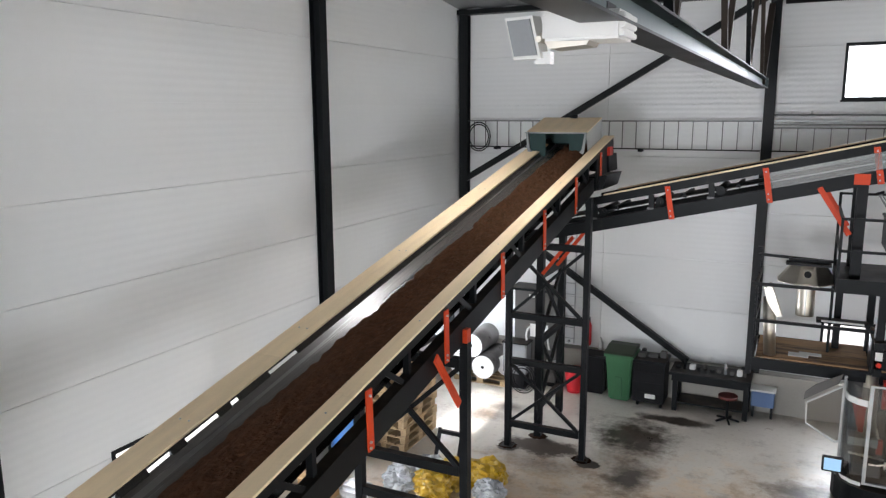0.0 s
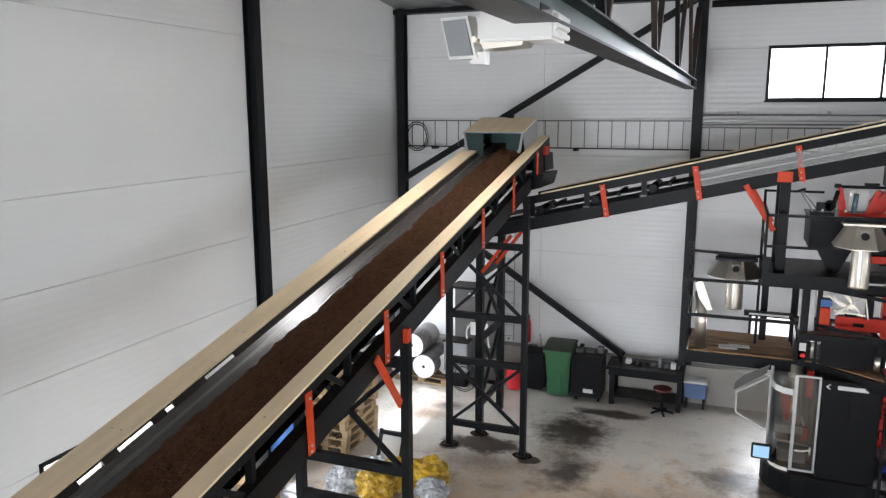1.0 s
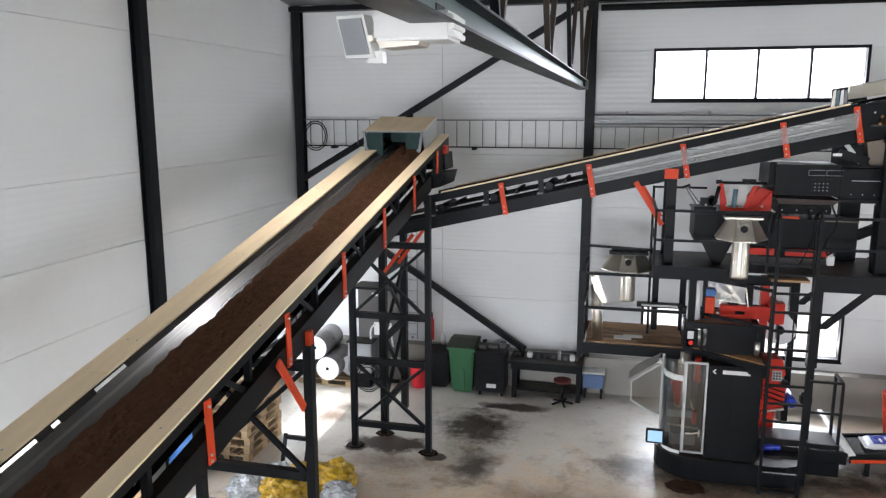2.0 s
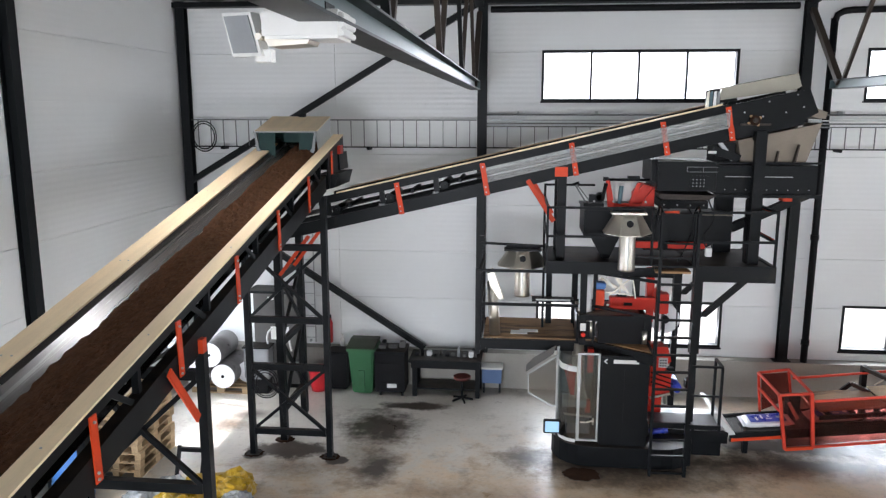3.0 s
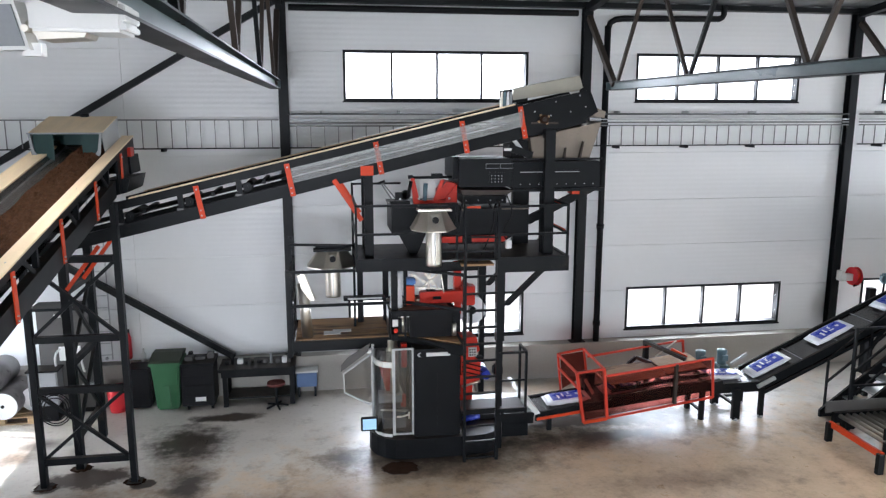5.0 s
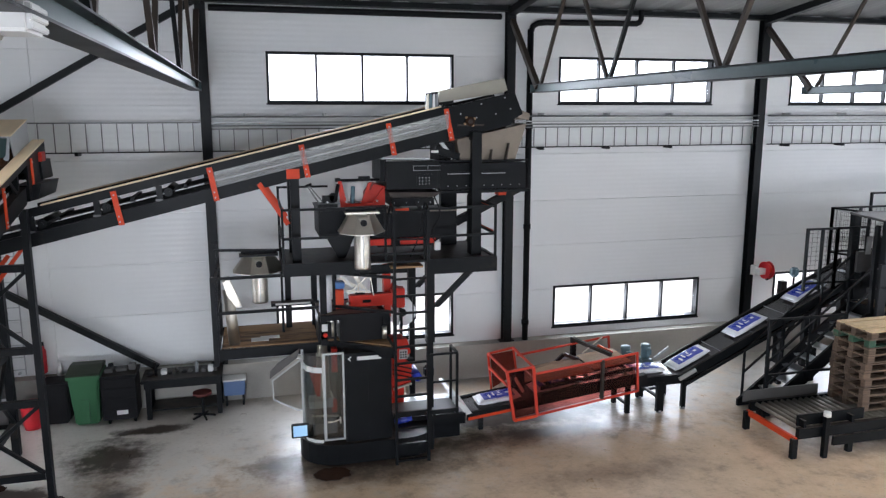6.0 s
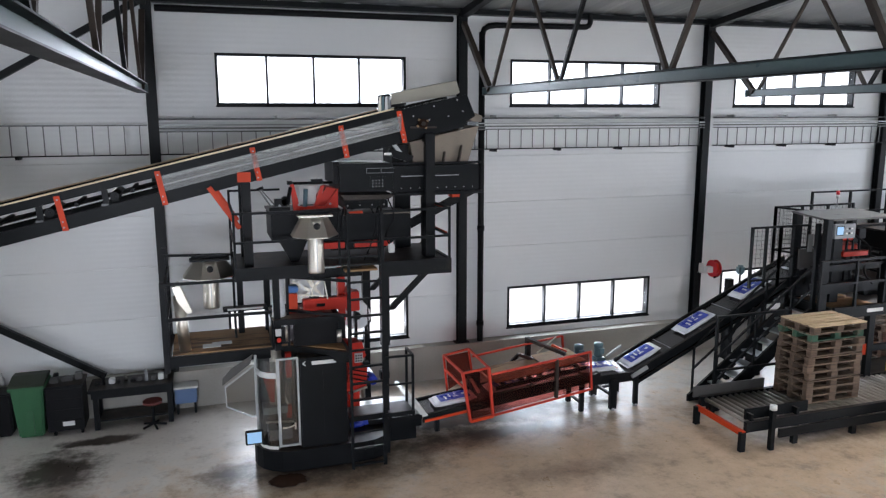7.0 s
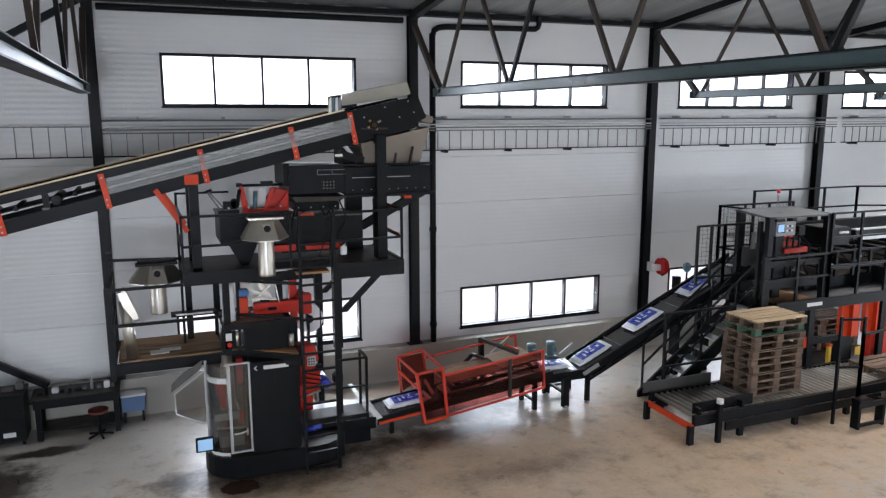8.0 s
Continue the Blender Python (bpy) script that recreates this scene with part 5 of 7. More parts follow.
part("hatch_cover", slab([(0.16, 1.46), (0.60, 1.78), (0.64, 1.92), (0.30, 1.72), (0.17, 1.58)], "y", 11.68, 11.70), GREY_DARK, hatch)
sc = part("operator_screen", rounded(0.46, 0.74, 11.50, 11.55, 0.49, 0.73, 0.012), PLASTIC_DARK, bg)
part("screen_glass", boxes((0.49, 0.71, 11.494, 11.50, 0.52, 0.70)), SCREEN, sc, "lit touch screen")
part("screen_arm", bar((0.62, 11.555, 0.56), (0.92, 11.75, 0.30), 0.06, 0.06), STEEL, bg)
# head of the machine between the platforms
part("head_cover", rounded(1.30, 2.08, 11.75, 12.6, 1.96, 2.42, 0.015), PLASTIC_DARK, bg)
part("head_tray", boxes((0.98, 1.95, 11.62, 12.5, 2.43, 2.46)), DUSTY, bg, "dusty tray")
part("head_rail", boxes((0.98, 2.10, 11.58, 11.64, 2.38, 2.47)), STEEL, bg)
part("head_tube", lathe((1.10, 11.95, 3.10), (1.10, 11.95, 2.0), [(0, 0.075), (1, 0.075)], 20), STAINLESS, bg)
part("side_box", boxes((0.96, 1.05, 11.78, 12.3, 1.96, 2.44)), STEEL, bg)
part("gauge", boxes((0.98, 1.24, 11.70, 11.74, 2.05, 2.32)), PLASTIC_DARK, bg)
part("gauge_plate", boxes((1.01, 1.10, 11.69, 11.70, 2.18, 2.30)), WHITE, bg)
part("gauge_valve", rod((1.06, 11.66, 2.12), (1.06, 11.70, 2.12), 0.035, 12), RED_MACHINE, bg)
part("bent_pipe", rod((1.18, 11.66, 2.10), (1.18, 11.66, 2.34), 0.022, 10), STAINLESS, bg)
part("orange_block", rounded(1.24, 1.40, 11.90, 12.1, 2.48, 2.80, 0.012), RED, bg, "bright orange block")
part("blue_cap", rounded(1.24, 1.42, 11.92, 12.1, 2.81, 2.92, 0.02), PLASTIC_BLUE, bg, "blue block cap")
part("film_sleeve", lathe((1.09, 11.86, 3.08), (1.09, 11.86, 2.47), [(0, 0.10), (0.5, 0.095), (1, 0.11)], 18), ROLL, bg, "white film sleeve on the tube")
part("red_beam", rounded(1.50, 2.30, 12.02, 12.18, 2.46, 2.66, 0.015), RED_MACHINE, bg, "red film carriage beam")
part("beam_slot", boxes((1.72, 1.86, 12.012, 12.02, 2.53, 2.58)), PLASTIC_DARK, bg)
part("red_beam", rounded(2.22, 2.44, 12.02, 12.2, 2.40, 2.74, 0.015), RED_MACHINE, bg, "red film carriage end")
for p, q in (((1.48, 11.98, 2.70), (1.80, 11.98, 2.98)), ((1.62, 11.98, 2.98), (1.82, 11.98, 2.70)), ((1.44, 11.96, 2.76), (1.86, 11.96, 2.72)), ((1.90, 11.98, 2.66), (1.84, 11.98, 3.02))):
    part("linkage_rod", bar(p, q, 0.018, 0.022), STAINLESS, bg)
part("window_grid", boxes((2.42, 2.44, 12.45, 12.47, 1.90, 2.50), (2.66, 2.68, 12.45, 12.47, 1.90, 2.50)), STEEL, bg)
part("red_slide", slab([(1.46, 2.42), (2.36, 2.42), (2.40, 2.70), (2.28, 2.78), (2.14, 2.60), (1.60, 2.56), (1.46, 2.50)], "y", 12.2, 12.34), RED_MACHINE, bg, "red film carriage")
part("carriage_bar", bar((1.46, 12.14, 2.50), (2.30, 12.14, 2.56), 0.03, 0.03), STAINLESS, bg)
part("carriage_block", rounded(1.62, 1.78, 12.08, 12.2, 2.54, 2.68, 0.01), PLASTIC_DARK, bg)
part("carriage_block", rounded(1.96, 2.08, 12.08, 12.2, 2.46, 2.66, 0.01), STEEL, bg)
part("red_post", boxes((2.12, 2.24, 12.25, 12.4, 2.2, 3.1)), RED_MACHINE, bg)
for p, q in (((1.35, 12.1, 2.95), (1.62, 12.1, 2.80)), ((1.55, 12.15, 3.05), (1.75, 12.15, 2.75)), ((1.70, 12.15, 3.02), (1.66, 12.15, 2.68))):
    part("film_lever", bar(p, q, 0.025, 0.05), STAINLESS, bg)
part("white_lever", bar((1.42, 11.9, 3.02), (1.52, 11.9, 2.84), 0.04, 0.03), WHITE, bg)
part("dark_frame", boxes((1.88, 1.98, 12.1, 12.2, 2.4, 3.1)), STEEL, bg)
part("dark_frame", boxes((1.30, 1.36, 12.6, 12.7, 1.96, 3.2)), STEEL, bg)
part("valve_panel", boxes((2.02, 2.08, 11.72, 11.78, 1.98, 2.40)), STEEL, bg)
part("filter_bowl", rod((2.02, 11.68, 2.0), (2.02, 11.68, 2.2), 0.04, 12), STAINLESS, bg)
# red rear column with coil and controls
part("rear_column", boxes((2.16, 2.42, 12.1, 12.3, 0.60, 1.86)), RED_MACHINE, bg, "red rear column")
part("rear_column", slab([(2.16, 1.20), (2.42, 1.20), (2.36, 0.84), (2.20, 0.84)], "y", 11.95, 12.1), RED_MACHINE, bg, "red rear column")
part("rear_arm", slab([(2.20, 1.02), (2.52, 1.06), (2.54, 1.40), (2.42, 1.52), (2.52, 1.62), (2.46, 1.86), (2.26, 1.86), (2.20, 1.50)], "y", 11.98, 12.1), RED_MACHINE, bg, "red film arm")
part("rear_frame", boxes((2.18, 2.24, 12.3, 12.4, 0.45, 2.3)), STEEL, bg)
part("rear_frame", boxes((2.40, 2.45, 12.3, 12.4, 0.45, 2.3)), STEEL, bg)
part("rear_cylinder", rod((2.48, 12.05, 0.86), (2.40, 12.05, 1.42), 0.03, 12), STAINLESS, bg)
part("rear_cylinder", rod((2.20, 11.93, 1.0), (2.52, 11.93, 1.08), 0.022, 10), STAINLESS, bg)
for z in (1.28, 1.36, 1.44):
    part("air_hose", rod((2.20, 11.92, z), (2.56, 11.96, z - 0.12), 0.011, 8), PLASTIC_DARK, bg)
part("valve_block", rounded(2.42, 2.58, 11.98, 12.1, 1.40, 1.50, 0.01), PLASTIC_DARK, bg)
part("keypad", boxes((2.32, 2.46, 11.95, 11.98, 1.52, 1.68)), GALV, bg)
for i in range(3):
    for j in range(3):
        part("key", boxes((2.335 + i * 0.04, 2.36 + i * 0.04, 11.944, 11.95, 1.54 + j * 0.045, 1.565 + j * 0.045)), PLASTIC_DARK, bg)
part("film_spool", rod((2.64, 11.98, 1.16), (2.64, 12.5, 1.16), 0.075, 18), BAG_BLUE, bg)
part("spool_motor", rounded(2.78, 2.94, 12.0, 12.2, 1.12, 1.30, 0.03), PLASTIC_DARK, bg)
wheel = part("film_reel", lathe((2.50, 12.6, 2.16), (2.50, 12.9, 2.16), [(0, 0.25), (1, 0.25)], 28), ROLL, bg, "white film reel")
part("reel_hub", rod((2.50, 12.56, 2.16), (2.50, 12.6, 2.16), 0.07, 16), STEEL, wheel)

# step beside the machine
st = thing("step_platform", "small dark step platform with a handrail beside the machine", "step")
part("tread", boxes((2.12, 3.20, 11.45, 11.92, 0.73, 0.76)), GREY_DARK, st)
part("tread_edge", boxes((2.12, 3.22, 11.42, 11.45, 0.70, 0.77)), STEEL, st)
for x, y in ((2.74, 11.47), (3.20, 11.47), (3.20, 11.88)):
    part("rail_post", boxes((x - 0.02, x + 0.02, y - 0.02, y + 0.02, 0.66, 1.72)), STEEL, st)
part("handrail", bar((2.74, 11.47, 1.72), (3.20, 11.47, 1.72), 0.035), STEEL, st)
part("handrail", bar((3.20, 11.47, 1.72), (3.20, 11.88, 1.72), 0.035), STEEL, st)
for x in (2.14, 2.78):
    part("step_leg", boxes((x, x + 0.05, 11.84, 11.89, 0.0, 0.70)), STEEL, st)
    part("step_bracket", boxes((x, x + 0.05, 11.47, 11.84, 0.64, 0.70)), STEEL, st)
part("mid_rail", bar((2.74, 11.47, 1.24), (3.20, 11.47, 1.24), 0.028), STEEL, st)

# ---------------------------------------------------------------- bag take-off conveyors
tb = thing("take_off_conveyor", "low dark conveyor with smooth grey slider plates under the machine", "conveyor")
part("bed", slab([(2.1, 0.44), (3.50, 0.36), (3.50, 0.22), (2.1, 0.26)], "y", 12.0, 12.92), STEEL, tb)
for i in range(6):
    y = 12.06 + i * 0.145
    part("slide_plate", slab([(2.25, 0.47), (3.50, 0.43), (3.50, 0.415), (2.25, 0.452)], "y", y, y + 0.135), GALV, tb, "smooth pale slide plate")
part("end_plate", slab([(3.24, 0.74), (3.31, 0.75), (3.62, 0.40), (3.52, 0.38)], "y", 11.98, 12.93), WHITE, tb, "white sloping end sheet")
part("plate_edge", slab([(2.2, 0.47), (3.5, 0.43), (3.5, 0.36), (2.2, 0.39)], "y", 11.965, 11.998), PLASTIC_DARK, tb)
part("tail_motor", rod((2.22, 11.95, 0.40), (2.52, 11.95, 0.44), 0.05, 14), BAG_BLUE, tb)
part("foot", boxes((2.9, 3.4, 12.0, 12.6, 0.0, 0.24)), STEEL, tb)

fb = thing("bag_press_conveyor", "gently rising dark belt conveyor inside an orange-red guard cage", "conveyor")


def zf(x, d=0.0):
    return 0.37 + (x - 3.6) * 0.112 + d


def fb_slab(xa, xb, d0, d1, y0, y1):
    return slab([(xa, zf(xa, d0)), (xb, zf(xb, d0)), (xb, zf(xb, d1)), (xa, zf(xa, d1))], "y", y0, y1)


part("belt", fb_slab(3.56, 7.1, 0.0, -0.02, 12.12, 12.78), RUBBER, fb)
part("side_frame", fb_slab(3.56, 7.1, 0.01, -0.14, 12.07, 12.115), PLASTIC_DARK, fb)
part("side_frame", fb_slab(3.56, 7.1, 0.03, -0.14, 12.785, 12.83), PLASTIC_DARK, fb)
part("red_edge", fb_slab(3.58, 4.45, -0.08, -0.13, 12.05, 12.068), RED, fb, "orange-red edge strip")
for x in (3.80, 6.72):
    for y in (12.14, 12.68):
        part("leg", boxes((x, x + 0.08, y, y + 0.08, 0.0, zf(x, -0.13))), STEEL, fb)
    part("leg_tie", boxes((x + 0.02, x + 0.06, 12.22, 12.68, 0.14, 0.19)), STEEL, fb)
part("press_board", fb_slab(4.95, 6.0, 0.30, 0.28, 12.10, 12.92), DECK, fb, "brown press board")
part("press_board", fb_slab(6.02, 6.78, 0.33, 0.31, 12.10, 12.92), PALLET, fb, "pale brown press board")
part("press_belt", fb_slab(4.95, 6.78, 0.22, 0.15, 12.06, 12.09), PLASTIC_DARK, fb)
part("press_belt", fb_slab(4.95, 6.78, 0.09, 0.02, 12.035, 12.06), PLASTIC_DARK, fb)
for i in range(5):
    part("press_roller", rod((5.1 + i * 0.38, 12.1, zf(5.1 + i * 0.38, 0.225)), (5.1 + i * 0.38, 12.8, zf(5.1 + i * 0.38, 0.225)), 0.04, 12), RUBBER, fb)
part("arm", bar((5.95, 12.95, 1.30), (6.45, 12.3, 1.14), 0.08, 0.06), BROWN_STEEL, fb)
part("arm", bar((5.98, 12.98, 0.70), (5.98, 12.98, 1.32), 0.09, 0.09), STEEL, fb)
part("arm", bar((5.55, 12.95, 0.80), (5.75, 12.9, 1.02), 0.07, 0.06), STEEL, fb)
part("arm", bar((5.75, 12.9, 1.02), (6.15, 12.7, 0.88), 0.07, 0.06), BROWN_STEEL, fb)
part("arm_tip", bar((6.30, 12.6, 1.24), (6.55, 12.45, 1.12), 0.05, 0.07), RED, fb)
part("arm_screw", bar((5.95, 12.5, 1.15), (6.55, 12.9, 1.30), 0.02, 0.02), STAINLESS, fb)
part("chrome_arm", bar((4.48, 12.15, 0.92), (4.62, 12.10, 0.66), 0.05, 0.05), STAINLESS, fb)
part("chrome_arm", bar((4.68, 12.3, 1.02), (4.82, 12.2, 0.86), 0.05, 0.05), STAINLESS, fb)
part("side_motor", boxes((4.50, 4.68, 12.2, 12.4, 0.70, 1.0)), STEEL, fb)
cage = part("guard_cage", bar((4.42, 12.0, 0.17), (4.86, 12.0, 0.22), 0.05), RED, fb, "orange-red tube cage with mesh")
C, B = 12.0, 12.95


def cage_bar(p, q, w=0.036):
    part("cage_bar", bar(p, q, w, w), RED_CAGE, cage)


for xa, xb, za, zb in ((4.27, 4.42, 1.10, 0.17), (4.77, 4.86, 1.15, 0.22)):
    cage_bar((xa, C, za), (xb, C, zb), 0.05)
for p, q in (((4.27, C, 1.10), (4.77, C, 1.15)), ((4.42, C, 0.17), (6.87, C, 0.50)), ((4.83, C, 1.02), (6.82, C, 1.24)), ((6.82, C, 1.26), (6.87, C, 0.49)),
             ((4.22, B, 1.14), (4.72, B, 1.22)), ((4.27, C, 1.10), (4.22, B, 1.14)), ((4.77, C, 1.15), (4.72, B, 1.22)), ((4.72, B, 1.22), (4.80, B, 0.7)),
             ((4.22, B, 1.14), (4.30, B, 0.36)), ((4.80, B, 1.06), (6.71, B, 1.29)), ((6.71, B, 1.30), (6.76, B, 0.82)), ((4.30, C + 0.02, 0.82), (4.25, B, 0.86))):
    cage_bar(p, q)
part("cage_post", bar((6.13, C, 1.17), (6.13, C, 0.42), 0.05, 0.07), BROWN_STEEL, cage)
part("cage_sheet", slab([(4.44, 0.20), (6.85, 0.52), (6.80, 1.22), (4.80, 1.0), (4.75, 1.13), (4.30, 1.08)], "y", C + 0.03, C + 0.034), MESH_RED, cage)
part("cage_sheet", slab([(4.27, 1.12), (4.75, 1.17), (4.80, 0.7), (4.32, 0.45)], "y", B - 0.004, B), MESH_RED, cage)

ic = thing("incline_conveyor", "dark inclined belt conveyor carrying filled bags upwards", "conveyor")


def zi(x, d=0.0):
    return 0.70 + (x - 7.9) * 0.462 + d


def ic_slab(xa, xb, d0, d1, y0, y1):
    return slab([(xa, zi(xa, d0)), (xb, zi(xb, d0)), (xb, zi(xb, d1)), (xa, zi(xa, d1))], "y", y0, y1)


part("belt", ic_slab(7.85, 11.9, 0.0, -0.02, 12.15, 12.82), RUBBER, ic)
part("return_belt", ic_slab(7.9, 11.8, -0.22, -0.235, 12.15, 12.82), RUBBER, ic)
part("side_frame", ic_slab(7.85, 11.95, 0.02, -0.16, 12.09, 12.145), STEEL, ic)
part("side_frame", ic_slab(7.85, 11.95, 0.06, -0.16, 12.825, 12.87), STEEL, ic)
part("lower_frame", ic_slab(7.95, 11.8, -0.22, -0.28, 12.10, 12.14), STEEL, ic)
part("belt", slab([(6.98, 0.70), (7.87, 0.70), (7.87, 0.67), (6.98, 0.67)], "y", 12.15, 12.82), RUBBER, ic)
part("transfer_frame", boxes((6.95, 7.9, 12.09, 12.14, 0.52, 0.70)), STEEL, ic)
part("transfer_frame", boxes((6.95, 7.9, 12.83, 12.88, 0.52, 0.70)), STEEL, ic)
for x, y in ((7.36, 12.04), (7.36, 12.80), (7.90, 12.10), (7.90, 12.80)):
    lg = part("leg", boxes((x - 0.07 if x < 7.5 else x - 0.04, x + 0.07 if x < 7.5 else x + 0.04, y - 0.04, y + 0.04, 0.03, 0.60)), STEEL, ic)
    part("levelling_foot", rod((x, y, 0.0), (x, y, 0.05), 0.05, 12), GALV, lg)
part("tie", bar((7.40, 12.80, 0.18), (7.90, 12.80, 0.18), 0.05), STEEL, ic)
part("tie", bar((7.40, 12.10, 0.26), (7.40, 12.80, 0.26), 0.05), STEEL, ic)
for x in (7.15, 7.60):
    mt = part("drive_motor", lathe((x, 13.05, 0.72), (x, 13.05, 1.04), [(0, 0.055), (0.1, 0.088), (0.7, 0.088), (0.75, 0.097), (0.95, 0.097), (1, 0.06)], 20), MOTOR, ic, "blue-grey electric motor")
    part("terminal_box", boxes((x - 0.05, x + 0.05, 12.90, 12.95, 0.84, 0.95)), MOTOR, mt)
    part("gear_block", rounded(x - 0.11, x + 0.11, 12.90, 13.16, 0.56, 0.74, 0.02), MOTOR, mt)
part("bearing_arm", bar((7.70, 12.88, 0.78), (8.02, 12.88, 0.98), 0.04, 0.05), GALV, ic)
part("bearing_arm", bar((7.78, 12.06, 0.62), (8.12, 12.06, 0.78), 0.05, 0.06), GALV, ic)
for x in (10.6, 11.4):
    for y in (12.16, 12.80):
        part("trestle_leg", boxes((x - 0.05, x + 0.05, y - 0.05, y + 0.05, 0.0, zi(x, -0.2))), STEEL, ic)
for x in (8.7, 9.4, 10.1):
    part("belt_joint", ic_slab(x, x + 0.015, 0.004, 0.001, 12.16, 12.80), GREY, ic)


def bag(m, label, group):
    """A flat filled bag: pillow with pinched ends, printed on its top."""
    L, Wd, Ht = 0.76, 0.46, 0.105

    def surf(name, grow, z_cut, material, ua, ub, va, vb, n1=18, n2=12):
        bm = bmesh.new()
        for sgn in ((1, -1) if z_cut is None else (1,)):
            rows = []
            for i in range(n1 + 1):
                u = ua + (ub - ua) * i / n1
                row = []
                for j in range(n2 + 1):
                    v = va + (vb - va) * j / n2
                    fall = (max(0, 1 - abs(u) ** 6)) ** 0.5 * (max(0, 1 - abs(v) ** 4)) ** 0.5
                    wr = 0.010 * noise.noise((u * 5, v * 5, 2)) * fall
                    row.append(bm.verts.new((u * L / 2, v * Wd / 2 * (1 - 0.06 * abs(u) ** 8), Ht / 2 + sgn * (Ht / 2 * fall + grow) + wr)))
                rows.append(row)
            for r0, r1 in zip(rows, rows[1:]):
                for j in range(n2):
                    f = bm.faces.new((r0[j], r0[j + 1], r1[j + 1], r1[j]))
                    f.smooth = True
        bmesh.ops.remove_doubles(bm, verts=bm.verts, dist=0.0005)
        return bm
    t = thing("filled_bag", label, "bag", group)
    part("bag_body", surf("bag_body", 0, None, BAG_WHITE, -1, 1, -1, 1), BAG_WHITE, t)
    part("blue_print", surf("blue_print", 0.003, 1, BAG_BLUE, -0.72, 0.80, -0.72, 0.72, 12, 8), BAG_BLUE, t, "blue printed panel")
    for ua, ub, va, vb in ((-0.45, -0.35, -0.5, 0.1), (-0.2, -0.12, -0.3, 0.35), (-0.02, 0.25, -0.35, -0.15), (0.1, 0.18, 0.0, 0.4), (0.45, 0.6, -0.2, 0.1)):
        part("print_bar", surf("print_bar", 0.006, 1, BAG_WHITE, ua, ub, va, vb, 3, 3), BAG_WHITE, t, "white print block")
    part("end_seam", boxes((-L / 2 - 0.03, -L / 2 + 0.02, -Wd / 2 * 0.9, Wd / 2 * 0.9, Ht / 2 - 0.006, Ht / 2 + 0.006)), BAG_WHITE, t)
    part("end_seam", boxes((L / 2 - 0.02, L / 2 + 0.03, -Wd / 2 * 0.9, Wd / 2 * 0.9, Ht / 2 - 0.006, Ht / 2 + 0.006)), BAG_WHITE, t)
    t.matrix_basis = m
    return t


b0 = bag(pose(8.20, 12.47, zi(8.20, 0.002), 0, -24.8, 0), "white filled bag with blue print riding the inclined belt", "filled bags")
for x in (9.45, 10.78, 12.0):
    copy_thing(b0, pose(x, 12.47, zi(x, 0.002) if x < 11.8 else 2.40, 0, -24.8 if x < 11.8 else -8, random.uniform(-2, 2)))
for x in (4.22, 5.30, 7.20):
    q = copy_thing(b0, pose(x, 12.40 if x < 5 else 12.45, zf(x, 0.003) if x < 7 else 0.702, 0, -6 if x < 7 else 0, random.uniform(-3, 3)))
    tagged(q, "white filled bag with blue print lying on the dark belt")

# ---------------------------------------------------------------- palletising corner
rc = thing("roller_conveyor", "low dark pallet roller conveyor with an orange end bar", "roller conveyor")
RY0, RY1, RXA, RXB, RZ = 9.76, 10.98, 8.55, 15.4, 0.50
for y in (RY0, RY1):
    part("side_channel", boxes((RXA, RXB, y - 0.04, y + 0.04, RZ - 0.16, RZ + 0.02)), STEEL, rc)
nroll = 52
roller_mesh = None
for i in range(nroll):
    x = RXA + 0.10 + (RXB - RXA - 0.2) * i / (nroll - 1)
    if roller_mesh is None:
        r0 = part("roller", rod((0, RY0 + 0.05, RZ - 0.03), (0, RY1 - 0.05, RZ - 0.03), 0.038, 12), ROLLER, rc, "worn steel roller")
        r0.location.x, roller_mesh = x, r0.data
    else:
        r1 = new("roller", roller_mesh)
        r1.parent, r1.location.x = rc, x
part("orange_end_bar", boxes((RXA - 0.05, RXA, RY0 - 0.02, RY1 + 0.02, 0.26, 0.36)), RED, rc, "orange-red end bar")
for x in (8.5, 9.6, 10.9, 12.2, 13.6, 15.0):
    for y in (RY0, RY1):
        part("leg", boxes((x - 0.05, x + 0.05, y - 0.04, y + 0.04, 0.0, RZ - 0.16)), STEEL, rc)
part("far_guard", boxes((8.44, 10.02, RY1 + 0.045, RY1 + 0.075, RZ, RZ + 0.20)), GREY_DARK, rc, "dusty grey side guide plate")
part("near_guard", boxes((8.62, 9.95, RY0 + 0.10, RY0 + 0.13, RZ + 0.01, RZ + 0.20)), STEEL, rc)
for x in (8.65, 9.1, 9.6):
    part("guard_bracket", boxes((x, x + 0.05, RY0 - 0.02, RY0 + 0.10, RZ + 0.02, RZ + 0.14)), STEEL, rc)
part("sensor_post", boxes((8.98, 9.06, RY0 - 0.14, RY0 - 0.06, 0.0, 0.72)), STEEL, rc)
part("sensor_head", rod((9.02, RY0 - 0.10, 0.72), (9.02, RY0 - 0.10, 0.80), 0.06, 14), WHITE, rc)
part("chain_guard", boxes((9.2, 13.0, RY0 - 0.09, RY0 - 0.045, 0.18, 0.34)), STEEL, rc)


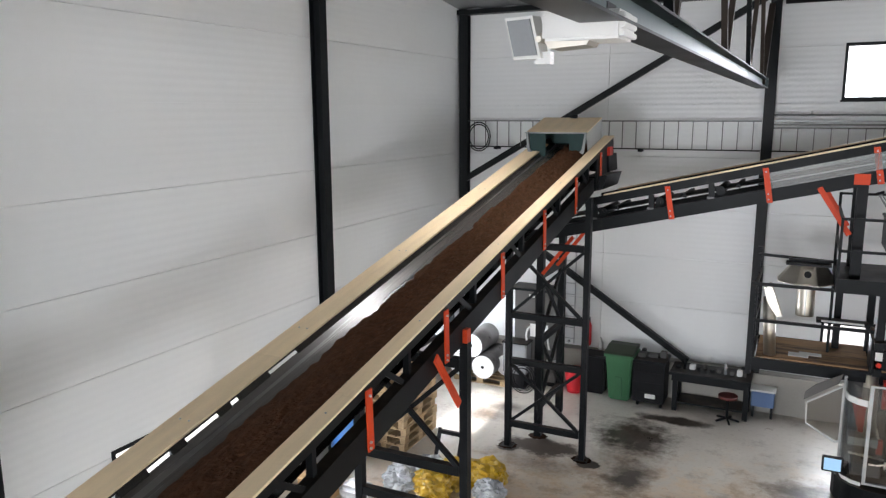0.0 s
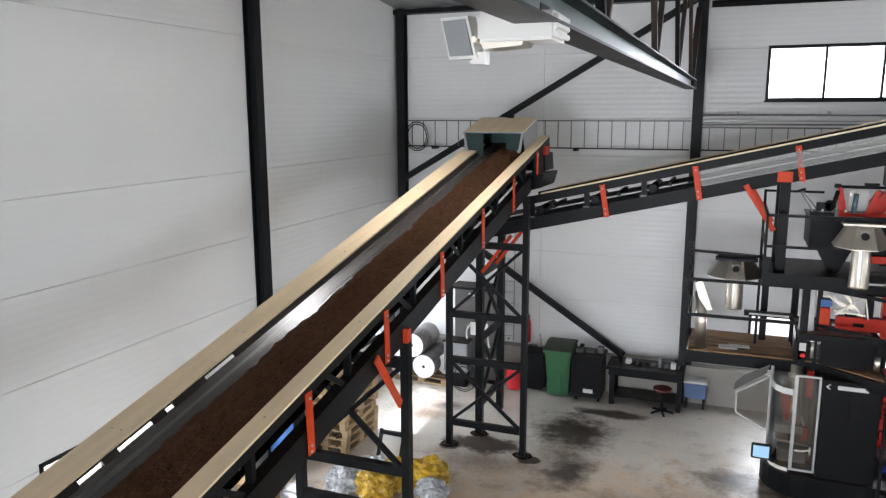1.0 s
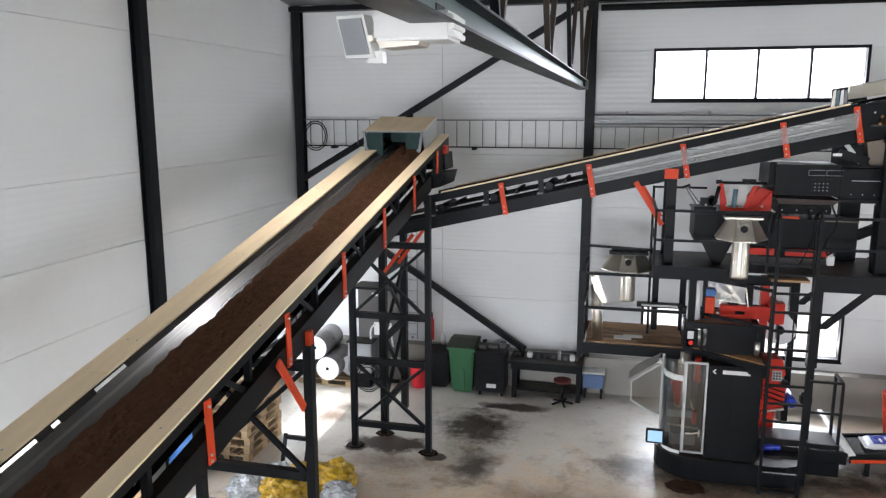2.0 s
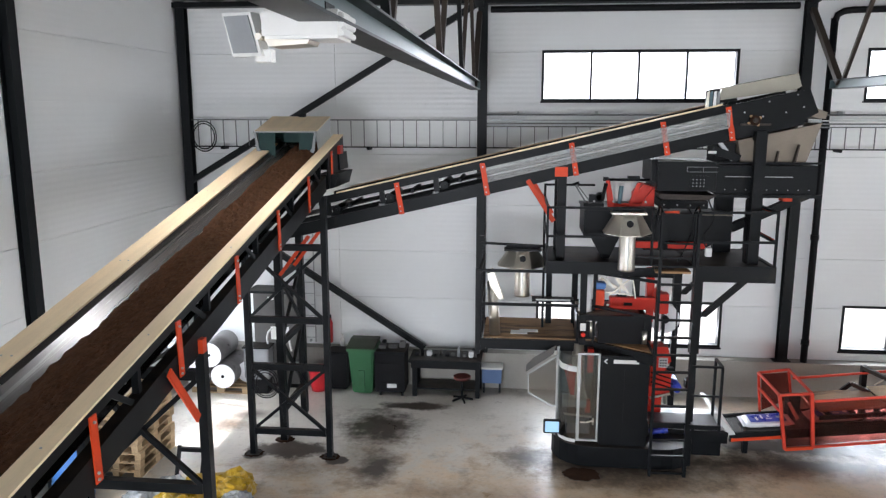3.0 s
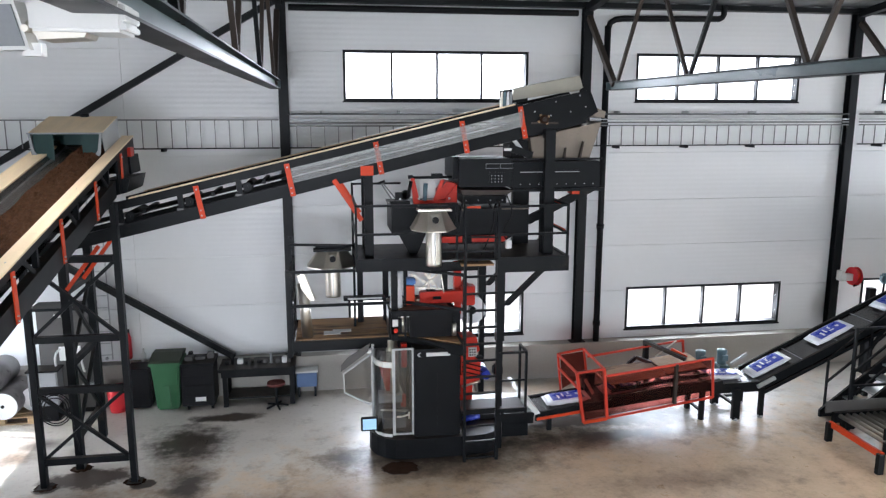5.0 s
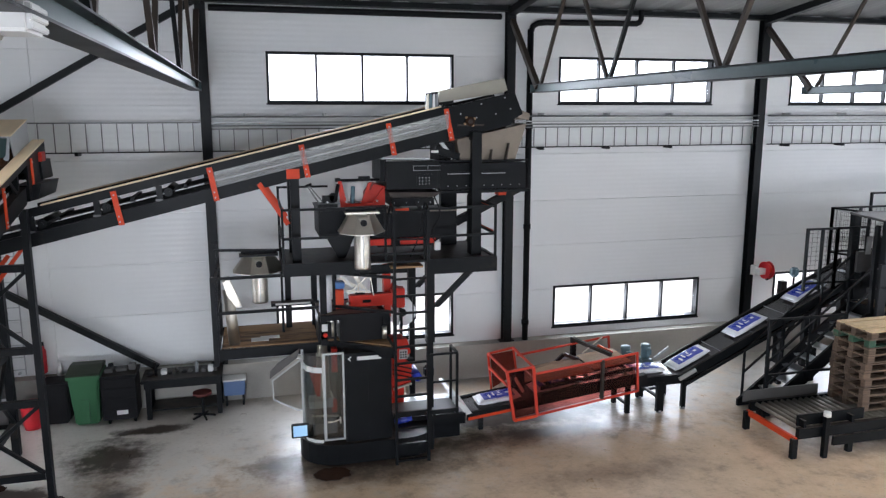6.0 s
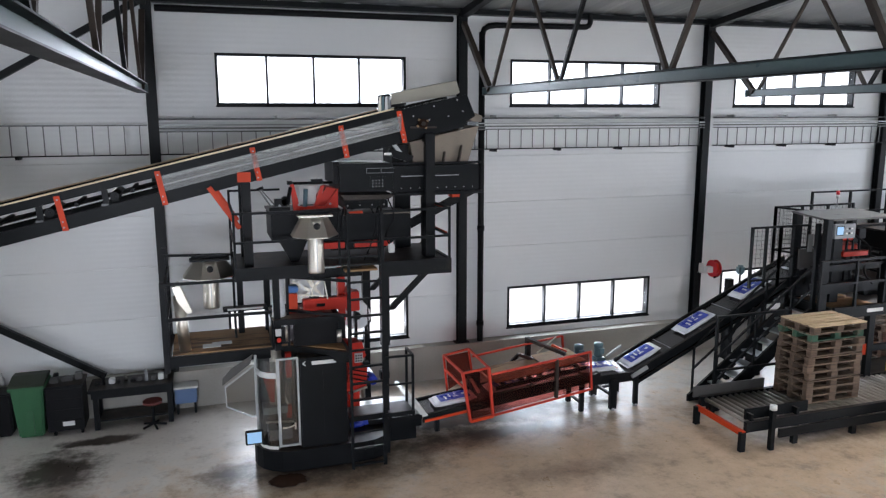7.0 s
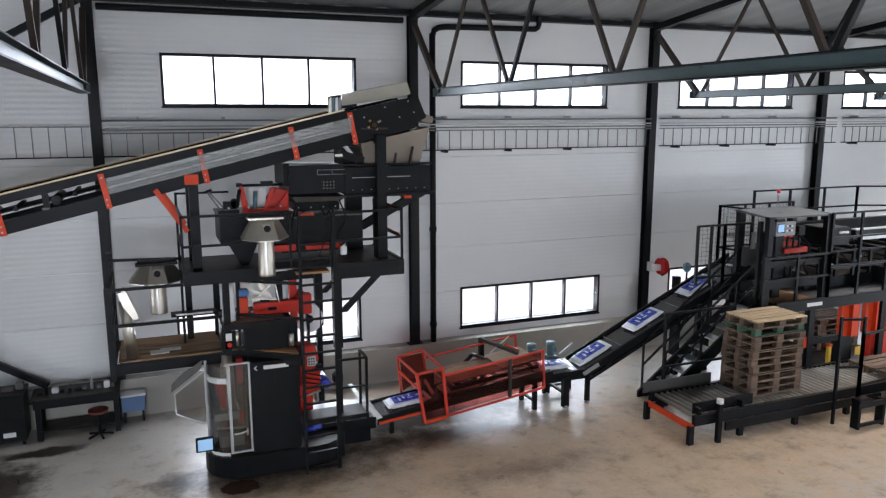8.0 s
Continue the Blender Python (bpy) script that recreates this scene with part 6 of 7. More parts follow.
def pallet(material, top_material, label, group):
    t = thing("wooden_pallet", label, "pallet", group)
    for i in range(5):
        y = -0.4 + i * 0.175 + 0.0
        w = 0.145 if i in (0, 2, 4) else 0.10
        y0 = (-0.4, -0.2, -0.0725, 0.10, 0.255)[i]
        part("top_board", boxes((-0.6, 0.6, y0, y0 + w, 0.122, 0.144)), top_material, t)
    for x in (-0.6, -0.0725, 0.455):
        part("cross_board", boxes((x, x + 0.145, -0.4, 0.4, 0.100, 0.121)), material, t)
        for y in (-0.4, -0.05, 0.30):
            part("block", boxes((x, x + 0.145, y, y + 0.10, 0.022, 0.0995)), material, t)
    for y in (-0.4, -0.05, 0.30):
        part("bottom_board", boxes((-0.6, 0.6, y, y + 0.10, 0.0, 0.0215)), material, t)
    return t


rng = random.Random(4)
p0 = pallet(PALLET_OLD, PALLET_OLD, "weathered grey-brown wooden pallet in a tall stack", "pallet stack on rollers")
p0.matrix_basis = pose(10.72, 10.49, RZ + 0.009)
for i in range(1, 10):
    m = pose(10.72 + rng.uniform(-0.03, 0.03), 10.49 + rng.uniform(-0.03, 0.03), RZ + 0.009 + 0.1445 * i, 0, 0, rng.uniform(-1.5, 1.5))
    if i == 9:
        q = pallet(PALLET_OLD, PALLET_TOP, "cleaner pale wooden pallet on top of the stack", "pallet stack on rollers")
        q.matrix_basis = m
    elif i == 8:
        q = pallet(PALLET_GREEN, PALLET_OLD, "wooden pallet with green painted blocks in the stack", "pallet stack on rollers")
        q.matrix_basis = m
    else:
        copy_thing(p0, m)
pb = copy_thing(p0, pose(13.9, 10.3, RZ + 0.009, 0, 0, 2))
tagged(pb, "worn wooden pallet waiting in the dispenser", group="pallets in dispenser")
for i in range(6):
    pb = copy_thing(p0, pose(15.3, 13.0, 0.0 + 0.1445 * i, 0, 0, rng.uniform(-2, 2)))
    tagged(pb, "pale wooden pallet stacked behind the machine", group="pallets behind machine")
for i in range(5):
    pb = copy_thing(p0, pose(13.6, 9.1, 0.1445 * i, 0, 0, 90 + rng.uniform(-2, 2)))
    tagged(pb, "worn wooden pallet stacked on the floor", group="pallets on floor")

# pallet dispenser with orange forks
pd = thing("pallet_dispenser", "orange-red pallet dispenser with upright plates and a label", "pallet dispenser")
for x in (13.35, 14.05, 14.75):
    part("upright_plate", slab([(x, 1.06), (x + 0.52, 1.02), (x + 0.52, 1.76), (x + 0.34, 1.84), (x, 1.80)], "y", 11.0, 11.10), RED, pd, "orange-red upright plate")
    part("upright_rib", boxes((x + 0.20, x + 0.25, 10.90, 11.0, 1.06, 1.78)), RED, pd)
part("lower_box", boxes((13.35, 13.75, 11.02, 11.2, 0.30, 1.10)), STEEL, pd)
part("lower_box", boxes((14.3, 15.2, 11.02, 11.2, 0.30, 1.10)), RED_MACHINE, pd)
part("fork_arm", boxes((12.4, 13.35, 11.0, 11.08, 0.98, 1.10)), STEEL, pd)
part("fork_tip", boxes((12.3, 12.42, 10.96, 11.12, 0.94, 1.16)), RED, pd)
part("label_plate", boxes((13.75, 14.0, 10.93, 10.94, 0.62, 0.80)), YELLOW, pd, "pale warning label")
part("yellow_post", boxes((13.10, 13.17, 11.02, 11.09, 0.0, 0.86)), YELLOW, pd, "yellow guide post")
part("yellow_post_tip", boxes((13.09, 13.18, 11.01, 11.10, 0.86, 0.91)), RED, pd)
part("base_frame", boxes((13.2, 15.4, 11.0, 12.2, 0.0, 0.30)), STEEL, pd)


def fence(label, pts, z0, z1f, rails, step=0.0, wires=True):
    t = thing("mesh_fence", label, "fence", "machine fences")
    for a, b in zip(pts, pts[1:]):
        d = (Vector(b) - Vector(a)).length
        n = max(1, round(d / step)) if step else 1
        for z in rails:
            part("fence_rail", bar((*a, z), (*b, z), 0.04), STEEL, t)
        for i in range(n + 1):
            p = Vector(a).lerp(Vector(b), i / n)
            part("fence_post", boxes((p.x - 0.024, p.x + 0.024, p.y - 0.024, p.y + 0.024, z0, z1f)), STEEL, t)
        if wires:
            wm = bmesh.new()
            k1 = int(d / 0.10)
            for i in range(1, k1):
                p = Vector(a).lerp(Vector(b), i / k1)
                beam_into(wm, (p.x, p.y, rails[-1]), (p.x, p.y, rails[0]), 0.004, 0.004)
            zz = rails[-1] + 0.09
            while zz < rails[0]:
                beam_into(wm, (*a, zz), (*b, zz), 0.004, 0.004)
                zz += 0.09
            part("wire_mesh", wm, STEEL, t)
    return t


# stairs up to the palletiser
ss = thing("steel_stairs", "dark open steel stairs with grating treads and handrails", "stairs")
for y in (11.35, 11.95):
    part("stringer", slab([(9.02, 0.0), (9.28, 0.0), (11.62, 1.80), (11.62, 1.97), (11.42, 1.97), (9.02, 0.13)], "y", y, y + 0.05), STEEL, ss)
for i in range(9):
    x, z = 9.20 + i * 0.255, 0.19 + i * 0.196
    part("tread", boxes((x, x + 0.26, 11.40, 11.95, z - 0.03, z)), GALV, ss, "galvanised grating tread")
for y in (11.33, 12.02):
    for d in (0.55, 1.0):
        part("handrail", bar((9.15, y, 0.10 + d), (11.55, y, 1.95 + d), 0.035), STEEL, ss)
    for x in (9.15, 10.0, 10.8, 11.55):
        part("rail_post", boxes((x - 0.018, x + 0.018, y - 0.018, y + 0.018, 0.0 if x < 9.3 else 0.10 + (x - 9.15) * 0.77 - 0.1, 1.10 + (x - 9.15) * 0.77)), STEEL, ss)
fence("dark guard rail beside the pallet rollers", [(8.95, 11.12), (10.55, 11.12)], 0.0, 1.98, (1.96, 0.92), 1.5, False)

pp = thing("palletiser_platform", "dark steel palletiser platform with edge beams and legs", "platform")
part("deck", boxes((11.45, 12.6, 10.95, 12.05, 1.90, 1.94)), DECK, pp, "brown dusty deck plates")
part("deck", boxes((12.6, 19.5, 10.95, 14.2, 1.90, 1.94)), GREY_DARK, pp)
part("edge_beam", boxes((11.42, 19.5, 10.88, 10.95, 1.76, 1.98)), STEEL, pp)
part("edge_beam", boxes((11.38, 11.45, 10.95, 12.05, 1.76, 1.96)), STEEL, pp)
part("logo_bar", boxes((12.22, 12.62, 10.872, 10.88, 1.84, 1.91)), WHITE, pp, "white lettering block")
for x in (11.5, 12.45, 14.5, 16.5, 19.0):
    for y in (11.0, 14.0):
        part("leg", boxes((x - 0.07, x + 0.07, y - 0.07, y + 0.07, 0.0, 1.90)), STEEL, pp)
for xa, xb in ((11.5, 12.45), (14.5, 16.5)):
    part("brace", bar((xa, 14.0, 0.3), (xb, 14.0, 1.8), 0.06), STEEL, pp)

pm = thing("palletiser", "dark palletising machine with roof plate, control panel and red gripper", "palletiser")
part("roof_plate", slab([(11.15, 10.95), (12.80, 10.95), (13.05, 12.2), (11.45, 12.2)], "z", 3.66, 3.70), GREY_DARK, pm, "dusty grey roof plate")
for x, y in ((11.20, 11.0), (12.72, 11.0), (11.50, 12.1), (12.95, 12.1)):
    part("corner_column", boxes((x - 0.06, x + 0.06, y - 0.06, y + 0.06, 1.94, 3.70)), STEEL, pm)
part("corner_column", boxes((11.08, 11.15, 11.10, 11.17, 1.94, 3.60)), STEEL, pm)
part("mid_column", boxes((11.80, 12.0, 11.4, 11.55, 1.94, 3.70)), STEEL, pm)
cp = part("control_panel", rounded(11.30, 11.80, 10.93, 11.0, 3.32, 3.60, 0.01), GREY, pm, "grey control panel with a lit screen")
part("panel_screen", boxes((11.35, 11.50, 10.922, 10.93, 3.40, 3.55)), SCREEN, cp)
part("panel_screen_frame", boxes((11.335, 11.515, 10.926, 10.932, 3.385, 3.565)), PLASTIC_DARK, cp)
for i in range(3):
    for j in range(2):
        part("button", rod((11.58 + i * 0.06, 10.915, 3.42 + j * 0.09), (11.58 + i * 0.06, 10.93, 3.42 + j * 0.09), 0.018, 10), PLASTIC_DARK if i % 2 else WHITE, cp)
part("back_plate", boxes((11.45, 11.8, 11.9, 11.95, 2.55, 2.95)), GREY_DARK, pm)
part("back_plate", boxes((11.62, 11.72, 11.86, 11.89, 2.9, 3.25)), GALV, pm)
part("gripper", boxes((12.12, 12.40, 11.5, 11.9, 3.16, 3.36)), RED_MACHINE, pm, "red gripper carriage")
part("gripper", boxes((12.02, 12.62, 11.55, 11.9, 2.96, 3.06)), RED_MACHINE, pm, "red gripper beam")
for x in (12.06, 12.20, 12.36, 12.52):
    part("gripper_rod", boxes((x, x + 0.03, 11.48, 11.52, 2.3, 3.3)), STEEL, pm)
part("valve_block", rounded(12.40, 12.58, 11.4, 11.5, 3.2, 3.4, 0.01), STEEL, pm)
part("gripper_arm", boxes((12.05, 12.68, 11.4, 11.5, 2.85, 2.95)), RED_MACHINE, pm)
part("cross_head", boxes((11.3, 12.9, 11.3, 11.45, 2.60, 2.72)), STEEL, pm)
part("cross_head", boxes((11.3, 12.9, 11.3, 11.45, 2.15, 2.35)), STEEL, pm)
part("inner_cabinet", rounded(12.05, 12.95, 12.02, 12.18, 1.95, 3.20, 0.01), STEEL, pm)
part("inner_cabinet", rounded(11.55, 11.98, 12.02, 12.14, 1.95, 2.50, 0.01), STEEL, pm)
part("rear_guard", boxes((13.2, 18.4, 12.80, 12.84, 2.0, 3.02)), STEEL, pm)
for i in range(9):
    part("guide_rod", rod((13.0 + i * 0.42, 11.5, 2.30 + 0.08 * (i % 3)), (13.0 + i * 0.42, 12.7, 2.34 + 0.08 * (i % 3)), 0.022, 8), GALV if i % 3 == 0 else STEEL, pm)
for i in range(6):
    part("clamp_bar", boxes((13.05 + i * 0.5, 13.11 + i * 0.5, 11.42, 11.48, 2.24, 2.90 - 0.1 * (i % 2))), STEEL, pm)
for z in (2.42, 2.78):
    part("front_rail", bar((11.3, 11.02, z), (12.9, 11.02, z), 0.04), STEEL, pm)
    part("front_rail", bar((12.9, 11.25, z + 0.06), (18.2, 11.25, z + 0.06), 0.04), STEEL, pm)
part("slide_bed", boxes((12.9, 18.0, 11.6, 13.4, 1.96, 2.22)), STEEL, pm)
part("drive_box", rounded(13.10, 13.75, 11.3, 12.0, 2.95, 3.32, 0.02), STEEL, pm)
part("drive_logo", boxes((13.42, 13.68, 11.29, 11.3, 3.20, 3.24)), GALV, pm, "pale lettering block")
part("hose_bend", rod((12.9, 11.2, 3.0), (13.05, 11.2, 3.12), 0.05, 12), WHITE, pm)
part("beam", boxes((12.9, 18.5, 12.6, 12.75, 3.05, 3.25)), STEEL, pm)
part("beam", boxes((13.9, 18.5, 11.3, 11.42, 3.12, 3.24)), STEEL, pm)
part("beam_cap", boxes((13.9, 18.5, 11.29, 11.43, 3.24, 3.26)), GALV, pm)
part("bright_rail", boxes((14.2, 18.5, 11.5, 11.6, 2.98, 3.04)), GALV, pm)
part("stack_table", boxes((14.9, 18.5, 10.9, 12.9, 2.28, 2.36)), STEEL, pm)
part("stack_table_frame", boxes((14.9, 18.5, 10.9, 12.9, 2.0, 2.28)), STEEL, pm)
for i in range(8):
    part("cross_roller", rod((13.3 + i * 0.55, 11.65, 2.66), (13.3 + i * 0.55, 13.3, 2.66), 0.045, 10), STEEL, pm)
for x in (13.2, 14.2, 15.6, 17.0):
    part("machine_frame", boxes((x, x + 0.10, 11.45, 11.55, 1.94, 3.2)), STEEL, pm)
part("signal_mast", rod((12.55, 12.15, 3.74), (12.55, 12.15, 3.92), 0.012, 8), GALV, pm)
part("signal_lamp", rod((12.55, 12.15, 3.92), (12.55, 12.15, 4.0), 0.035, 12), WHITE, pm)
part("signal_lamp", rod((12.55, 12.15, 4.0), (12.55, 12.15, 4.08), 0.035, 12), PLASTIC_RED, pm, "red signal lamp")
line_curve("hose", [(12.2, 11.3, 3.3), (12.5, 11.2, 3.0), (12.4, 11.2, 2.6), (12.7, 11.25, 2.3)], 0.02, PLASTIC_DARK, parent=pm)
line_curve("hose", [(13.4, 11.2, 2.8), (13.7, 11.15, 2.6), (14.1, 11.2, 2.75)], 0.02, PLASTIC_DARK, parent=pm)

fence("dark mesh guard above the incline belt", [(10.36, 12.02), (11.05, 12.02), (11.75, 12.02)], 2.20, 3.44, (3.42, 2.35), 0.35)
fence("dark mesh guard along the far platform side", [(11.95, 13.2), (14.1, 13.2)], 1.94, 3.66, (3.64, 2.70, 2.0), 0.75)
fence("dark mesh guard between platform and belt", [(11.95, 13.2), (12.2, 12.05)], 1.94, 3.66, (3.64, 2.70), 1.3)
fence("dark railing round the high machine deck", [(13.6, 13.9), (17.0, 13.9), (19.3, 12.8)], 1.94, 3.86, (3.84, 3.35), 1.3, False)
fence("dark railing along the palletiser front", [(12.78, 10.92), (15.2, 10.92), (19.3, 10.92)], 1.94, 3.72, (3.70, 3.2, 2.62), 0.9, False)
fence("dark railing in front of the control panel", [(11.05, 10.90), (12.78, 10.92)], 1.94, 2.92, (2.90, 2.45), 0.9, False)
fence("tall dark safety fence posts beside the rollers", [(11.55, 9.50), (11.95, 9.35)], 0.0, 2.05, (2.0, 1.1), 0.4, False)
fence("dark safety fence with rails along the floor", [(11.95, 9.35), (14.6, 9.6)], 0.0, 1.75, (1.72, 0.75), 1.3, False)
fence("dark upright post with rail behind the rollers", [(11.45, 11.0), (12.3, 11.0)], 0.0, 1.3, (1.28, 0.95), 0.8, False)
pbx = thing("foot_guard_box", "low dark steel guard box on the floor by the fence", "guard box")
part("box_top", rounded(11.72, 12.05, 9.10, 9.30, 0.50, 0.56, 0.01), STEEL, pbx)
part("box_side", boxes((11.73, 11.79, 9.12, 9.28, 0.0, 0.50)), STEEL, pbx)
part("box_side", boxes((12.35, 12.41, 9.12, 9.28, 0.0, 0.50)), STEEL, pbx)
part("box_rail", boxes((11.79, 12.35, 9.12, 9.17, 0.04, 0.10)), STEEL, pbx)
part("box_rail", boxes((11.79, 12.35, 9.12, 9.17, 0.40, 0.50)), STEEL, pbx)

hr = thing("hose_reel", "red wall-mounted hose reel with white bracket on a column", "hose reel")
for x in (11.40, 11.52):
    part("reel_disc", rod((x, 14.52, 2.05), (x + 0.015, 14.52, 2.05), 0.20, 28), PLASTIC_RED, hr, "red reel disc")
part("hose_coil", rod((11.415, 14.52, 2.05), (11.52, 14.52, 2.05), 0.15, 24), RED_MACHINE, hr)
part("reel_arm", boxes((11.24, 11.40, 14.46, 14.60, 1.96, 2.10)), WHITE, hr)
part("reel_arm", boxes((11.22, 11.30, 14.60, 14.765, 1.92, 2.14)), WHITE, hr)
part("nozzle", rod((11.50, 14.55, 1.82), (11.62, 14.55, 1.86), 0.03, 10), PLASTIC_DARK, hr)
gl = thing("beacon_sensor", "small blue-grey sensor head on the conveyor edge", "sensor")
part("sensor_stem", rod((10.95, 13.0, 2.0), (10.95, 13.0, 2.25), 0.02, 8), STEEL, gl)
part("sensor_head", rounded(10.87, 11.03, 12.92, 13.08, 2.25, 2.45, 0.04), MOTOR, gl)
part("sensor_arm", boxes((10.94, 10.96, 12.86, 13.0, 1.95, 2.02)), STEEL, gl)

# ---------------------------------------------------------------- along the back wall
gb = thing("wheelie_bin", "green plastic two-wheeled waste bin with a dark lid", "waste bin")
wb = bmesh.new()
lo = [wb.verts.new(p) for p in ((-3.26, 14.02, 0.05), (-2.86, 14.02, 0.05), (-2.86, 14.42, 0.05), (-3.26, 14.42, 0.05))]
hi = [wb.verts.new(p) for p in ((-3.32, 13.92, 0.98), (-2.80, 13.92, 0.98), (-2.80, 14.52, 1.02), (-3.32, 14.52, 1.02))]
for i in range(4):
    wb.faces.new((lo[i], lo[(i + 1) % 4], hi[(i + 1) % 4], hi[i]))
wb.faces.new(lo)
wb.faces.new(hi[::-1])
bmesh.ops.bevel(wb, geom=wb.edges[:], offset=0.03, segments=2, affect="EDGES")
part("bin_body", wb, PLASTIC_GREEN, gb)
part("bin_rim", rounded(-3.35, -2.77, 13.89, 14.55, 0.95, 1.01, 0.015), PLASTIC_GREEN, gb)
part("bin_lid", slab([(13.88, 1.02), (14.56, 1.04), (14.56, 1.09), (14.3, 1.11), (13.92, 1.05)], "x", -3.34, -2.78), mat("faded_bin_lid", (0.030, 0.040, 0.022), 0.6, var=0.3), gb, "dark lid")
part("bin_rib", boxes((-3.12, -3.00, 13.955, 14.02, 0.12, 0.55)), PLASTIC_GREEN, gb)
for x in (-3.33, -2.86):
    part("wheel", rod((x, 14.42, 0.10), (x + 0.06, 14.42, 0.10), 0.10, 18), PLASTIC_DARK, gb)

tc = thing("tool_cabinet", "low black tool cabinet on castors with a white label", "cabinet")
part("cabinet_body", rounded(-2.80, -2.20, 14.0, 14.55, 0.10, 0.90, 0.015), PLASTIC_DARK, tc)
for z in (0.30, 0.50, 0.70):
    part("drawer_gap", boxes((-2.78, -2.22, 13.994, 14.0, z, z + 0.006)), STEEL, tc)
part("label_plate", boxes((-2.55, -2.36, 13.99, 13.999, 0.20, 0.28)), WHITE, tc, "white label plate")
part("tray", boxes((-2.82, -2.18, 13.98, 14.57, 0.90, 0.95)), STEEL, tc)
for x in (-2.72, -2.28):
    part("castor", rod((x, 14.1, 0.05), (x + 0.04, 14.1, 0.05), 0.05, 12), PLASTIC_DARK, tc)
    part("castor", rod((x, 14.45, 0.05), (x + 0.04, 14.45, 0.05), 0.05, 12), PLASTIC_DARK, tc)
for i, (x, w, h, m) in enumerate(((-2.74, 0.14, 0.08, GREY_DARK), (-2.55, 0.18, 0.06, GREY_DARK), (-2.34, 0.12, 0.12, GREY_DARK), (-2.70, 0.08, 0.12, PLASTIC_DARK))):
    solid("tool_box", rounded(x, x + w, 14.15 + 0.05 * i, 14.33 + 0.03 * i, 0.951, 0.951 + h, 0.01), m, "small dusty tool case lying on the cabinet", "box", "small boxes")

bn = thing("work_bench", "long dark steel work bench cluttered with tools", "bench")
part("bench_top", rounded(-2.12, -0.68, 14.0, 14.70, 0.73, 0.79, 0.01), STEEL, bn)
part("apron", boxes((-2.08, -0.72, 14.08, 14.11, 0.60, 0.73)), STEEL, bn)
for x in (-2.06, -0.80):
    for y in (14.10, 14.62):
        part("leg", boxes((x, x + 0.09, y, y + 0.08, 0.0, 0.73)), STEEL, bn)
part("lower_shelf", boxes((-1.97, -0.80, 14.15, 14.66, 0.14, 0.17)), STEEL, bn)
rng = random.Random(9)
for i in range(11):
    x = -2.05 + i * 0.12 + rng.uniform(0, 0.03)
    m = rng.choice([WHITE, GREY, PLASTIC_DARK, PLASTIC_DARK, GREY_DARK, GALV, GREY_DARK])
    h = rng.uniform(0.05, 0.20)
    if i % 3 == 1:
        solid("spray_can", lathe((x + 0.04, 14.3 + rng.uniform(0, 0.25), 0.791), (x + 0.04, 14.3 + rng.uniform(0, 0.02), 0.791 + h + 0.06), [(0, 0.03), (0.8, 0.03), (0.9, 0.015), (1, 0.012)], 12), m, "small can standing on the bench", "can", "bench clutter")
    else:
        y = 14.25 + rng.uniform(0, 0.2)
        solid("tool_part", rounded(x, x + rng.uniform(0.06, 0.11), y, y + 0.12, 0.791, 0.791 + h * 0.6, 0.012), m, "small tool or machine part on the bench", "tool", "bench clutter")
SEAT = mat("worn_red_vinyl", (0.10, 0.018, 0.014), 0.5, var=0.3)
stl = thing("work_stool", "dark round stool with a red seat under the bench", "stool")
part("seat", rod((-1.05, 14.0, 0.45), (-1.05, 14.0, 0.50), 0.17, 20), SEAT, stl, "worn dark red seat")
part("column", rod((-1.05, 14.0, 0.06), (-1.05, 14.0, 0.45), 0.025, 10), STEEL, stl)
for a in range(5):
    part("foot", bar((-1.05, 14.0, 0.06), (-1.05 + 0.22 * math.cos(a * 1.2566), 14.0 + 0.22 * math.sin(a * 1.2566), 0.02), 0.03), PLASTIC_DARK, stl)
CRATE = mat("faded_blue_plastic", (0.10, 0.17, 0.33), 0.5, var=0.2)
bc = thing("blue_crate", "blue plastic crate with pale rim on a stand by the wall", "crate")
part("crate_body", rounded(-0.68, -0.28, 14.38, 14.68, 0.22, 0.52, 0.015), CRATE, bc)
part("crate_rim", boxes((-0.70, -0.26, 14.36, 14.70, 0.52, 0.55)), WHITE, bc)
for x in (-0.66, -0.34):
    part("stand_leg", boxes((x, x + 0.04, 14.42, 14.64, 0.0, 0.22)), STEEL, bc)

ec = thing("electric_cabinet", "tall dark control cabinet with pale pipes against the wall", "cabinet")
part("cabinet_body", rounded(-5.33, -4.42, 14.25, 14.70, 0.10, 2.02, 0.015), GREY_DARK, ec)
part("cabinet_cap", boxes((-5.42, -4.38, 14.18, 14.72, 2.02, 2.07)), STEEL, ec)
part("door_seam", boxes((-4.88, -4.872, 14.244, 14.25, 0.15, 1.98)), PLASTIC_DARK, ec)
part("window_plate", boxes((-4.98, -4.60, 14.24, 14.249, 1.05, 1.32)), WHITE, ec, "pale plate with pipes")
part("type_plate", boxes((-5.02, -4.90, 14.24, 14.249, 1.88, 1.94)), WHITE, ec)
part("side_shelf", boxes((-4.60, -4.30, 14.16, 14.249, 0.55, 0.60)), GALV, ec)
for x in (-5.02, -4.56):
    line_curve("pale_pipe", [(x, 14.24, 0.82), (x, 14.18, 0.9), (x, 14.18, 1.2), (x + 0.06, 14.24, 1.28)], 0.02, WHITE, parent=ec)
part("cabinet_foot", boxes((-5.3, -4.45, 14.3, 14.68, 0.0, 0.10)), PLASTIC_DARK, ec)
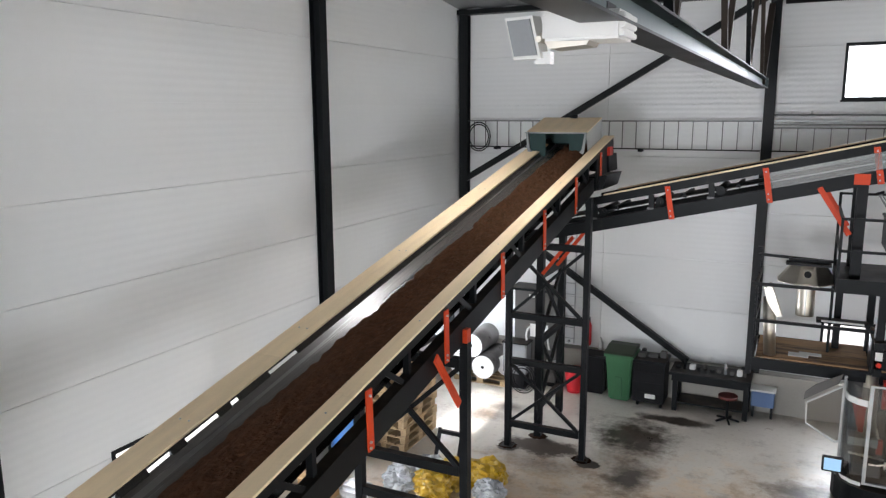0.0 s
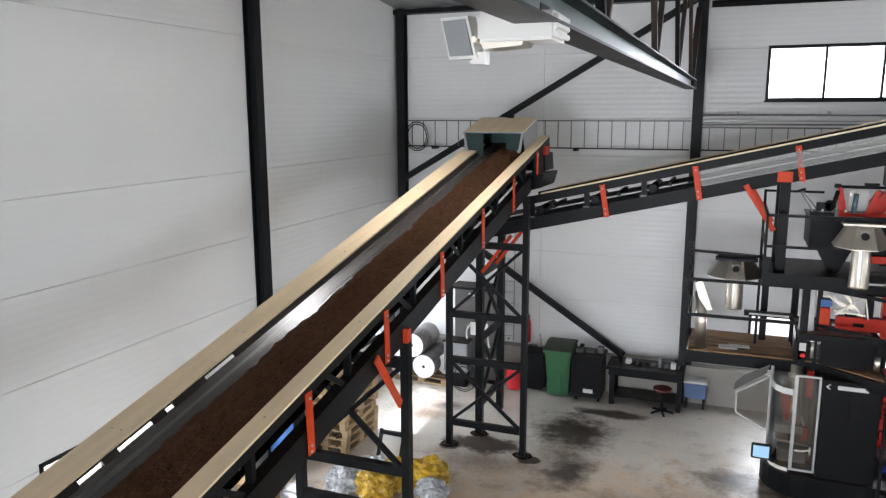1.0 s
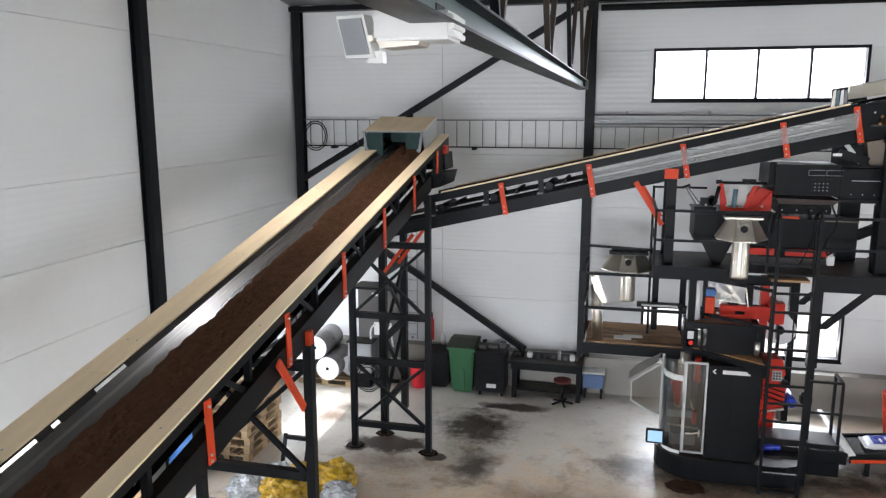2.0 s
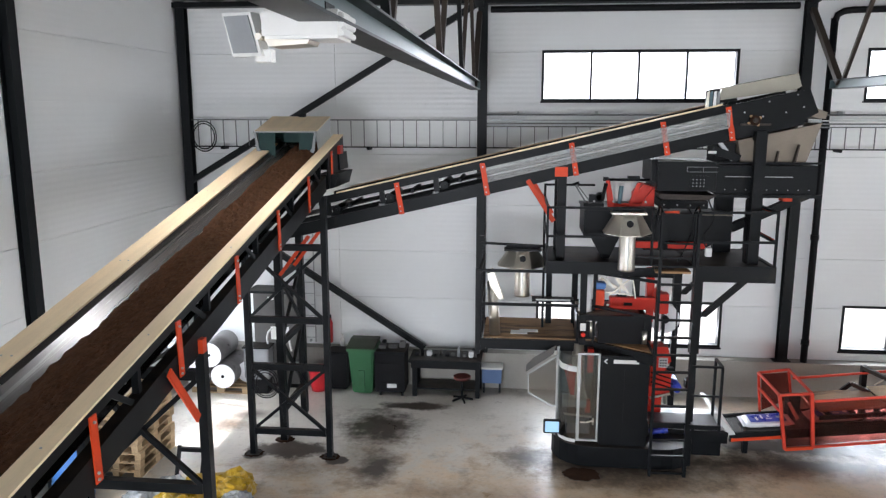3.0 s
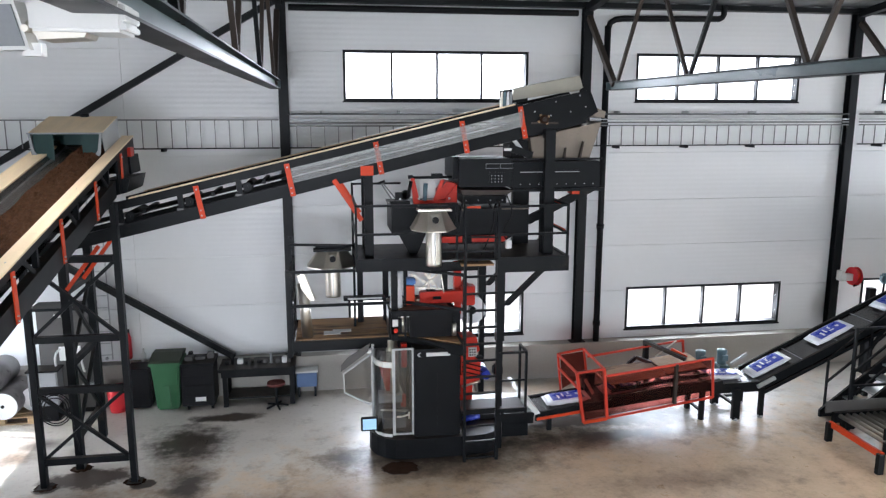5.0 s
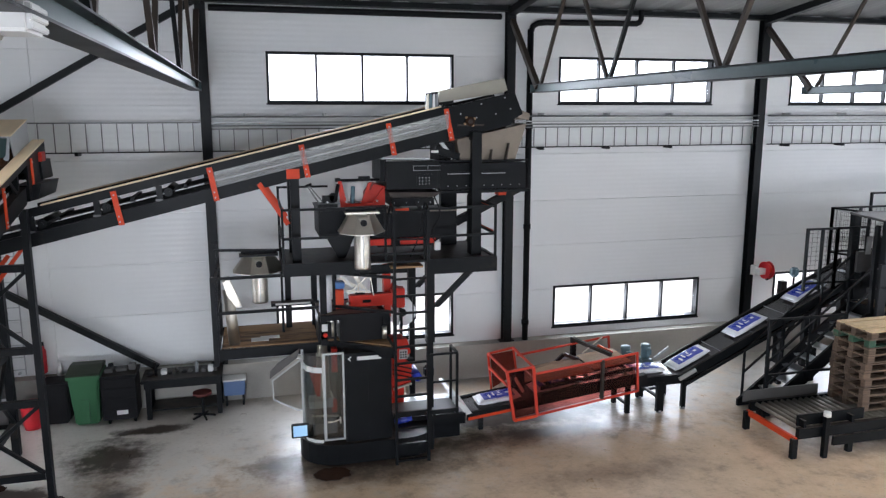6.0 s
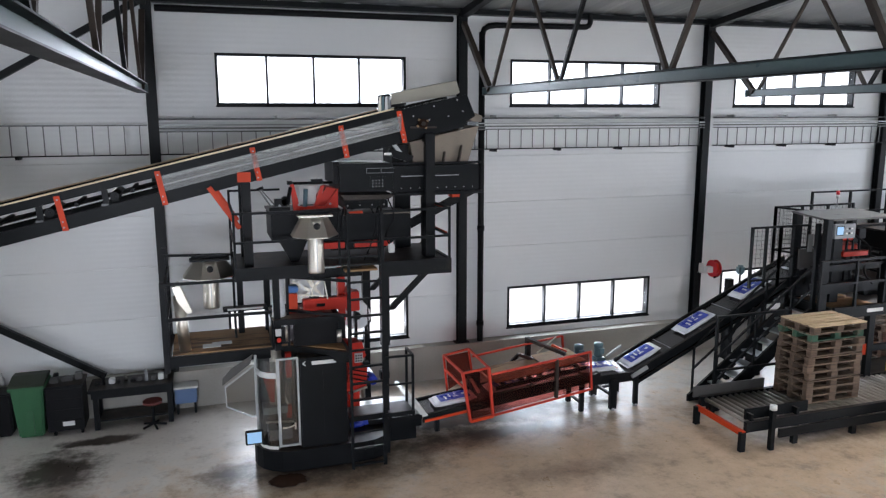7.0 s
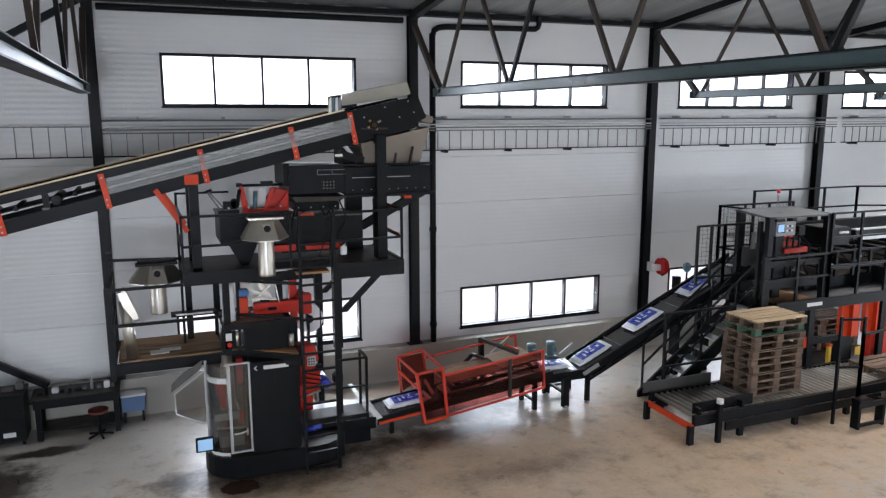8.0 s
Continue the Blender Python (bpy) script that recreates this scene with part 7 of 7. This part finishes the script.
gx = thing("grey_unit", "squat grey metal unit with hanging cables beside the cabinet", "machine unit")
part("unit_body", rounded(-5.45, -5.36 + 0.42, 13.90, 14.22, 0.30, 0.95, 0.02), GREY, gx)
part("unit_plinth", boxes((-5.42, -4.98, 13.92, 14.20, 0.0, 0.30)), PLASTIC_DARK, gx)
part("unit_top", boxes((-5.47, -4.92, 13.88, 14.24, 0.95, 0.98)), STEEL, gx)
cl = thing("coiled_cable", "dark cable looped from the cross bar of the tower", "cable")
for r in (0.16, 0.20, 0.23):
    line_curve("loop", [(-4.06 + r * math.cos(a), 11.24, 1.27 + r * 1.1 * math.sin(a)) for a in [i * math.pi / 6 for i in range(13)]], 0.009, PLASTIC_DARK, parent=cl)
line_curve("drop", [(-3.85, 11.24, 1.5), (-3.82, 11.23, 1.0), (-3.76, 11.22, 0.6)], 0.009, PLASTIC_DARK, parent=cl)
wl = thing("wall_ladder_tray", "upright galvanised wire cable tray on the wall", "cable tray")
for x in (-4.48, -4.24):
    part("rail", bar((x, 14.93, 0.80), (x, 14.93, 4.8), 0.018), GALV, wl)
for i in range(17):
    part("rung", bar((-4.48, 14.93, 0.90 + i * 0.24), (-4.24, 14.93, 0.90 + i * 0.24), 0.012), GALV, wl)
for z in (0.8, 2.5, 4.2):
    part("clip", boxes((-4.38, -4.34, 14.93, 15.0, z, z + 0.04)), GALV, wl)
fx = thing("fire_extinguisher", "red fire extinguisher hanging on the white wall", "fire extinguisher")
part("cylinder", lathe((-3.93, 14.88, 0.82), (-3.93, 14.88, 1.36), [(0, 0.06), (0.05, 0.075), (0.8, 0.075), (0.95, 0.04), (1, 0.02)], 18), PLASTIC_RED, fx)
part("valve", boxes((-3.97, -3.89, 14.85, 14.91, 1.36, 1.42)), PLASTIC_DARK, fx)
part("label_plate", boxes((-3.96, -3.90, 14.80, 14.806, 0.98, 1.18)), WHITE, fx)
part("hook", boxes((-3.95, -3.91, 14.93, 15.0, 1.28, 1.34)), STEEL, fx)
solid("spray_bottle", lathe((-3.66, 14.98 - 0.06, 0.741), (-3.66, 14.92, 1.0), [(0, 0.05), (0.6, 0.05), (0.75, 0.02), (1, 0.02)], 14), WHITE, "white bottle on the plinth ledge", "bottle")
rb = thing("red_bucket", "red plastic bucket standing by the wall", "bucket")
part("bucket_body", lathe((-4.02, 14.25, 0.02), (-4.02, 14.25, 0.46), [(0, 0.14), (0.1, 0.15), (0.9, 0.19), (1, 0.20)], 24), PLASTIC_RED, rb)
part("bucket_lid", lathe((-4.02, 14.25, 0.46), (-4.02, 14.25, 0.50), [(0, 0.21), (0.7, 0.20), (1, 0.15)], 24), PLASTIC_RED, rb)
part("bucket_base", rod((-4.02, 14.25, 0.0), (-4.02, 14.25, 0.02), 0.14, 24), PLASTIC_RED, rb)
bk = thing("black_case", "large black plastic case against the plinth", "case")
part("case_body", rounded(-3.84, -3.40, 14.28, 14.70, 0.04, 0.74, 0.03), PLASTIC_DARK, bk)
part("case_lid", rounded(-3.86, -3.38, 14.26, 14.72, 0.70, 0.80, 0.02), PLASTIC_DARK, bk)
part("case_wheels", boxes((-3.78, -3.46, 14.33, 14.68, 0.0, 0.04)), PLASTIC_DARK, bk)

# film rolls on a pallet in the sunlit corner
p1 = pallet(PALLET, PALLET, "pale wooden pallet under the film rolls", "pallet under rolls")
p1.matrix_basis = pose(-5.95, 14.25, 0.0, 0, 0, 0)


def film_roll(x, z, r, y0=13.74, y1=14.68):
    t = thing("film_roll", "thick roll of packaging film with a white end face", "film roll", "film rolls")
    part("roll_body", rod((x, y0 + 0.012, z), (x, y1, z), r, 32), ROLL_DARK, t, "printed dark film")
    part("roll_face", rod((x, y0, z), (x, y0 + 0.012, z), r * 0.985, 32), ROLL, t, "white wound end face")
    part("core", rod((x, y0 - 0.006, z), (x, y0, z), r * 0.13, 16), PLASTIC_DARK, t)
    return t


film_roll(-5.84, 0.40, 0.25)
film_roll(-6.36, 0.40, 0.25)
film_roll(-6.10, 0.835, 0.25)
film_roll(-5.45, 0.38, 0.23, 14.1, 14.68)

# pallet stack by the end wall
p2 = pallet(PALLET, PALLET, "pale new wooden pallet in a tall stack", "pallet stack by the wall")
rng = random.Random(5)
p2.matrix_basis = pose(-6.18, 10.85, 0.0, 0, 0, 90)
for i in range(1, 9):
    copy_thing(p2, pose(-6.18 + rng.uniform(-0.02, 0.02), 10.85 + rng.uniform(-0.02, 0.02), 0.1445 * i, 0, 0, 90 + rng.uniform(-1, 1)))


def crumple(name, x, y, rx, ry, rz, seed, material, label):
    bm = bmesh.new()
    bmesh.ops.create_icosphere(bm, subdivisions=4, radius=1.0)
    for v in bm.verts:
        p = v.co.copy()
        d = 1 + 0.30 * noise.noise(p * 2.2 + Vector((seed, 0, 0))) + 0.22 * abs(noise.noise(p * 5 + Vector((0, seed, 0)))) - 0.16 * abs(noise.noise(p * 9 + Vector((0, 0, seed)))) + 0.10 * noise.noise(p * 17 + Vector((seed, seed, 0)))
        v.co = Vector((x + p.x * d * rx, y + p.y * d * ry, max(0.0, rz * 0.7 + p.z * d * rz)))
    solid(name, bm, material, label, "film scrap", "film scraps")


crumple("film_scrap", -4.12, 9.80, 0.34, 0.30, 0.26, 1.0, FILM_GOLD, "crumpled golden packaging film heap on the floor")
crumple("film_scrap", -4.55, 9.62, 0.26, 0.24, 0.24, 2.0, FILM_GOLD, "crumpled golden packaging film heap on the floor")
crumple("film_scrap", -3.92, 9.45, 0.24, 0.22, 0.18, 3.0, FILM_CLEAR, "crumpled clear plastic film on the floor")
crumple("film_scrap", -4.95, 9.55, 0.32, 0.28, 0.24, 4.0, FILM_CLEAR, "crumpled clear plastic film on the floor")
crumple("film_scrap", -5.25, 9.25, 0.30, 0.28, 0.20, 5.0, FILM_CLEAR, "crumpled clear plastic film on the floor")
crumple("film_scrap", -4.75, 9.25, 0.30, 0.24, 0.22, 6.0, FILM_GOLD, "crumpled golden packaging film heap on the floor")
bs = thing("sack_truck", "black folded sack truck standing by the pallets", "hand truck")
part("frame", bar((-5.15, 10.15, 0.05), (-5.15, 10.35, 0.55), 0.05), PLASTIC_DARK, bs)
part("frame", bar((-4.75, 10.15, 0.05), (-4.75, 10.35, 0.55), 0.05), PLASTIC_DARK, bs)
part("cross_tie", bar((-5.15, 10.33, 0.50), (-4.75, 10.33, 0.50), 0.06), PLASTIC_DARK, bs)
part("toe_plate", boxes((-5.18, -4.72, 10.0, 10.18, 0.0, 0.03)), PLASTIC_DARK, bs)
bd = thing("blue_drum", "blue plastic drum standing by the end wall", "drum")
part("drum_body", lathe((-6.45, 9.6, 0.0), (-6.45, 9.6, 0.85), [(0, 0.26), (0.05, 0.28), (0.33, 0.28), (0.36, 0.29), (0.39, 0.28), (0.95, 0.28), (1, 0.25)], 28), PLASTIC_BLUE, bd)
part("drum_lid", rod((-6.45, 9.6, 0.85), (-6.45, 9.6, 0.88), 0.20, 24), PLASTIC_BLUE, bd)
cx = thing("cardboard_carton", "brown open cardboard carton on the floor", "carton")
part("carton_body", rounded(-6.55, -6.0, 8.35, 8.75, 0.0, 0.35, 0.006), CARD, cx)
part("carton_flap", slab([(-6.55, 0.35), (-6.0, 0.35), (-6.02, 0.37), (-6.53, 0.37)], "y", 8.2, 8.34), CARD, cx)
solid("film_bundle", rounded(-5.95, -5.45, 8.5, 8.85, 0.0, 0.22, 0.06, 3), FILM_CLEAR, "bundle of folded clear film on the floor", "film bundle")
for a, (x, y) in enumerate(((-4.33, 11.30), (-3.03, 11.30), (-3.98, 11.87))):
    crumple("peat_spill", x, y, 0.15, 0.13, 0.012, 10.0 + a, PEAT_DRY, "little heap of spilled peat round a post foot")
crumple("peat_spill", 1.05, 11.10, 0.27, 0.20, 0.014, 15.0, PEAT_DRY, "little heap of spilled peat before the machine")
for o in scene.objects:
    if o.name.startswith("peat_spill"):
        o["category"], o["group"] = "peat", "peat spills"
